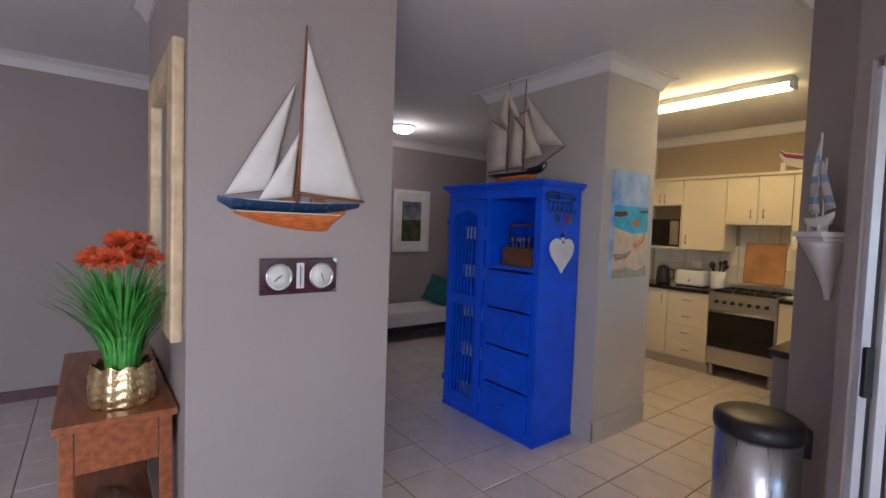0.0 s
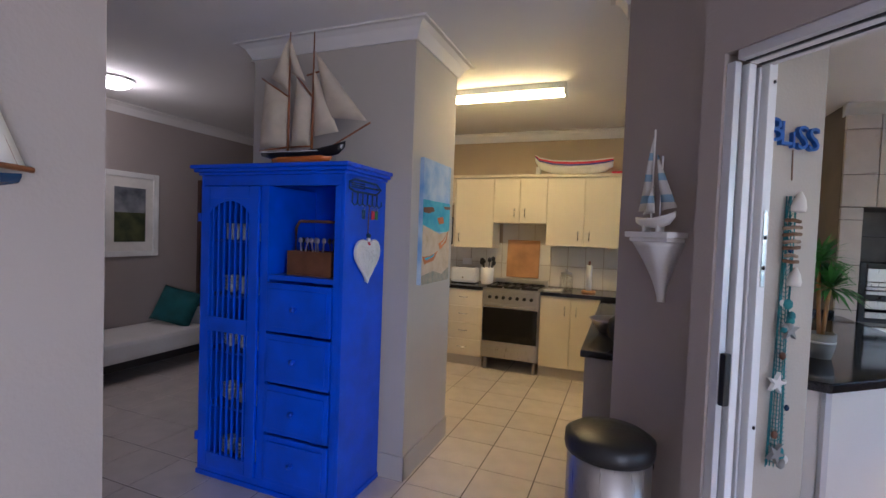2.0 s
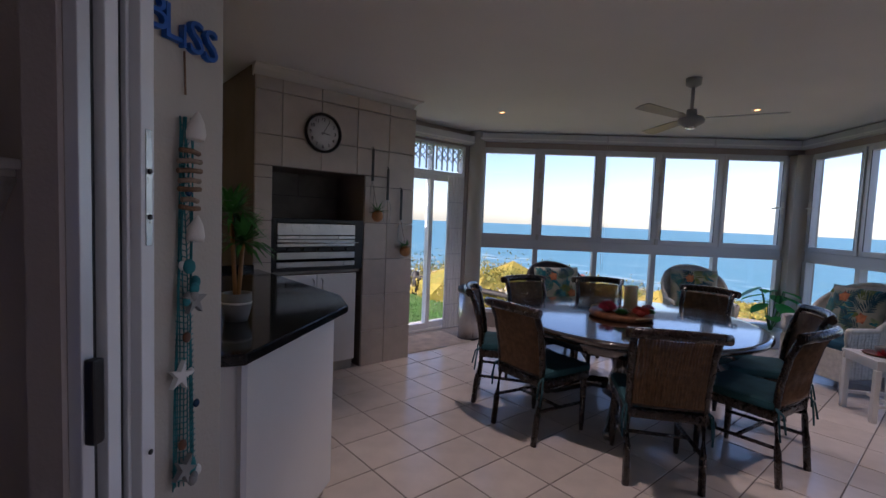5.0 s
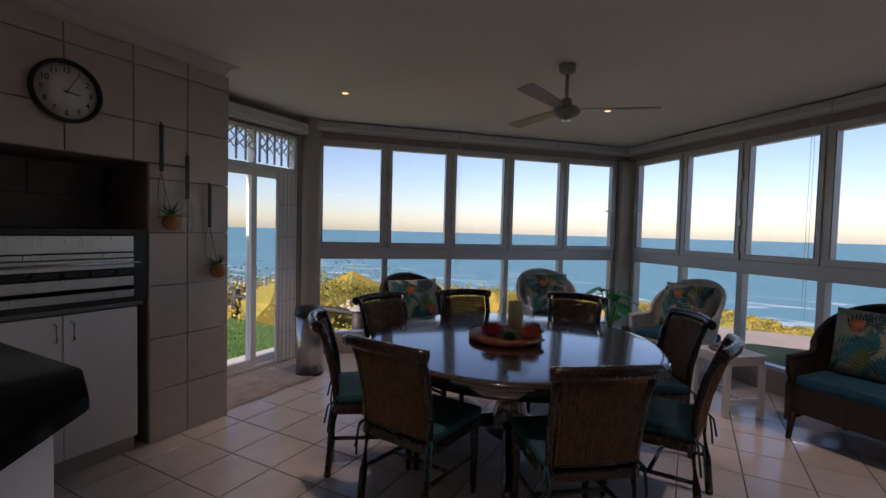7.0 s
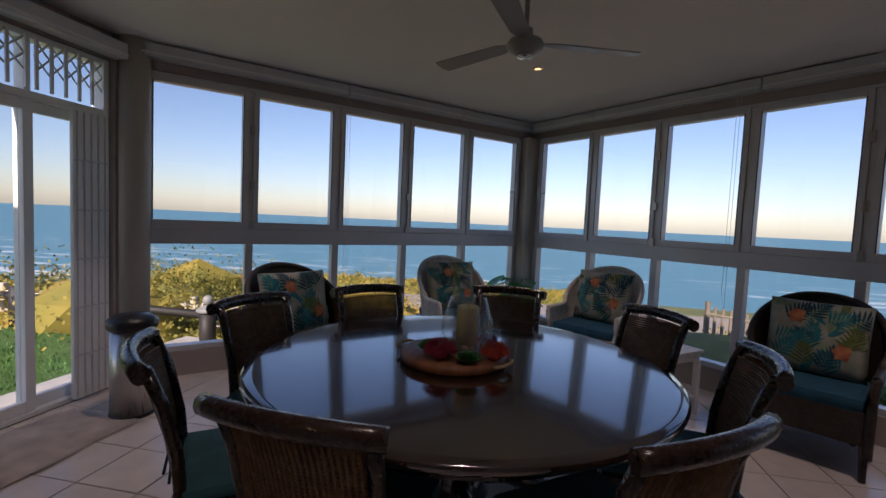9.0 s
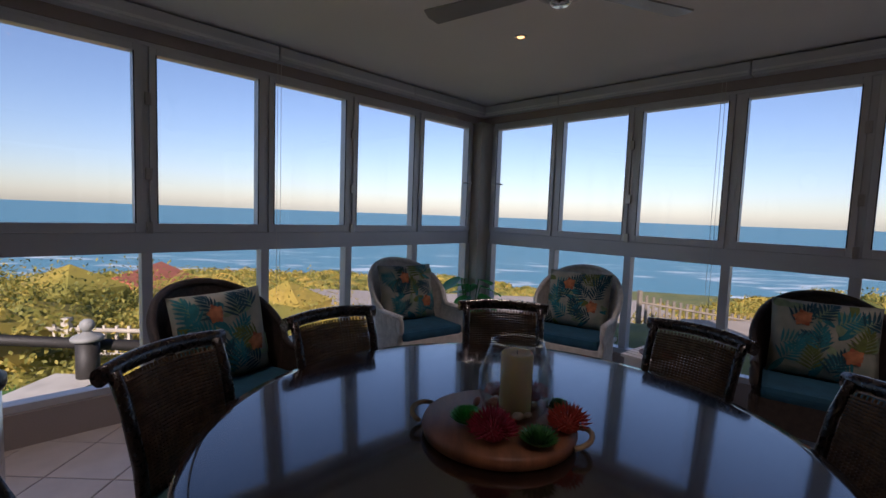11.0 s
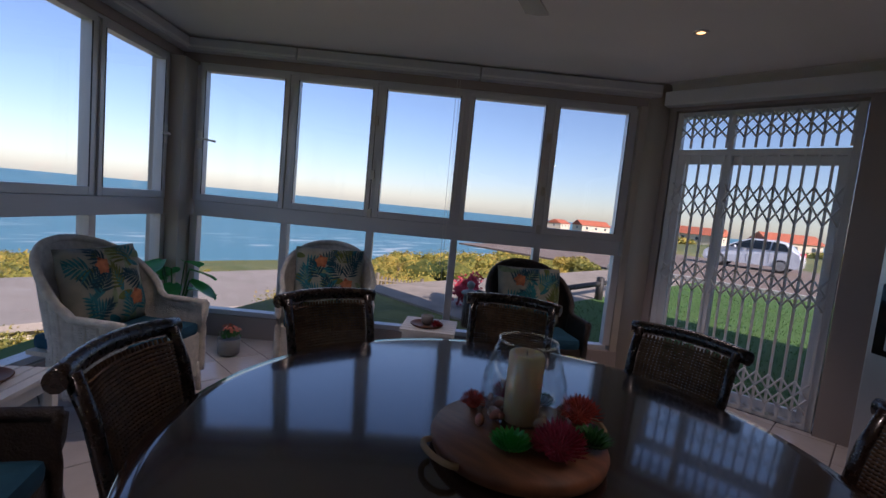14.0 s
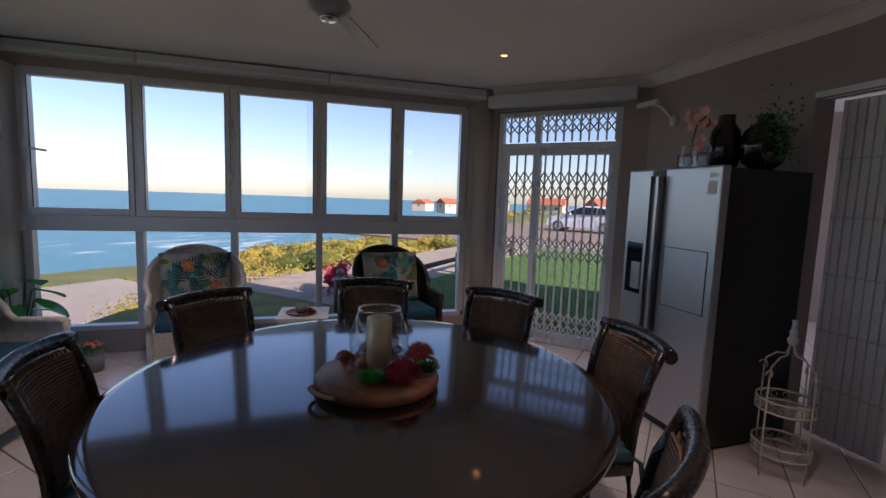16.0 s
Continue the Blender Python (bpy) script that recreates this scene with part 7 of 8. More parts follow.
for k in range(16):
    a = rg.uniform(0, 6.28)
    r = rg.uniform(0.062, 0.085) if k < 9 else rg.uniform(0.125, 0.15)
    sh = thing("seashell", "small pale seashell by the candle", "shell", pose(2.845 + r * math.cos(a), 2.885 + r * math.sin(a), TZ + 0.002 + (0.02 if k < 9 else 0.012), rg.uniform(0, 60), rg.uniform(0, 60), rg.uniform(0, 360)), group="shells on the tray")
    part("shell", ball(bmesh.new(), (0, 0, 0), rg.uniform(0.013, 0.022), (1, 0.7, 0.6), 2), SHELL if k % 3 else material("pink_shell", (0.6, 0.25, 0.18), 0.4), sh)


def rosette(name, label, x, y, z, r, mat, rows, wide, at_kind="plant"):
    """A succulent: rows of pointed leaves opening outwards."""
    th = thing(name, label, at_kind, pose(x, y, z))
    bm = bmesh.new()
    for q in range(rows):
        n_ = 7 + 3 * q
        e = 1.25 - 1.05 * q / max(1, rows - 1)
        for k in range(n_):
            a = 6.283 * (k + 0.5 * (q % 2)) / n_
            d = Vector((math.cos(a) * math.cos(e), math.sin(a) * math.cos(e), math.sin(e) * 1.05 + 0.3))
            s = Vector((-math.sin(a), math.cos(a), 0)) * wide
            up = s.cross(d).normalized() * wide * 0.5
            l = r * (0.6 + 0.4 * q / max(1, rows - 1))
            m_ = d * l * 0.6
            v = [bm.verts.new(p) for p in (Vector((0, 0, 0.005)), m_ - s, m_ + up, m_ + s, d * l)]
            bm.faces.new((v[0], v[1], v[2])), bm.faces.new((v[0], v[2], v[3])), bm.faces.new((v[1], v[4], v[2])), bm.faces.new((v[2], v[4], v[3])), bm.faces.new((v[0], v[3], v[4], v[1]))
    tagged(part("leaves", bm, mat, th), kind="stuff")
    return th


def pompom(name, label, x, y, z, r, mat, count, seed):
    """A full artificial bloom: many short blunt petals on a low dome."""
    th = thing(name, label, "flower", pose(x, y, z))
    rg_ = random.Random(seed)
    bm = ball(bmesh.new(), (0, 0, r * 0.35), r * 0.5, (1, 1, 0.8), 2)
    part("heart", bm, mat, th)
    bm = bmesh.new()
    for k in range(count):
        e = math.asin(0.02 + 0.96 * (k + 0.5) / count)
        a = 2.399963 * k
        d = Vector((math.cos(a) * math.cos(e), math.sin(a) * math.cos(e), math.sin(e) * 0.9))
        c = Vector((0, 0, r * 0.32))
        tip = c + d * r * rg_.uniform(0.85, 1.08) + Vector((0, 0, r * 0.06))
        side = d.orthogonal().normalized() * r * 0.045
        up = d.cross(side).normalized() * r * 0.03
        root, mid_ = c + d * r * 0.4, c + d * r * 0.8
        v = [bm.verts.new(p) for p in (root, mid_ - side, mid_ + up, mid_ + side, tip)]
        bm.faces.new((v[0], v[1], v[2])), bm.faces.new((v[0], v[2], v[3])), bm.faces.new((v[1], v[4], v[2])), bm.faces.new((v[2], v[4], v[3]))
    tagged(part("petals", bm, mat, th), kind="stuff")
    return th


rosette("green_succulent", "bright green artificial succulent rosette on the tray", 2.765, 3.04, TZ, 0.06, material("bright_succulent", (0.04, 0.4, 0.06), 0.4, var=0.3), 6, 0.012)
PINKF = material("crimson_protea", (0.34, 0.032, 0.065), 0.6, var=0.45, scale=60)
CORALF = material("coral_petals", (0.52, 0.08, 0.05), 0.6, var=0.35, scale=50)
pompom("crimson_flower", "full crimson artificial bloom on the tray", 2.67, 2.975, TZ, 0.078, PINKF, 190, 1)
pompom("coral_flower", "coral red artificial bloom leaning on the glass", 2.735, 2.745, TZ, 0.07, CORALF, 150, 2)
rosette("dark_succulent", "dark green artificial succulent on the tray", 2.645, 2.85, TZ, 0.062, LEAF, 5, 0.011)
pompom("crimson_flower", "small crimson artificial bloom behind the glass", 2.96, 2.8, TZ, 0.055, PINKF, 120, 3)
rosette("dark_succulent", "dark green artificial succulent on the tray", 2.87, 2.74, TZ, 0.05, LEAF, 5, 0.01)
pompom("coral_flower", "small coral artificial bloom beside the glass", 2.985, 2.93, TZ, 0.045, CORALF, 110, 4)

# fridge across the slanting wall, in bay coordinates
fr_ = thing("fridge_freezer", "tall brushed steel side-by-side fridge with black sides", "fridge", BAY)
FX0, FX1, FY0, FY1, FH = 0.25, 1.03, 1.345, 2.0, 1.735
FM = 0.735
part("cabinet", boxes((FX0 + 0.004, FY0, 0.02, FX1 - 0.004, FY1 - 0.002, FH - 0.01), bevel=0.006), BLACK, fr_, "black fridge cabinet")
FSTEEL = material("fridge_steel", (0.5, 0.51, 0.52), 0.33, metal=0.85, var=0.04, scale=3, bump=0.02, fine=220, stretch=(1, 1, 0.04))
d1_ = part("freezer_door", boxes((FM + 0.004, FY1, 0.06, FX1, FY1 + 0.065, FH), bevel=0.012), FSTEEL, fr_)
d2_ = part("fridge_door", boxes((FX0, FY1, 0.06, FM - 0.004, FY1 + 0.065, FH), bevel=0.012), FSTEEL, fr_)
for d_, hx in ((d1_, FM + 0.035), (d2_, FM - 0.035)):
    part("handle", boxes((hx - 0.014, FY1 + 0.09, 0.55, hx + 0.014, FY1 + 0.115, FH - 0.05), (hx - 0.014, FY1 + 0.066, 0.55, hx + 0.014, FY1 + 0.0895, 0.6), (hx - 0.014, FY1 + 0.066, FH - 0.1, hx + 0.014, FY1 + 0.0895, FH - 0.05), bevel=0.006), STEEL, d_, "long upright metal handle")
    part("handle_recess", boxes((hx - 0.024, FY1 + 0.0655, 0.5, hx + 0.024, FY1 + 0.068, FH - 0.01)), BLACK, d_)
part("dispenser", boxes((FM + 0.075, FY1 + 0.064, 0.865, FX1 - 0.035, FY1 + 0.069, 1.225), bevel=0.002), BLACKGLASS, d1_, "black ice dispenser panel")
part("dispenser_lever", boxes((FM + 0.1, FY1 + 0.0695, 0.9, FX1 - 0.11, FY1 + 0.085, 1.09), bevel=0.004), STEEL, d1_)
part("bar_hatch", boxes((FX0 + 0.05, FY1 + 0.0655, 0.845, FM - 0.1, FY1 + 0.069, 1.222), bevel=0.002), FSTEEL, d2_)
part("hatch_gap", boxes((FX0 + 0.044, FY1 + 0.0652, 0.839, FX0 + 0.0495, FY1 + 0.0672, 1.228), (FM - 0.0995, FY1 + 0.0652, 0.839, FM - 0.094, FY1 + 0.0672, 1.228), (FX0 + 0.0495, FY1 + 0.0652, 1.2225, FM - 0.0995, FY1 + 0.0672, 1.228), (FX0 + 0.0495, FY1 + 0.0652, 0.839, FM - 0.0995, FY1 + 0.0672, 0.8445)), BLACK, d2_)
part("hatch_button", lathe([(0.008, 0), (0.006, 0.004)], 12), CHROME, d2_, at=pose((FX0 + FM) / 2 - 0.02, FY1 + 0.069, 1.185, -90, 0, 0))
part("badge", boxes((FX0 + 0.03, FY1 + 0.0655, FH - 0.065, FX0 + 0.085, FY1 + 0.067, FH - 0.045)), WHITEPAINT, d2_)
part("sticker", boxes((FX0 + 0.03, FY1 + 0.0655, FH - 0.17, FX0 + 0.09, FY1 + 0.067, FH - 0.09)), material("grey_sticker", (0.62, 0.62, 0.6), 0.5), d2_)
part("kick_plate", boxes((FX0 + 0.01, FY1 - 0.05, 0.0, FX1 - 0.01, FY1 + 0.03, 0.055)), BLACK, fr_)

# things on the fridge
v1 = thing("tall_black_vase", "tall glossy black ceramic vase on the fridge", "vase", BAY @ pose(0.57, 1.72, FH - 0.0095))
part("body", lathe([(0.06, 0), (0.09, 0.05), (0.1, 0.16), (0.085, 0.26), (0.05, 0.31), (0.05, 0.36), (0.045, 0.36), (0.04, 0.31)], 32), BLACKGLASS, v1)
v2 = thing("round_black_vase", "round glossy black vase draped with greenery", "vase", BAY @ pose(0.38, 1.62, FH - 0.0095))
part("body", lathe([(0.05, 0), (0.11, 0.05), (0.135, 0.15), (0.11, 0.25), (0.05, 0.3), (0.045, 0.34), (0.04, 0.34)], 32), BLACKGLASS, v2)
ivy = thing("trailing_greenery", "trailing green leaves over the round vase", "plant", BAY @ pose(0.3, 1.62, FH + 0.14))
bm = bmesh.new()
rg = random.Random(30)
for _ in range(420):
    d = Vector((rg.gauss(0, 0.6), rg.gauss(0, 0.6), rg.gauss(0, 0.8)))
    c = Vector((d.x * 0.09, 0.02 + d.y * 0.09, 0.05 + d.z * 0.12))
    if c.z < -0.135:
        continue
    s = Vector((rg.gauss(0, 1), rg.gauss(0, 1), rg.gauss(0, 1))).normalized() * 0.013
    t2 = s.orthogonal().normalized() * 0.008
    bm.faces.new([bm.verts.new(v) for v in (c - s, c - t2, c + s, c + t2)])
tagged(part("leaves", bm, LEAF, ivy), kind="stuff")
orc = thing("orchid_in_glass", "pink artificial orchid in a square glass on a black dish", "flowers", BAY @ pose(0.68, 1.86, FH - 0.0095) @ Matrix.Scale(1.3, 4))
part("dish", lathe([(0.0, 0), (0.08, 0), (0.1, 0.015), (0.0, 0.015)], 24), BLACK, orc)
part("glass", boxes((-0.04, -0.04, 0.0155, 0.04, 0.04, 0.13), bevel=0.004), CLEAR, orc)
part("stem", tube(bmesh.new(), [(0, 0, 0.03), (0.01, 0, 0.15), (-0.03, 0.02, 0.24), (-0.1, 0.04, 0.26)], 0.004, 6), LEAF, orc)
PETAL = material("blush_petals", (0.72, 0.36, 0.28), 0.55, var=0.25, scale=30)
for k in range(11):
    c = Vector((rg.uniform(-0.11, 0.08), rg.uniform(-0.02, 0.06), rg.uniform(0.12, 0.29)))
    bm = bmesh.new()
    f = Vector((rg.uniform(-0.3, 0.3), 1, rg.uniform(-0.3, 0.3))).normalized()
    s0 = f.orthogonal().normalized()
    s1 = f.cross(s0)
    for q in range(5):
        a = 6.283 * q / 5
        d = s0 * math.cos(a) + s1 * math.sin(a)
        w = s0 * -math.sin(a) + s1 * math.cos(a)
        v = [bm.verts.new(p) for p in (c, c + d * 0.02 - w * 0.014, c + d * 0.036 + f * 0.006, c + d * 0.02 + w * 0.014)]
        bm.faces.new(v)
    part("blossom", bm, PETAL, orc)

# wire plant stand
ws = thing("wire_plant_stand", "cream wrought-iron two-tier basket stand with scrolls", "plant stand", pose(1.22, 1.24, 0))
R = 0.145
for k in range(4):
    a = radians(45 + 90 * k)
    c, s = math.cos(a), math.sin(a)
    pts = [(R * c, R * s, 0.0), (R * c, R * s, 0.56)]
    part("leg", tube(bmesh.new(), pts, 0.005, 7), IRON, ws)
    sc = [(R * c + 0.03 * c * math.cos(q) * (1 - q / 9), R * s + 0.03 * s * math.cos(q) * (1 - q / 9), 0.585 + 0.03 * math.sin(q) * (1 - q / 9)) for q in [i * 0.5 for i in range(12)]]
    part("scroll", tube(bmesh.new(), sc, 0.004, 6), IRON, ws)
    part("top_bar", tube(bmesh.new(), [(R * c, R * s, 0.56), (R * 0.95 * c, R * 0.95 * s, 0.63), (R * 0.55 * c, R * 0.55 * s, 0.68), (R * 0.2 * c, R * 0.2 * s, 0.69), (0.01 * c, 0.01 * s, 0.75)], 0.005, 7), IRON, ws)
for z in (0.12, 0.37):
    bk = part("basket", lathe([(R, z), (R, z + 0.012), (R - 0.004, z + 0.012), (R - 0.004, z)], 36, ring=True), IRON, ws)
    part("rim", lathe([(R, z + 0.06), (R, z + 0.072), (R - 0.004, z + 0.072), (R - 0.004, z + 0.06)], 36, ring=True), IRON, bk)
    part("floor_grid", boxes(*[(-math.sqrt(max(0.001, R * R - y * y)), y - 0.0015, z + 0.002, math.sqrt(max(0.001, R * R - y * y)), y + 0.0015, z + 0.005) for y in [-0.12 + 0.03 * i for i in range(9)]]), IRON, bk)
    bm = bmesh.new()
    for k in range(14):
        a0 = 6.283 * k / 14
        tube(bm, [((R - 0.002) * math.cos(a0 + 0.2 * math.sin(q) * (1 - q / 10)), (R - 0.002) * math.sin(a0 + 0.2 * math.sin(q) * (1 - q / 10)), z + 0.036 + 0.022 * math.cos(q) * (1 - q / 10)) for q in [i * 0.7 for i in range(9)]], 0.003, 4)
    tagged(part("scrollwork", bm, IRON, bk), kind="stuff")
part("finial", lathe([(0.0, 0.74), (0.02, 0.75), (0.028, 0.775), (0.016, 0.8), (0.022, 0.815), (0.012, 0.84), (0.012, 0.875), (0.016, 0.885), (0.0, 0.89)], 16), WHITE_CER, ws)

# camera bracket and a small framed board on the slanting wall
cb_ = thing("wall_camera_bracket", "white plastic camera arm on the wall above the fridge", "camera", BAY @ pose(1.42, 1.336, 2.22))
part("base", boxes((-0.03, 0, -0.06, 0.03, 0.04, 0.03), bevel=0.008), WHITEPAINT, cb_)
part("arm", tube(bmesh.new(), [(0, 0.04, 0), (0.06, 0.1, 0.1), (0.1, 0.15, 0.13)], 0.012, 8), WHITEPAINT, cb_)
part("head", boxes((0.05, 0.12, 0.125, 0.3, 0.17, 0.165), bevel=0.01), WHITEPAINT, cb_)
bd_ = thing("framed_board", "small brown board in a wooden frame above the fridge", "picture", BAY @ pose(1.15, 1.337, 1.8))
part("frame", boxes((-0.2, 0, -0.12, 0.2, 0.02, 0.12), bevel=0.004), BROWNWOOD, bd_)
part("panel", boxes((-0.17, 0.0205, -0.09, 0.17, 0.023, 0.09)), MAHOG, bd_)

# window levers and blind cords
for flip in (False, True):
    lv = thing("window_lever", "white window lever on the sash beside the corner post", "handle", BAY)
    if flip:
        bm = tube(bmesh.new(), [(W2 - 0.06, 6.55, 1.78), (W2 - 0.1, 6.55, 1.78), (W2 - 0.12, 6.5, 1.785), (W2 - 0.13, 6.38, 1.77)], 0.009, 8)
        base = boxes((W2 - 0.072, 6.53, 1.7, W2 - 0.0605, 6.57, 1.86), bevel=0.004)
    else:
        bm = tube(bmesh.new(), [(2.695, W1 - 0.06, 1.78), (2.695, W1 - 0.1, 1.78), (2.65, W1 - 0.12, 1.785), (2.53, W1 - 0.13, 1.77)], 0.009, 8)
        base = boxes((2.675, W1 - 0.072, 1.7, 2.715, W1 - 0.0605, 1.86), bevel=0.004)
    part("lever", bm, WHITEPAINT, lv)
    part("plate", base, WHITEPAINT, lv)
for pos, flip in ((4.27, True), (0.42, False)):
    cd = thing("blind_cord", "thin white pull cords hanging from the blind cassette", "cord", BAY)
    for k in (0, 0.028):
        p0 = (W2 - 0.1, pos + k) if flip else (pos + k, W1 - 0.1)
        part("cord", tube(bmesh.new(), [(p0[0], p0[1], 2.53), (p0[0], p0[1], 0.75 + k * 4)], 0.0016, 4), WHITEPAINT, cd)

# ---- garden ----
LAWN = material("lawn_turf", (0.05, 0.125, 0.018), 0.95, var=0.35, scale=2.5, bump=0.6, fine=45, col2=(0.075, 0.14, 0.022))
structure("lawn_south", boxes((-6, -11.2, -0.2, 6.25, -0.75, -0.12)), LAWN, "short green lawn outside the garden door", "lawn")
structure("lawn_north", prism([(-6, 6.35), (5.0, 6.35), (5.45, 14.5), (-6, 14.5)], -1.6, -0.12), LAWN, "short green lawn outside the side door", "lawn")
structure("pavement_south", boxes((0.5, -0.748, -0.2, 4.2, -0.5, -0.03)), STONE, "pale stone threshold along the house", "paving")
structure("pavement_north", boxes((0.5, 5.9, -0.2, 5.2, 6.348, -0.03)), STONE, "pale stone threshold along the house", "paving")
structure("lawn_front", prism([(4.35, 5.9), (4.95, 6.2), (7.9, 3.05), (7.9, 2.4), (5.2, -0.7), (4.3, -0.45), (7.25, 2.7)], -0.4, -0.1), LAWN, "narrow strip of lawn under the windows", "lawn")
GRASSB = material("lawn_blades", (0.055, 0.15, 0.022), 0.7, var=0.4, scale=5, bump=0)
rg = random.Random(77)
bm = bmesh.new()
for x0, x1, y0, y1, cnt in ((1.0, 6.2, -9.0, -0.8, 8000), (1.5, 5.1, 6.4, 12.5, 8000)):
    for _ in range(cnt):
        x, y = rg.uniform(x0, x1), rg.uniform(y0, y1)
        a, h = rg.uniform(0, 6.28), rg.uniform(0.02, 0.05)
        c, s = math.cos(a) * 0.007, math.sin(a) * 0.007
        bm.faces.new([bm.verts.new(v) for v in ((x - c, y - s, -0.121), (x + c, y + s, -0.121), (x + rg.uniform(-0.02, 0.02), y + rg.uniform(-0.02, 0.02), -0.12 + h))])
for _ in range(6000):
    u, v = rg.uniform(-3.2, 3.4), rg.uniform(7.2, 8.9)
    x, y = (u + v) / R2, (v - u) / R2
    z = terrain_z(x, y) + 0.03
    a, h = rg.uniform(0, 6.28), rg.uniform(0.02, 0.06)
    c, s = math.cos(a) * 0.008, math.sin(a) * 0.008
    bm.faces.new([bm.verts.new(w) for w in ((x - c, y - s, z), (x + c, y + s, z), (x + rg.uniform(-0.02, 0.02), y + rg.uniform(-0.02, 0.02), z + h))])
tagged(part("lawn_grass", bm, GRASSB), "short blades of lawn grass", "grass", kind="stuff")
bm = bmesh.new()
rows_ = [[bm.verts.new(((u + v) / R2, (v - u) / R2, terrain_z((u + v) / R2, (v - u) / R2) + 0.03)) for v in (7.1, 7.6, 8.1, 8.6, 9.0)] for u in [-3.3 + 0.4 * i for i in range(18)]]
for a, b in zip(rows_, rows_[1:]):
    for k in range(4):
        bm.faces.new((a[k], b[k], b[k + 1], a[k + 1]))
structure("lawn_east", bm, LAWN, "narrow strip of lawn below the window wall", "lawn")
structure("garden_path", boxes((6.26, -11.2, -0.2, 8.7, -0.75, -0.125)), material("sandy_path", (0.3, 0.25, 0.2), 0.9, var=0.2, scale=3, bump=0.3, fine=30), "sandy paved path beside the lawn", "path")
road = structure("road", boxes((-30, -27, -0.2, 16, -11.25, -0.13)), material("brown_parking_paving", (0.2, 0.15, 0.12), 0.9, var=0.2, scale=3, bump=0.4, fine=30), "brown brick-paved driveway", "driveway")
structure("garden_kerb", boxes((-6, -11.24, -0.2, 9, -11.1, 0.02), bevel=0.02), STONE, "low stone edging of the lawn", "kerb")


def fence(name, label, a, b, h, mat, gap, width, rails, z_of):
    th = thing(name, label, "fence")
    a, b = Vector((*a, 0)), Vector((*b, 0))
    L = (b - a).length
    d = (b - a).normalized()
    ang = math.degrees(math.atan2(d.y, d.x))
    n_ = int(L / gap)
    me = bpy.data.meshes.new("picket")
    bmx = boxes((-width / 2, -0.012, 0, width / 2, 0.012, h), bevel=0)
    bmx.to_mesh(me)
    bmx.free()
    me.materials.append(mat)
    for k in range(n_ + 1):
        p = a + d * gap * k
        z = z_of(p.x, p.y)
        o = new("picket", me)
        o.parent = th
        o.matrix_basis = pose(p.x, p.y, z, 0, 0, ang)
        if k % 12 == 0:
            part("post", boxes((-0.035, -0.035, -0.1, 0.035, 0.035, h + 0.07), bevel=0.006), mat, th, at=pose(p.x, p.y, z, 0, 0, ang))
    for r in rails:
        za, zb = z_of(a.x, a.y), z_of(b.x, b.y)
        part("rail", tube(bmesh.new(), [a + Vector((0, 0, za + r)), b + Vector((0, 0, zb + r))], 0.025, 6), mat, th)
    return th


GREYWOOD = material("weathered_fence_wood", (0.2, 0.15, 0.11), 0.85, var=0.3, scale=8)
WHITEF = material("white_fence_paint", (0.7, 0.69, 0.66), 0.6, var=0.1)


def flat(z):
    return lambda x, y: z


FENCEW = material("pale_weathered_pickets", (0.2, 0.165, 0.125), 0.85, var=0.25, scale=8)
PALEF = material("pale_fence_paint", (0.5, 0.44, 0.36), 0.7, var=0.15)
fence("picket_fence", "weathered brown wooden picket fence beyond the windows", (9.9, -0.6), (11.4, -7.4), 0.85, FENCEW, 0.15, 0.05, (0.2, 0.7), terrain_z)
fence("white_fence", "cream upright-bar fence in front of the windows", ((1.4 + 8.87) / R2, (8.87 - 1.4) / R2), ((-0.6 + 8.87) / R2, (8.87 + 0.6) / R2), 0.34, PALEF, 0.13, 0.022, (0.06, 0.3), terrain_z)
fence("white_fence", "cream upright-bar fence at the end of the lawn", (6.0, 5.4), (5.62, 13.2), 0.36, PALEF, 0.12, 0.024, (0.06, 0.31), flat(-0.17))
blk = material("dark_rail_wood", (0.02, 0.017, 0.015), 0.6)
for nm, a, b in (("dark_handrail", (5.3, 5.3), (5.4, 12.5)), ("dark_handrail", (6.0, -0.75), (6.3, -8.5))):
    th = thing(nm, "heavy dark wooden rail on posts along the lawn's edge", "railing")
    A, B = Vector((*a, 0)), Vector((*b, 0))
    part("rail", tube(bmesh.new(), [A + Vector((0, 0, 0.2)), B + Vector((0, 0, 0.2))], 0.05, 8), blk, th)
    for k in range(5):
        p = A.lerp(B, k / 4)
        part("post", lathe([(0.075, -0.2), (0.075, 0.32), (0.0, 0.34)], 12, (p.x, p.y)), blk, th)
for gx, gy in ((6.05, -0.62), (5.16, 6.04)):
    gp = thing("gate_post", "dark garden post with a white ball finial", "post", pose(gx, gy, -0.16), group="finial posts")
    part("shaft", lathe([(0.085, 0), (0.085, 0.44)], 16), blk, gp)
    part("cap", lathe([(0.115, 0.4405), (0.12, 0.46), (0.1, 0.48), (0.04, 0.5), (0.03, 0.515)], 16), GREY_POT, gp)
    part("finial", ball(bmesh.new(), (0, 0, 0.565), 0.055, sub=3), GREY_POT, gp)

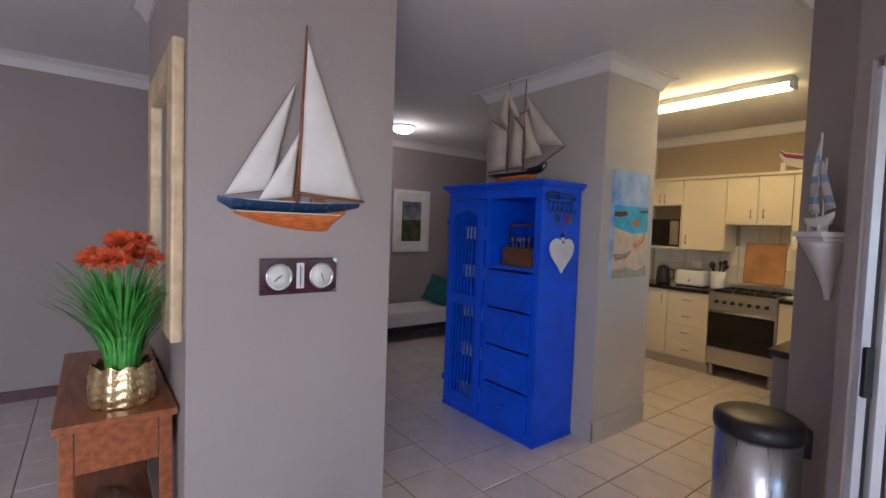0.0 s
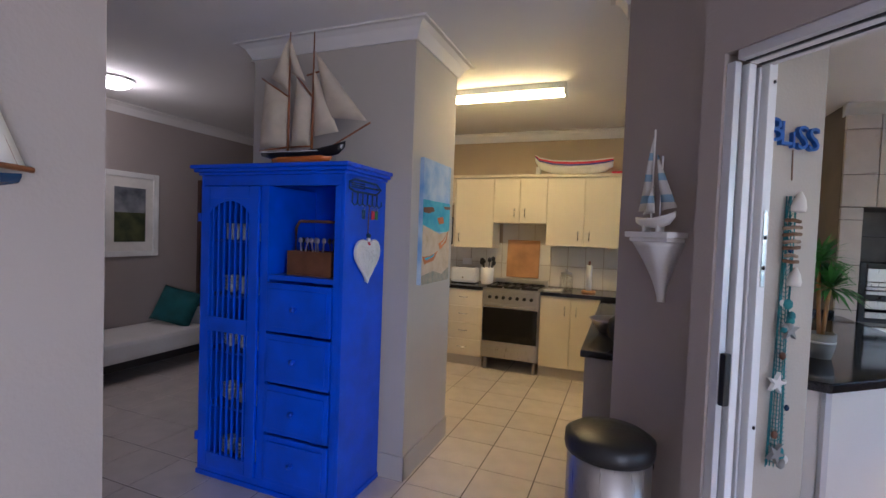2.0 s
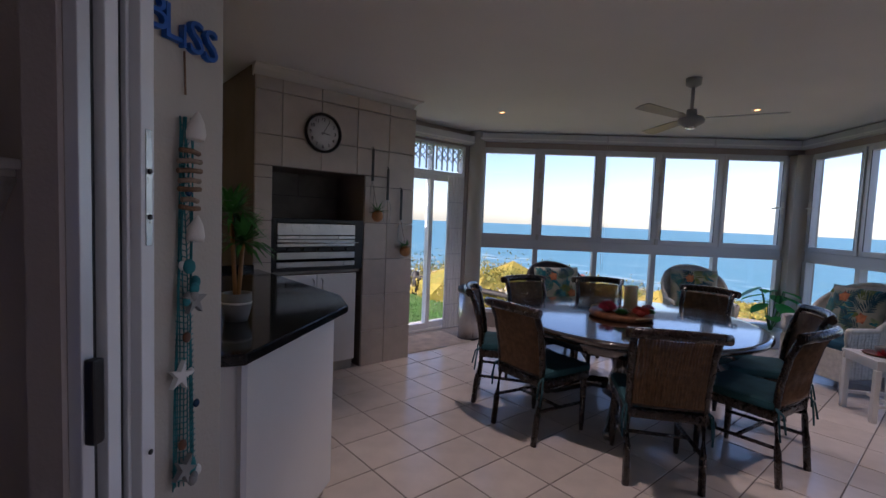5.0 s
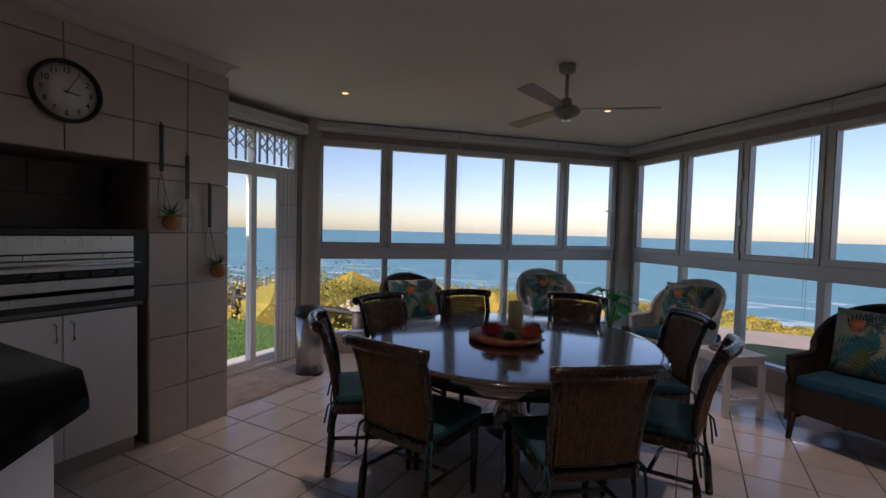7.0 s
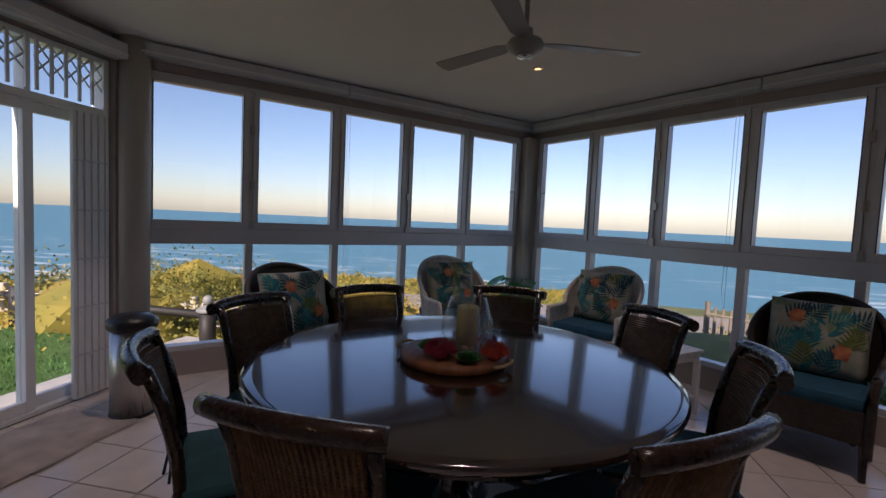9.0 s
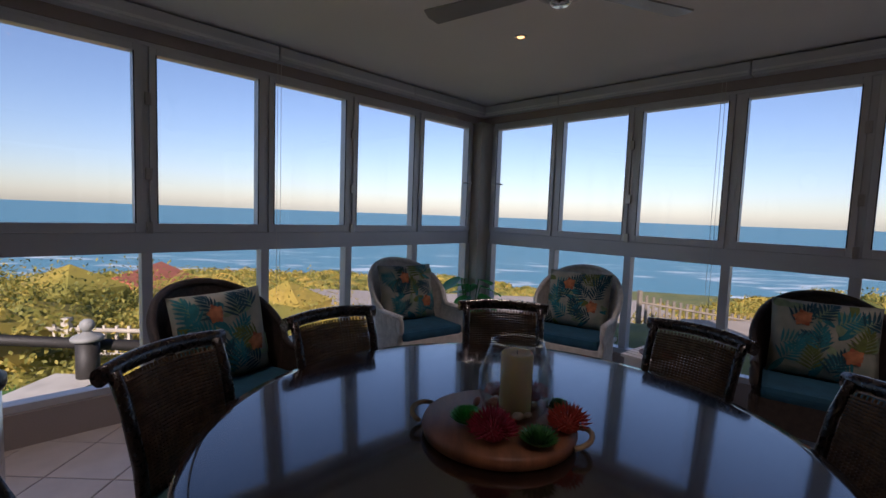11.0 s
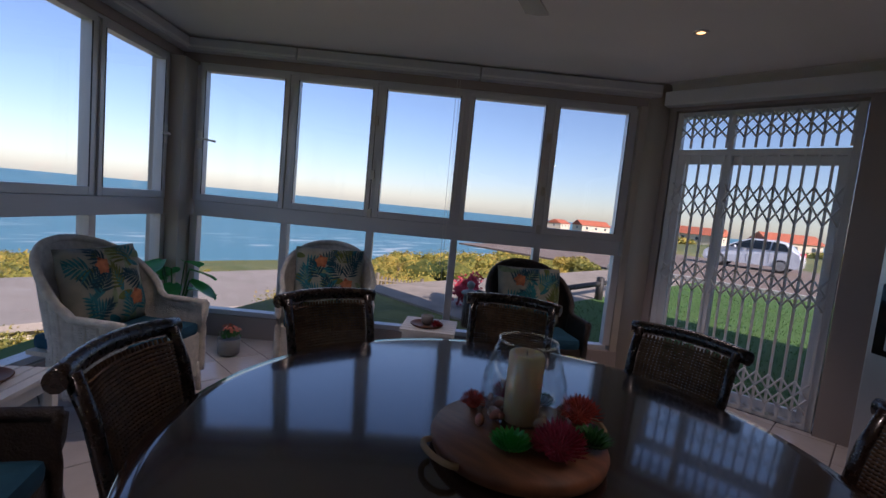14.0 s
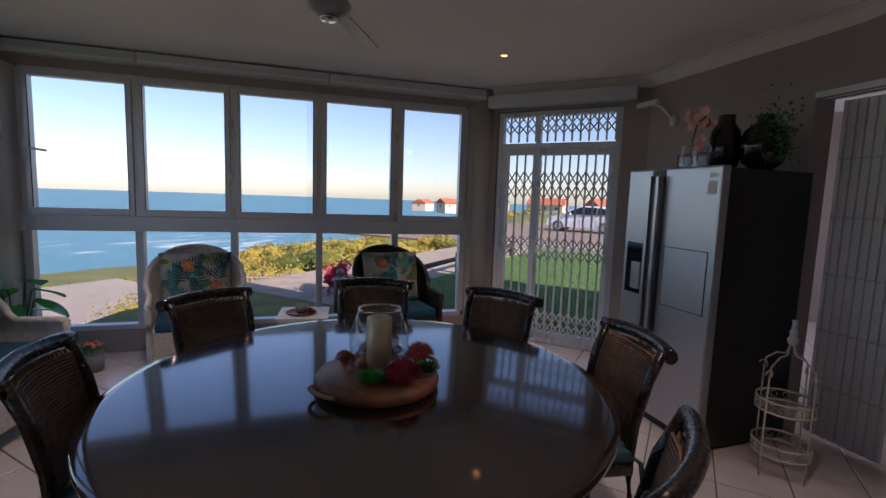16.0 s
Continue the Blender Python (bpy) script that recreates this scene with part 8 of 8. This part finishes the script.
# ---- shrubs ----
BUSH = bpy.data.materials.new("coastal_shrub_leaf")
BUSH.use_nodes = True
n, link = BUSH.node_tree.nodes, BUSH.node_tree.links.new
geo, rp, tcn, nz, mx = (n.new(k) for k in ("ShaderNodeNewGeometry", "ShaderNodeValToRGB", "ShaderNodeTexCoord", "ShaderNodeTexNoise", "ShaderNodeMath"))
nz.inputs["Scale"].default_value, nz.inputs["Detail"].default_value = 0.32, 4
link(tcn.outputs["Object"], nz.inputs[0])
mx.operation = "MULTIPLY_ADD"
mx.inputs[1].default_value = 0.22
link(geo.outputs["Random Per Island"], mx.inputs[0]), link(nz.outputs[0], mx.inputs[2])
rp.color_ramp.elements[0].position, rp.color_ramp.elements[1].position = 0.4, 0.84
rp.color_ramp.elements[0].color, rp.color_ramp.elements[1].color = (0.05, 0.075, 0.014, 1), (0.62, 0.4, 0.07, 1)
e = rp.color_ramp.elements.new(0.6)
e.color = (0.3, 0.27, 0.045, 1)
link(mx.outputs[0], rp.inputs[0]), link(rp.outputs[0], n["Principled BSDF"].inputs["Base Color"])
n["Principled BSDF"].inputs["Roughness"].default_value = 0.7
trl, mixs = n.new("ShaderNodeBsdfTranslucent"), n.new("ShaderNodeMixShader")
mixs.inputs[0].default_value = 0.3
link(rp.outputs[0], trl.inputs["Color"])
link(n["Principled BSDF"].outputs[0], mixs.inputs[1]), link(trl.outputs[0], mixs.inputs[2]), link(mixs.outputs[0], n["Material Output"].inputs[0])


tmp = bmesh.new()
bmesh.ops.create_icosphere(tmp, subdivisions=1, radius=1)
CORE = [tuple(v.co) for v in tmp.verts]
CORE_FACES = [tuple(v.index for v in f.verts) for f in tmp.faces]
tmp.free()


def leafy(bm, c, r, h, count, leaf, rg):
    """An uneven crown of leaves: several lobes, leaves on their shells."""
    lobes = [(Vector((c[0] + rg.uniform(-0.5, 0.5) * r, c[1] + rg.uniform(-0.5, 0.5) * r, c[2] + h * rg.uniform(0.25, 0.62))), rg.uniform(0.35, 0.62)) for _ in range(6)]
    for p, q in lobes:
        core = [bm.verts.new(p + Vector((v[0] * r * q, v[1] * r * q, v[2] * h * q * 0.7)) * 0.68 * rg.uniform(0.7, 1.1)) for v in CORE]
        for tri in CORE_FACES:
            bm.faces.new([core[k] for k in tri])
    for _ in range(count):
        p, q = rg.choice(lobes)
        d = Vector((rg.gauss(0, 1), rg.gauss(0, 1), rg.gauss(0.25, 1))).normalized()
        pos = p + Vector((d.x * r * q, d.y * r * q, d.z * h * q * 0.7)) * rg.uniform(0.75, 1.05)
        s = Vector((rg.gauss(0, 1), rg.gauss(0, 1), rg.gauss(0, 1))).normalized() * leaf
        t2 = s.cross(d)
        if t2.length < 1e-4:
            continue
        t2 = t2.normalized() * leaf * 0.55
        bm.faces.new([bm.verts.new(v) for v in (pos - s, pos - t2, pos + s, pos + t2)])


def skyline(az):
    """How many degrees below the horizon the scrub ends, by bearing."""
    rows = ((-68, 3.2), (-54, 3.6), (-46, 4.8), (-40, 5.8), (-35, 7.4), (-28, 9.4), (-16, 9.6), (-10, 8.5), (0, 7.4), (10, 7.4), (28, 6.8), (40, 6.2), (54, 4.4), (76, 4.0))
    for (a, u), (b, v) in zip(rows, rows[1:]):
        if az <= b:
            return u + (v - u) * (az - a) / (b - a)
    return 4.0


rg = random.Random(40)
bm = bmesh.new()
placed = 0
eye_z = 1.42
while placed < 1350:
    az = rg.uniform(-68, 76) if placed < 820 else rg.uniform(40, 76) if placed < 1000 else rg.uniform(-42, 45)
    dist = (9.5 if az < 40 else 6.5) + (185 if placed < 820 else 16) * rg.random() ** 2.2 if placed < 1000 else rg.uniform(50, 200)
    x, y = 2 + dist * math.cos(radians(az)), 3 + dist * math.sin(radians(az))
    if (x + y) / R2 < (10.5 if az < 40 else 9.9) and y > -1 or (x < 9.2 and -12 < y <= -1):
        continue
    if x < 6.2 and y > 4.5:
        continue
    if (18 < x < 28.5 and -10 < y < 12) or (-27.5 < y < -10.5 and x < 40) or (9.2 < x < 12.2 and -8 < y < 0):
        continue
    g0 = terrain_z(x, y)
    lim = 15 if -27 < az < 17 and dist < 20 else skyline(az)
    top = eye_z - dist * math.tan(radians(lim)) + rg.uniform(-0.6, 0.1) * (1 + dist / 60)
    h = min(rg.uniform(1.4, 3.2) * (1 + dist / 120), top - g0)
    if h < 0.4:
        continue
    leafy(bm, (x, y, g0), h * rg.uniform(0.8, 1.3), h, 2200 if dist < 14 else 1400 if dist < 25 else 520 if dist < 60 else 280, 0.012 + 0.0025 * dist, rg)
    placed += 1
tagged(part("coastal_shrubs", bm, BUSH), "yellow-green coastal shrubs covering the dune", "shrubs", kind="stuff")


def shrub(name, label, x, y, z, r, h, count, mat, leaf=0.05, seed=1):
    th = thing(name, label, "shrub")
    bm = bmesh.new()
    for k in range(4):
        a = 1.57 * k + seed
        tube(bm, [(x, y, z - 0.05), (x + 0.3 * r * math.cos(a), y + 0.3 * r * math.sin(a), z + 0.6 * h)], 0.03, 6, 0.01)
    part("branches", bm, GREYWOOD, th)
    bm = bmesh.new()
    leafy(bm, (x, y, z), r, h, count, leaf, random.Random(seed))
    tagged(part("crown", bm, mat, th), kind="stuff")
    return th


REDFL = material("bougainvillea_red", (0.5, 0.04, 0.07), 0.7, var=0.3)
shrub("bougainvillea", "red flowering shrub by the garden post", 6.75, -1.35, -0.13, 0.3, 0.62, 420, REDFL, 0.035, 3)
for k, (x, y, r, h) in enumerate(((5.3, -0.95, 0.35, 0.5), (7.6, 8.4, 0.9, 1.5), (6.7, 10.2, 0.7, 1.7), (7.0, 12.8, 0.9, 1.9))):
    shrub("garden_shrub", "dense green garden shrub beside the lawn", x, y, terrain_z(x, y), r, h, 1100, BUSH, 0.06, 10 + k)


def palm(x, y, z, h, seed, s_=1.0):
    th = thing("palm_tree", "small palm with arching feathery fronds", "palm")
    part("trunk", tube(bmesh.new(), [(x, y, z), (x + 0.05, y, z + h)], 0.09, 10, 0.06), GREYWOOD, th)
    rg_ = random.Random(seed)
    for k in range(13):
        a, up = 6.283 * k / 13 + rg_.uniform(-0.15, 0.15), rg_.uniform(0.2, 1.0)
        d = Vector((math.cos(a), math.sin(a), 0))
        s = Vector((-d.y, d.x, 0))
        bm = bmesh.new()
        base = Vector((x + 0.05, y, z + h))
        mid = [base + d * 0.9 * s_ * u + Vector((0, 0, s_ * (up * 0.7 * u - 0.85 * u * u))) for u in [i / 10 for i in range(11)]]
        tube(bm, mid, 0.01, 5)
        for q in range(1, 11):
            for sg in (-1, 1):
                l = 0.3 * s_ * (1 - 0.6 * q / 10)
                p = mid[q]
                bm.faces.new([bm.verts.new(v) for v in (p, p + d * 0.03 * s_, p + s * sg * l + d * 0.1 * s_ - Vector((0, 0, 0.1 * s_)))])
        part("frond", bm, BUSH, th)


palm(14.3, 9.7, terrain_z(14.3, 9.7), -0.7 - terrain_z(14.3, 9.7), 5, 1.9)
palm(26, 17.5, terrain_z(26, 17.5), -3.0 - terrain_z(26, 17.5), 6, 2.4)
palm(15, -7.0, terrain_z(15, -7.0), -0.9 - terrain_z(15, -7.0), 7, 1.9)

# ---- houses ----
PLASTER = material("cream_house_plaster", (0.6, 0.52, 0.4), 0.85, var=0.08)
REDROOF = material("red_roof_tile", (0.42, 0.12, 0.06), 0.8, var=0.25, scale=3, bump=0.5, fine=6)
FLATROOF = material("pale_flat_roof", (0.3, 0.26, 0.225), 0.9, var=0.1, scale=0.6)
WINDARK = material("far_window_glass", (0.03, 0.04, 0.05), 0.1)


def house(x, y, z, w, d, h, rz, roof, label):
    th = thing("house", label, "house", pose(x, y, z, 0, 0, rz))
    part("wall", boxes((-w / 2, -d / 2, -2, w / 2, d / 2, h)), PLASTER, th)
    if roof == "flat":
        part("roof", boxes((-w / 2 - 0.4, -d / 2 - 0.4, h, w / 2 + 0.4, d / 2 + 0.4, h + 0.25), bevel=0.03), FLATROOF, th)
    else:
        bm = prism([(-d / 2 - 0.5, h), (d / 2 + 0.5, h), (0, h + d * 0.28)], -w / 2 - 0.4, w / 2 + 0.4)
        bm.transform(Matrix(((0, 0, 1, 0), (1, 0, 0, 0), (0, 1, 0, 0), (0, 0, 0, 1))))
        part("roof", bm, REDROOF, th)
    for sy in (-1, 1):
        for k in range(3):
            cx = -w / 2 + w * (k + 0.5) / 3
            wd = part("window", boxes((cx - 0.6, sy * d / 2 - 0.05, h - 1.7, cx + 0.6, sy * d / 2 + 0.05, h - 0.6)), WHITEF, th)
            part("pane", boxes((cx - 0.53, sy * d / 2 - 0.06, h - 1.63, cx + 0.53, sy * d / 2 + 0.06, h - 0.67)), WINDARK, wd)
    for sx in (-1, 1):
        wd = part("window", boxes((sx * w / 2 - 0.05, -0.6, h - 1.7, sx * w / 2 + 0.05, 0.6, h - 0.6)), WHITEF, th)
        part("pane", boxes((sx * w / 2 - 0.06, -0.53, h - 1.63, sx * w / 2 + 0.06, 0.53, h - 0.67)), WINDARK, wd)


house(24, 1, -6.2, 7, 18.5, 2.7, 0, "flat", "low pale flat-roofed house below the windows")
house(20, 18.5, -7.0, 8, 6, 2.6, 30, "gable", "cream house with red tiled roof down the slope")
house(46, 9, -11.5, 9, 7, 2.8, -20, "gable", "small house with red tiled roof among the shrubs")
house(37.5, 26.8, -8.3, 9, 6, 2.8, 15, "gable", "small house with red tiled roof among the shrubs")
for k, (x, y, z, w, rf) in enumerate(((44, -150, -2.0, 12, "gable"), (70, -165, -2.5, 13, "flat"), (22, -140, -1.8, 13, "gable"), (100, -190, -3.2, 14, "gable"), (4, -150, -1.8, 12, "gable"), (140, -230, -4, 15, "gable"), (55, -190, -2.0, 11, "gable"))):
    house(x, y, z, w, 8, 2.6 if rf == "gable" else 3.6, 20 * k, rf, "distant cream house with a low roof on the ridge")
bm = bmesh.new()
for k in range(70):
    x, y = rg.uniform(-10, 95), rg.uniform(-150, -40)
    if y > -22 - x * 0.2 and x > 30:
        continue
    leafy(bm, (x, y, terrain_z(x, y) - 0.2), rg.uniform(1.6, 3.2), rg.uniform(0.8, 1.7), 160, 0.25, rg)
tagged(part("ridge_shrubs", bm, BUSH), "green shrubs and trees along the ridge road", "shrubs", kind="stuff")

# ---- parked car ----
car = thing("parked_car", "white hatchback car parked on the driveway", "car", pose(7.0, -22.6, -0.13))
CARP = material("white_car_paint", (0.72, 0.74, 0.77), 0.2, var=0.02, bump=0, coat=0.6)
CARG = material("car_window_glass", (0.015, 0.02, 0.025), 0.05, bump=0)
prof = [(-2.0, 0.3), (-2.02, 0.62), (-1.95, 0.9), (-1.75, 1.0), (-1.35, 1.4), (-0.9, 1.48), (0.1, 1.47), (0.75, 1.2), (1.05, 0.98), (1.75, 0.85), (2.0, 0.65), (2.03, 0.4), (1.95, 0.26), (-1.9, 0.26)]
bm = bmesh.new()
rings = []
for y, k in ((-0.84, 0.0), (-0.8, 0.35), (-0.6, 1.0), (0.6, 1.0), (0.8, 0.35), (0.84, 0.0)):
    ring = []
    for x, z in prof:
        zz = z if z < 0.95 else 0.95 + (z - 0.95) * (0.93 + 0.07 * k)
        xx = x * (0.97 + 0.03 * k)
        yy = y * (1.0 if z < 0.98 else 1 - 0.2 * (z - 0.98) / 0.5)
        ring.append(bm.verts.new((xx, yy, zz)))
    rings.append(ring)
for a, b in zip(rings, rings[1:]):
    for k in range(len(prof)):
        bm.faces.new((a[k], a[(k + 1) % len(prof)], b[(k + 1) % len(prof)], b[k])).smooth = True
bm.faces.new(rings[0]), bm.faces.new(rings[-1][::-1])
part("body", bm, CARP, car)
for sy in (-1, 1):
    for pts in ([(-1.6, 1.0), (-1.28, 1.34), (-0.85, 1.4), (-0.8, 1.0)], [(-0.74, 1.0), (-0.79, 1.4), (-0.1, 1.41), (-0.08, 1.0)], [(-0.02, 1.0), (-0.04, 1.41), (0.1, 1.4), (0.66, 1.16), (0.85, 1.0)]):
        b = slab([(x, z) for x, z in pts], 0.02, "xz", 0)
        b.transform(Matrix.Translation((0, 0, 0)))
        for v in b.verts:
            v.co.y = sy * (0.85 * (1 - 0.2 * max(0, v.co.z - 0.98) / 0.5) + 0.004) + (v.co.y * 0.3)
        part("side_window", b, CARG, car)
    for x in (-1.25, 1.28):
        w = part("wheel", lathe([(0.0, -0.1), (0.28, -0.1), (0.31, -0.06), (0.31, 0.06), (0.28, 0.1), (0.0, 0.1)], 28), RUBBER, car, at=pose(x, sy * 0.77, 0.31, 90, 0, 0))
        part("rim", lathe([(0.05, 0.0), (0.2, 0.02), (0.21, 0.0)], 20), STEEL, w, at=pose(0, 0, -0.12 if sy > 0 else 0.101, 0, 0, 0))
        for q in range(5):
            part("spoke", boxes((0.03, -0.02, -0.01, 0.2, 0.02, 0.012)), STEEL, w, at=pose(0, 0, -0.115 if sy > 0 else 0.11, 0, 0, 72 * q))
    part("door_seam", boxes((-0.78, sy * 0.842, 0.35, -0.77, sy * 0.846, 0.98), (0.1, sy * 0.842, 0.35, 0.11, sy * 0.846, 0.98)), BLACK, car)
    part("headlight", ball(bmesh.new(), (1.82, sy * 0.62, 0.72), 0.12, (1.0, 1.2, 0.6)), CHROME, car)
    part("tail_light", ball(bmesh.new(), (-1.92, sy * 0.66, 0.86), 0.1, (0.6, 1.0, 1.4)), RED, car)
    part("mirror", ball(bmesh.new(), (0.62, sy * 0.93, 1.02), 0.08, (0.7, 1.2, 0.8)), CARP, car)


# ---- floor tiles, wall tiles ----
PITCH, OX, OY, GAP = 0.36, 1.18, 2.99, 0.007


def clip(poly, a, b, c):
    """Keeps the part of a plan outline where a*x + b*y <= c."""
    out = []
    for i, p in enumerate(poly):
        q = poly[(i + 1) % len(poly)]
        dp, dq = a * p[0] + b * p[1] - c, a * q[0] + b * q[1] - c
        if dp <= 0:
            out.append(p)
        if dp * dq < 0:
            t = dp / (dp - dq)
            out.append((p[0] + t * (q[0] - p[0]), p[1] + t * (q[1] - p[1])))
    return out


def tile_mesh(w, h, t, name, mat, e=0.003):
    """A flat tile with a small bevel round its top, centred, top at z = 0."""
    bm = bmesh.new()
    low = [bm.verts.new((sx * w / 2, sy * h / 2, -t)) for sx, sy in ((-1, -1), (1, -1), (1, 1), (-1, 1))]
    mid = [bm.verts.new((sx * w / 2, sy * h / 2, -e * 0.6)) for sx, sy in ((-1, -1), (1, -1), (1, 1), (-1, 1))]
    top = [bm.verts.new((sx * (w / 2 - e), sy * (h / 2 - e), 0)) for sx, sy in ((-1, -1), (1, -1), (1, 1), (-1, 1))]
    bm.faces.new(top)
    for a, b in ((low, mid), (mid, top)):
        for k in range(4):
            bm.faces.new((a[k], a[(k + 1) % 4], b[(k + 1) % 4], b[k]))
    me = bpy.data.meshes.new(name)
    bm.to_mesh(me)
    bm.free()
    me.materials.append(mat)
    return me


floor_ob = bpy.data.objects["floor"]
whole = tile_mesh(PITCH - GAP, PITCH - GAP, 0.012, "floor_tile", TILE)
rg = random.Random(6)
verts, faces = [], []
made = 0
for i in range(-20, 17):
    for j in range(-19, 10):
        x0, y0 = OX + i * PITCH, OY + j * PITCH
        x1, y1 = x0 + PITCH, y0 + PITCH
        cx, cy = (x0 + x1) / 2, (y0 + y1) / 2
        if cx < -6 or cy < -3.5 or cy > 6.2 or (cx > 2.1 and (cy > 5.9 or cy < -0.6)) or (cx > 2.9 and cy < -0.5):
            continue
        sq = [(x0 + GAP / 2, y0 + GAP / 2), (x1 - GAP / 2, y0 + GAP / 2), (x1 - GAP / 2, y1 - GAP / 2), (x0 + GAP / 2, y1 - GAP / 2)]
        cut = clip(clip(sq, 1, 1, 9.5), 1, -1, 4.11)
        if cx > 2.1:
            cut = clip(clip(cut, 0, 1, 5.72), 0, -1, 0.34) if cut else cut
        if len(cut) < 3:
            continue
        if len(cut) == 4 and cut == sq and -2.95 < cx < 5.5 and 1.25 < cy < 5.1:
            made += 1
            piece("tile", whole, floor_ob, pose(cx, cy, rg.uniform(-0.0006, 0.0006), rg.uniform(-0.08, 0.08), rg.uniform(-0.08, 0.08)))
            continue
        b0 = len(verts)
        m = len(cut)
        mx_, my_ = sum(p[0] for p in cut) / m, sum(p[1] for p in cut) / m
        verts += [(x, y, -0.01) for x, y in cut] + [(x, y, -0.002) for x, y in cut] + [(x + (mx_ - x) * 0.012, y + (my_ - y) * 0.012, 0.0) for x, y in cut]
        faces.append(tuple(range(b0 + 2 * m, b0 + 3 * m)))
        for r in (0, m):
            faces += [(b0 + r + k, b0 + r + (k + 1) % m, b0 + r + m + (k + 1) % m, b0 + r + m + k) for k in range(m)]
me = bpy.data.meshes.new("outer_tiles")
me.from_pydata(verts, [], faces)
me.materials.append(TILE)
rest = new("outer_tiles", me)
rest.parent = floor_ob
rest["kind"] = "stuff"

grill = bpy.data.objects["wall_grill_core"]
XJ, ZJ = (0.67, 0.89, 1.24, 1.6, 1.95, 2.27), (0.0, 0.35, 0.7, 1.05, 1.4, 1.75, 2.1, 2.45, 2.56)
for a, b in zip(XJ, XJ[1:]):
    for c, d in zip(ZJ, ZJ[1:]):
        x0, x1, z0, z1 = a, b, c, d
        if z0 < 1.85:
            if x0 >= 0.815 and x1 <= 1.69:
                if z1 <= 1.85:
                    continue
                z0 = 1.852
            elif x0 < 0.815:
                if z1 > 1.85:
                    pass
                else:
                    x1 = min(x1, 0.815)
            elif x0 < 1.69 and z1 <= 1.85:
                x0 = 1.692
        w, h = x1 - x0 - 0.006, z1 - z0 - 0.006
        if x0 < 0.815 and x1 > 0.815 and c < 1.85 < d:
            h = d - 1.852 - 0.006
            piece("tile", tile_mesh(0.815 - x0 - 0.004, 1.846 - c - 0.004, 0.024, "wall_tile", WTILE), grill, pose((x0 + 0.815) / 2, 4.976, (c + 1.848) / 2, 90, 0, 0))
            z0 = 1.852
        if x0 < 1.69 < x1 and c < 1.85 < d:
            piece("tile", tile_mesh(x1 - 1.692 - 0.004, 1.846 - c - 0.004, 0.024, "wall_tile", WTILE), grill, pose((x1 + 1.692) / 2, 4.976, (c + 1.848) / 2, 90, 0, 0))
            h, z0 = d - 1.852 - 0.006, 1.852
        piece("tile", tile_mesh(w, h, 0.024, "wall_tile", WTILE), grill, pose((x0 + x1) / 2, 4.976, (z0 + z1) / 2, 90, 0, 0))
for c, d in zip(ZJ, ZJ[1:]):
    for a, b in ((5.0, 5.3), (5.3, 5.6)):
        piece("tile", tile_mesh(b - a - 0.006, d - c - 0.006, 0.016, "wall_tile", WTILE), grill, pose(2.271, (a + b) / 2, (c + d) / 2, 90, 0, 90))
# lining of the grill recess
DARKT = material("dark_lining_tile", (0.16, 0.14, 0.12), 0.5, var=0.25, scale=5)
part("recess_lining", boxes((0.84, 5.48, 1.42, 1.67, 5.4985, 1.63), (0.84, 5.48, 1.635, 1.25, 5.4985, 1.844), (1.255, 5.48, 1.635, 1.67, 5.4985, 1.844)), DARKT, grill)
# kitchen splashback
SPLASH = material("white_glazed_tile", (0.66, 0.62, 0.54), 0.2, var=0.05, scale=4, bump=0.01, per_piece=0.03)
north = bpy.data.objects["wall_north"]
st_ = tile_mesh(0.194, 0.244, 0.008, "splash_tile", SPLASH)
for i in range(15):
    for j in range(3):
        x, z = -3.2 + 0.2 * i, 1.06 + 0.25 * j
        if j == 2 and not -2.36 < x < -1.7:
            continue
        piece("tile", st_, north, pose(x, 6.092, z, 90, 0, 0))
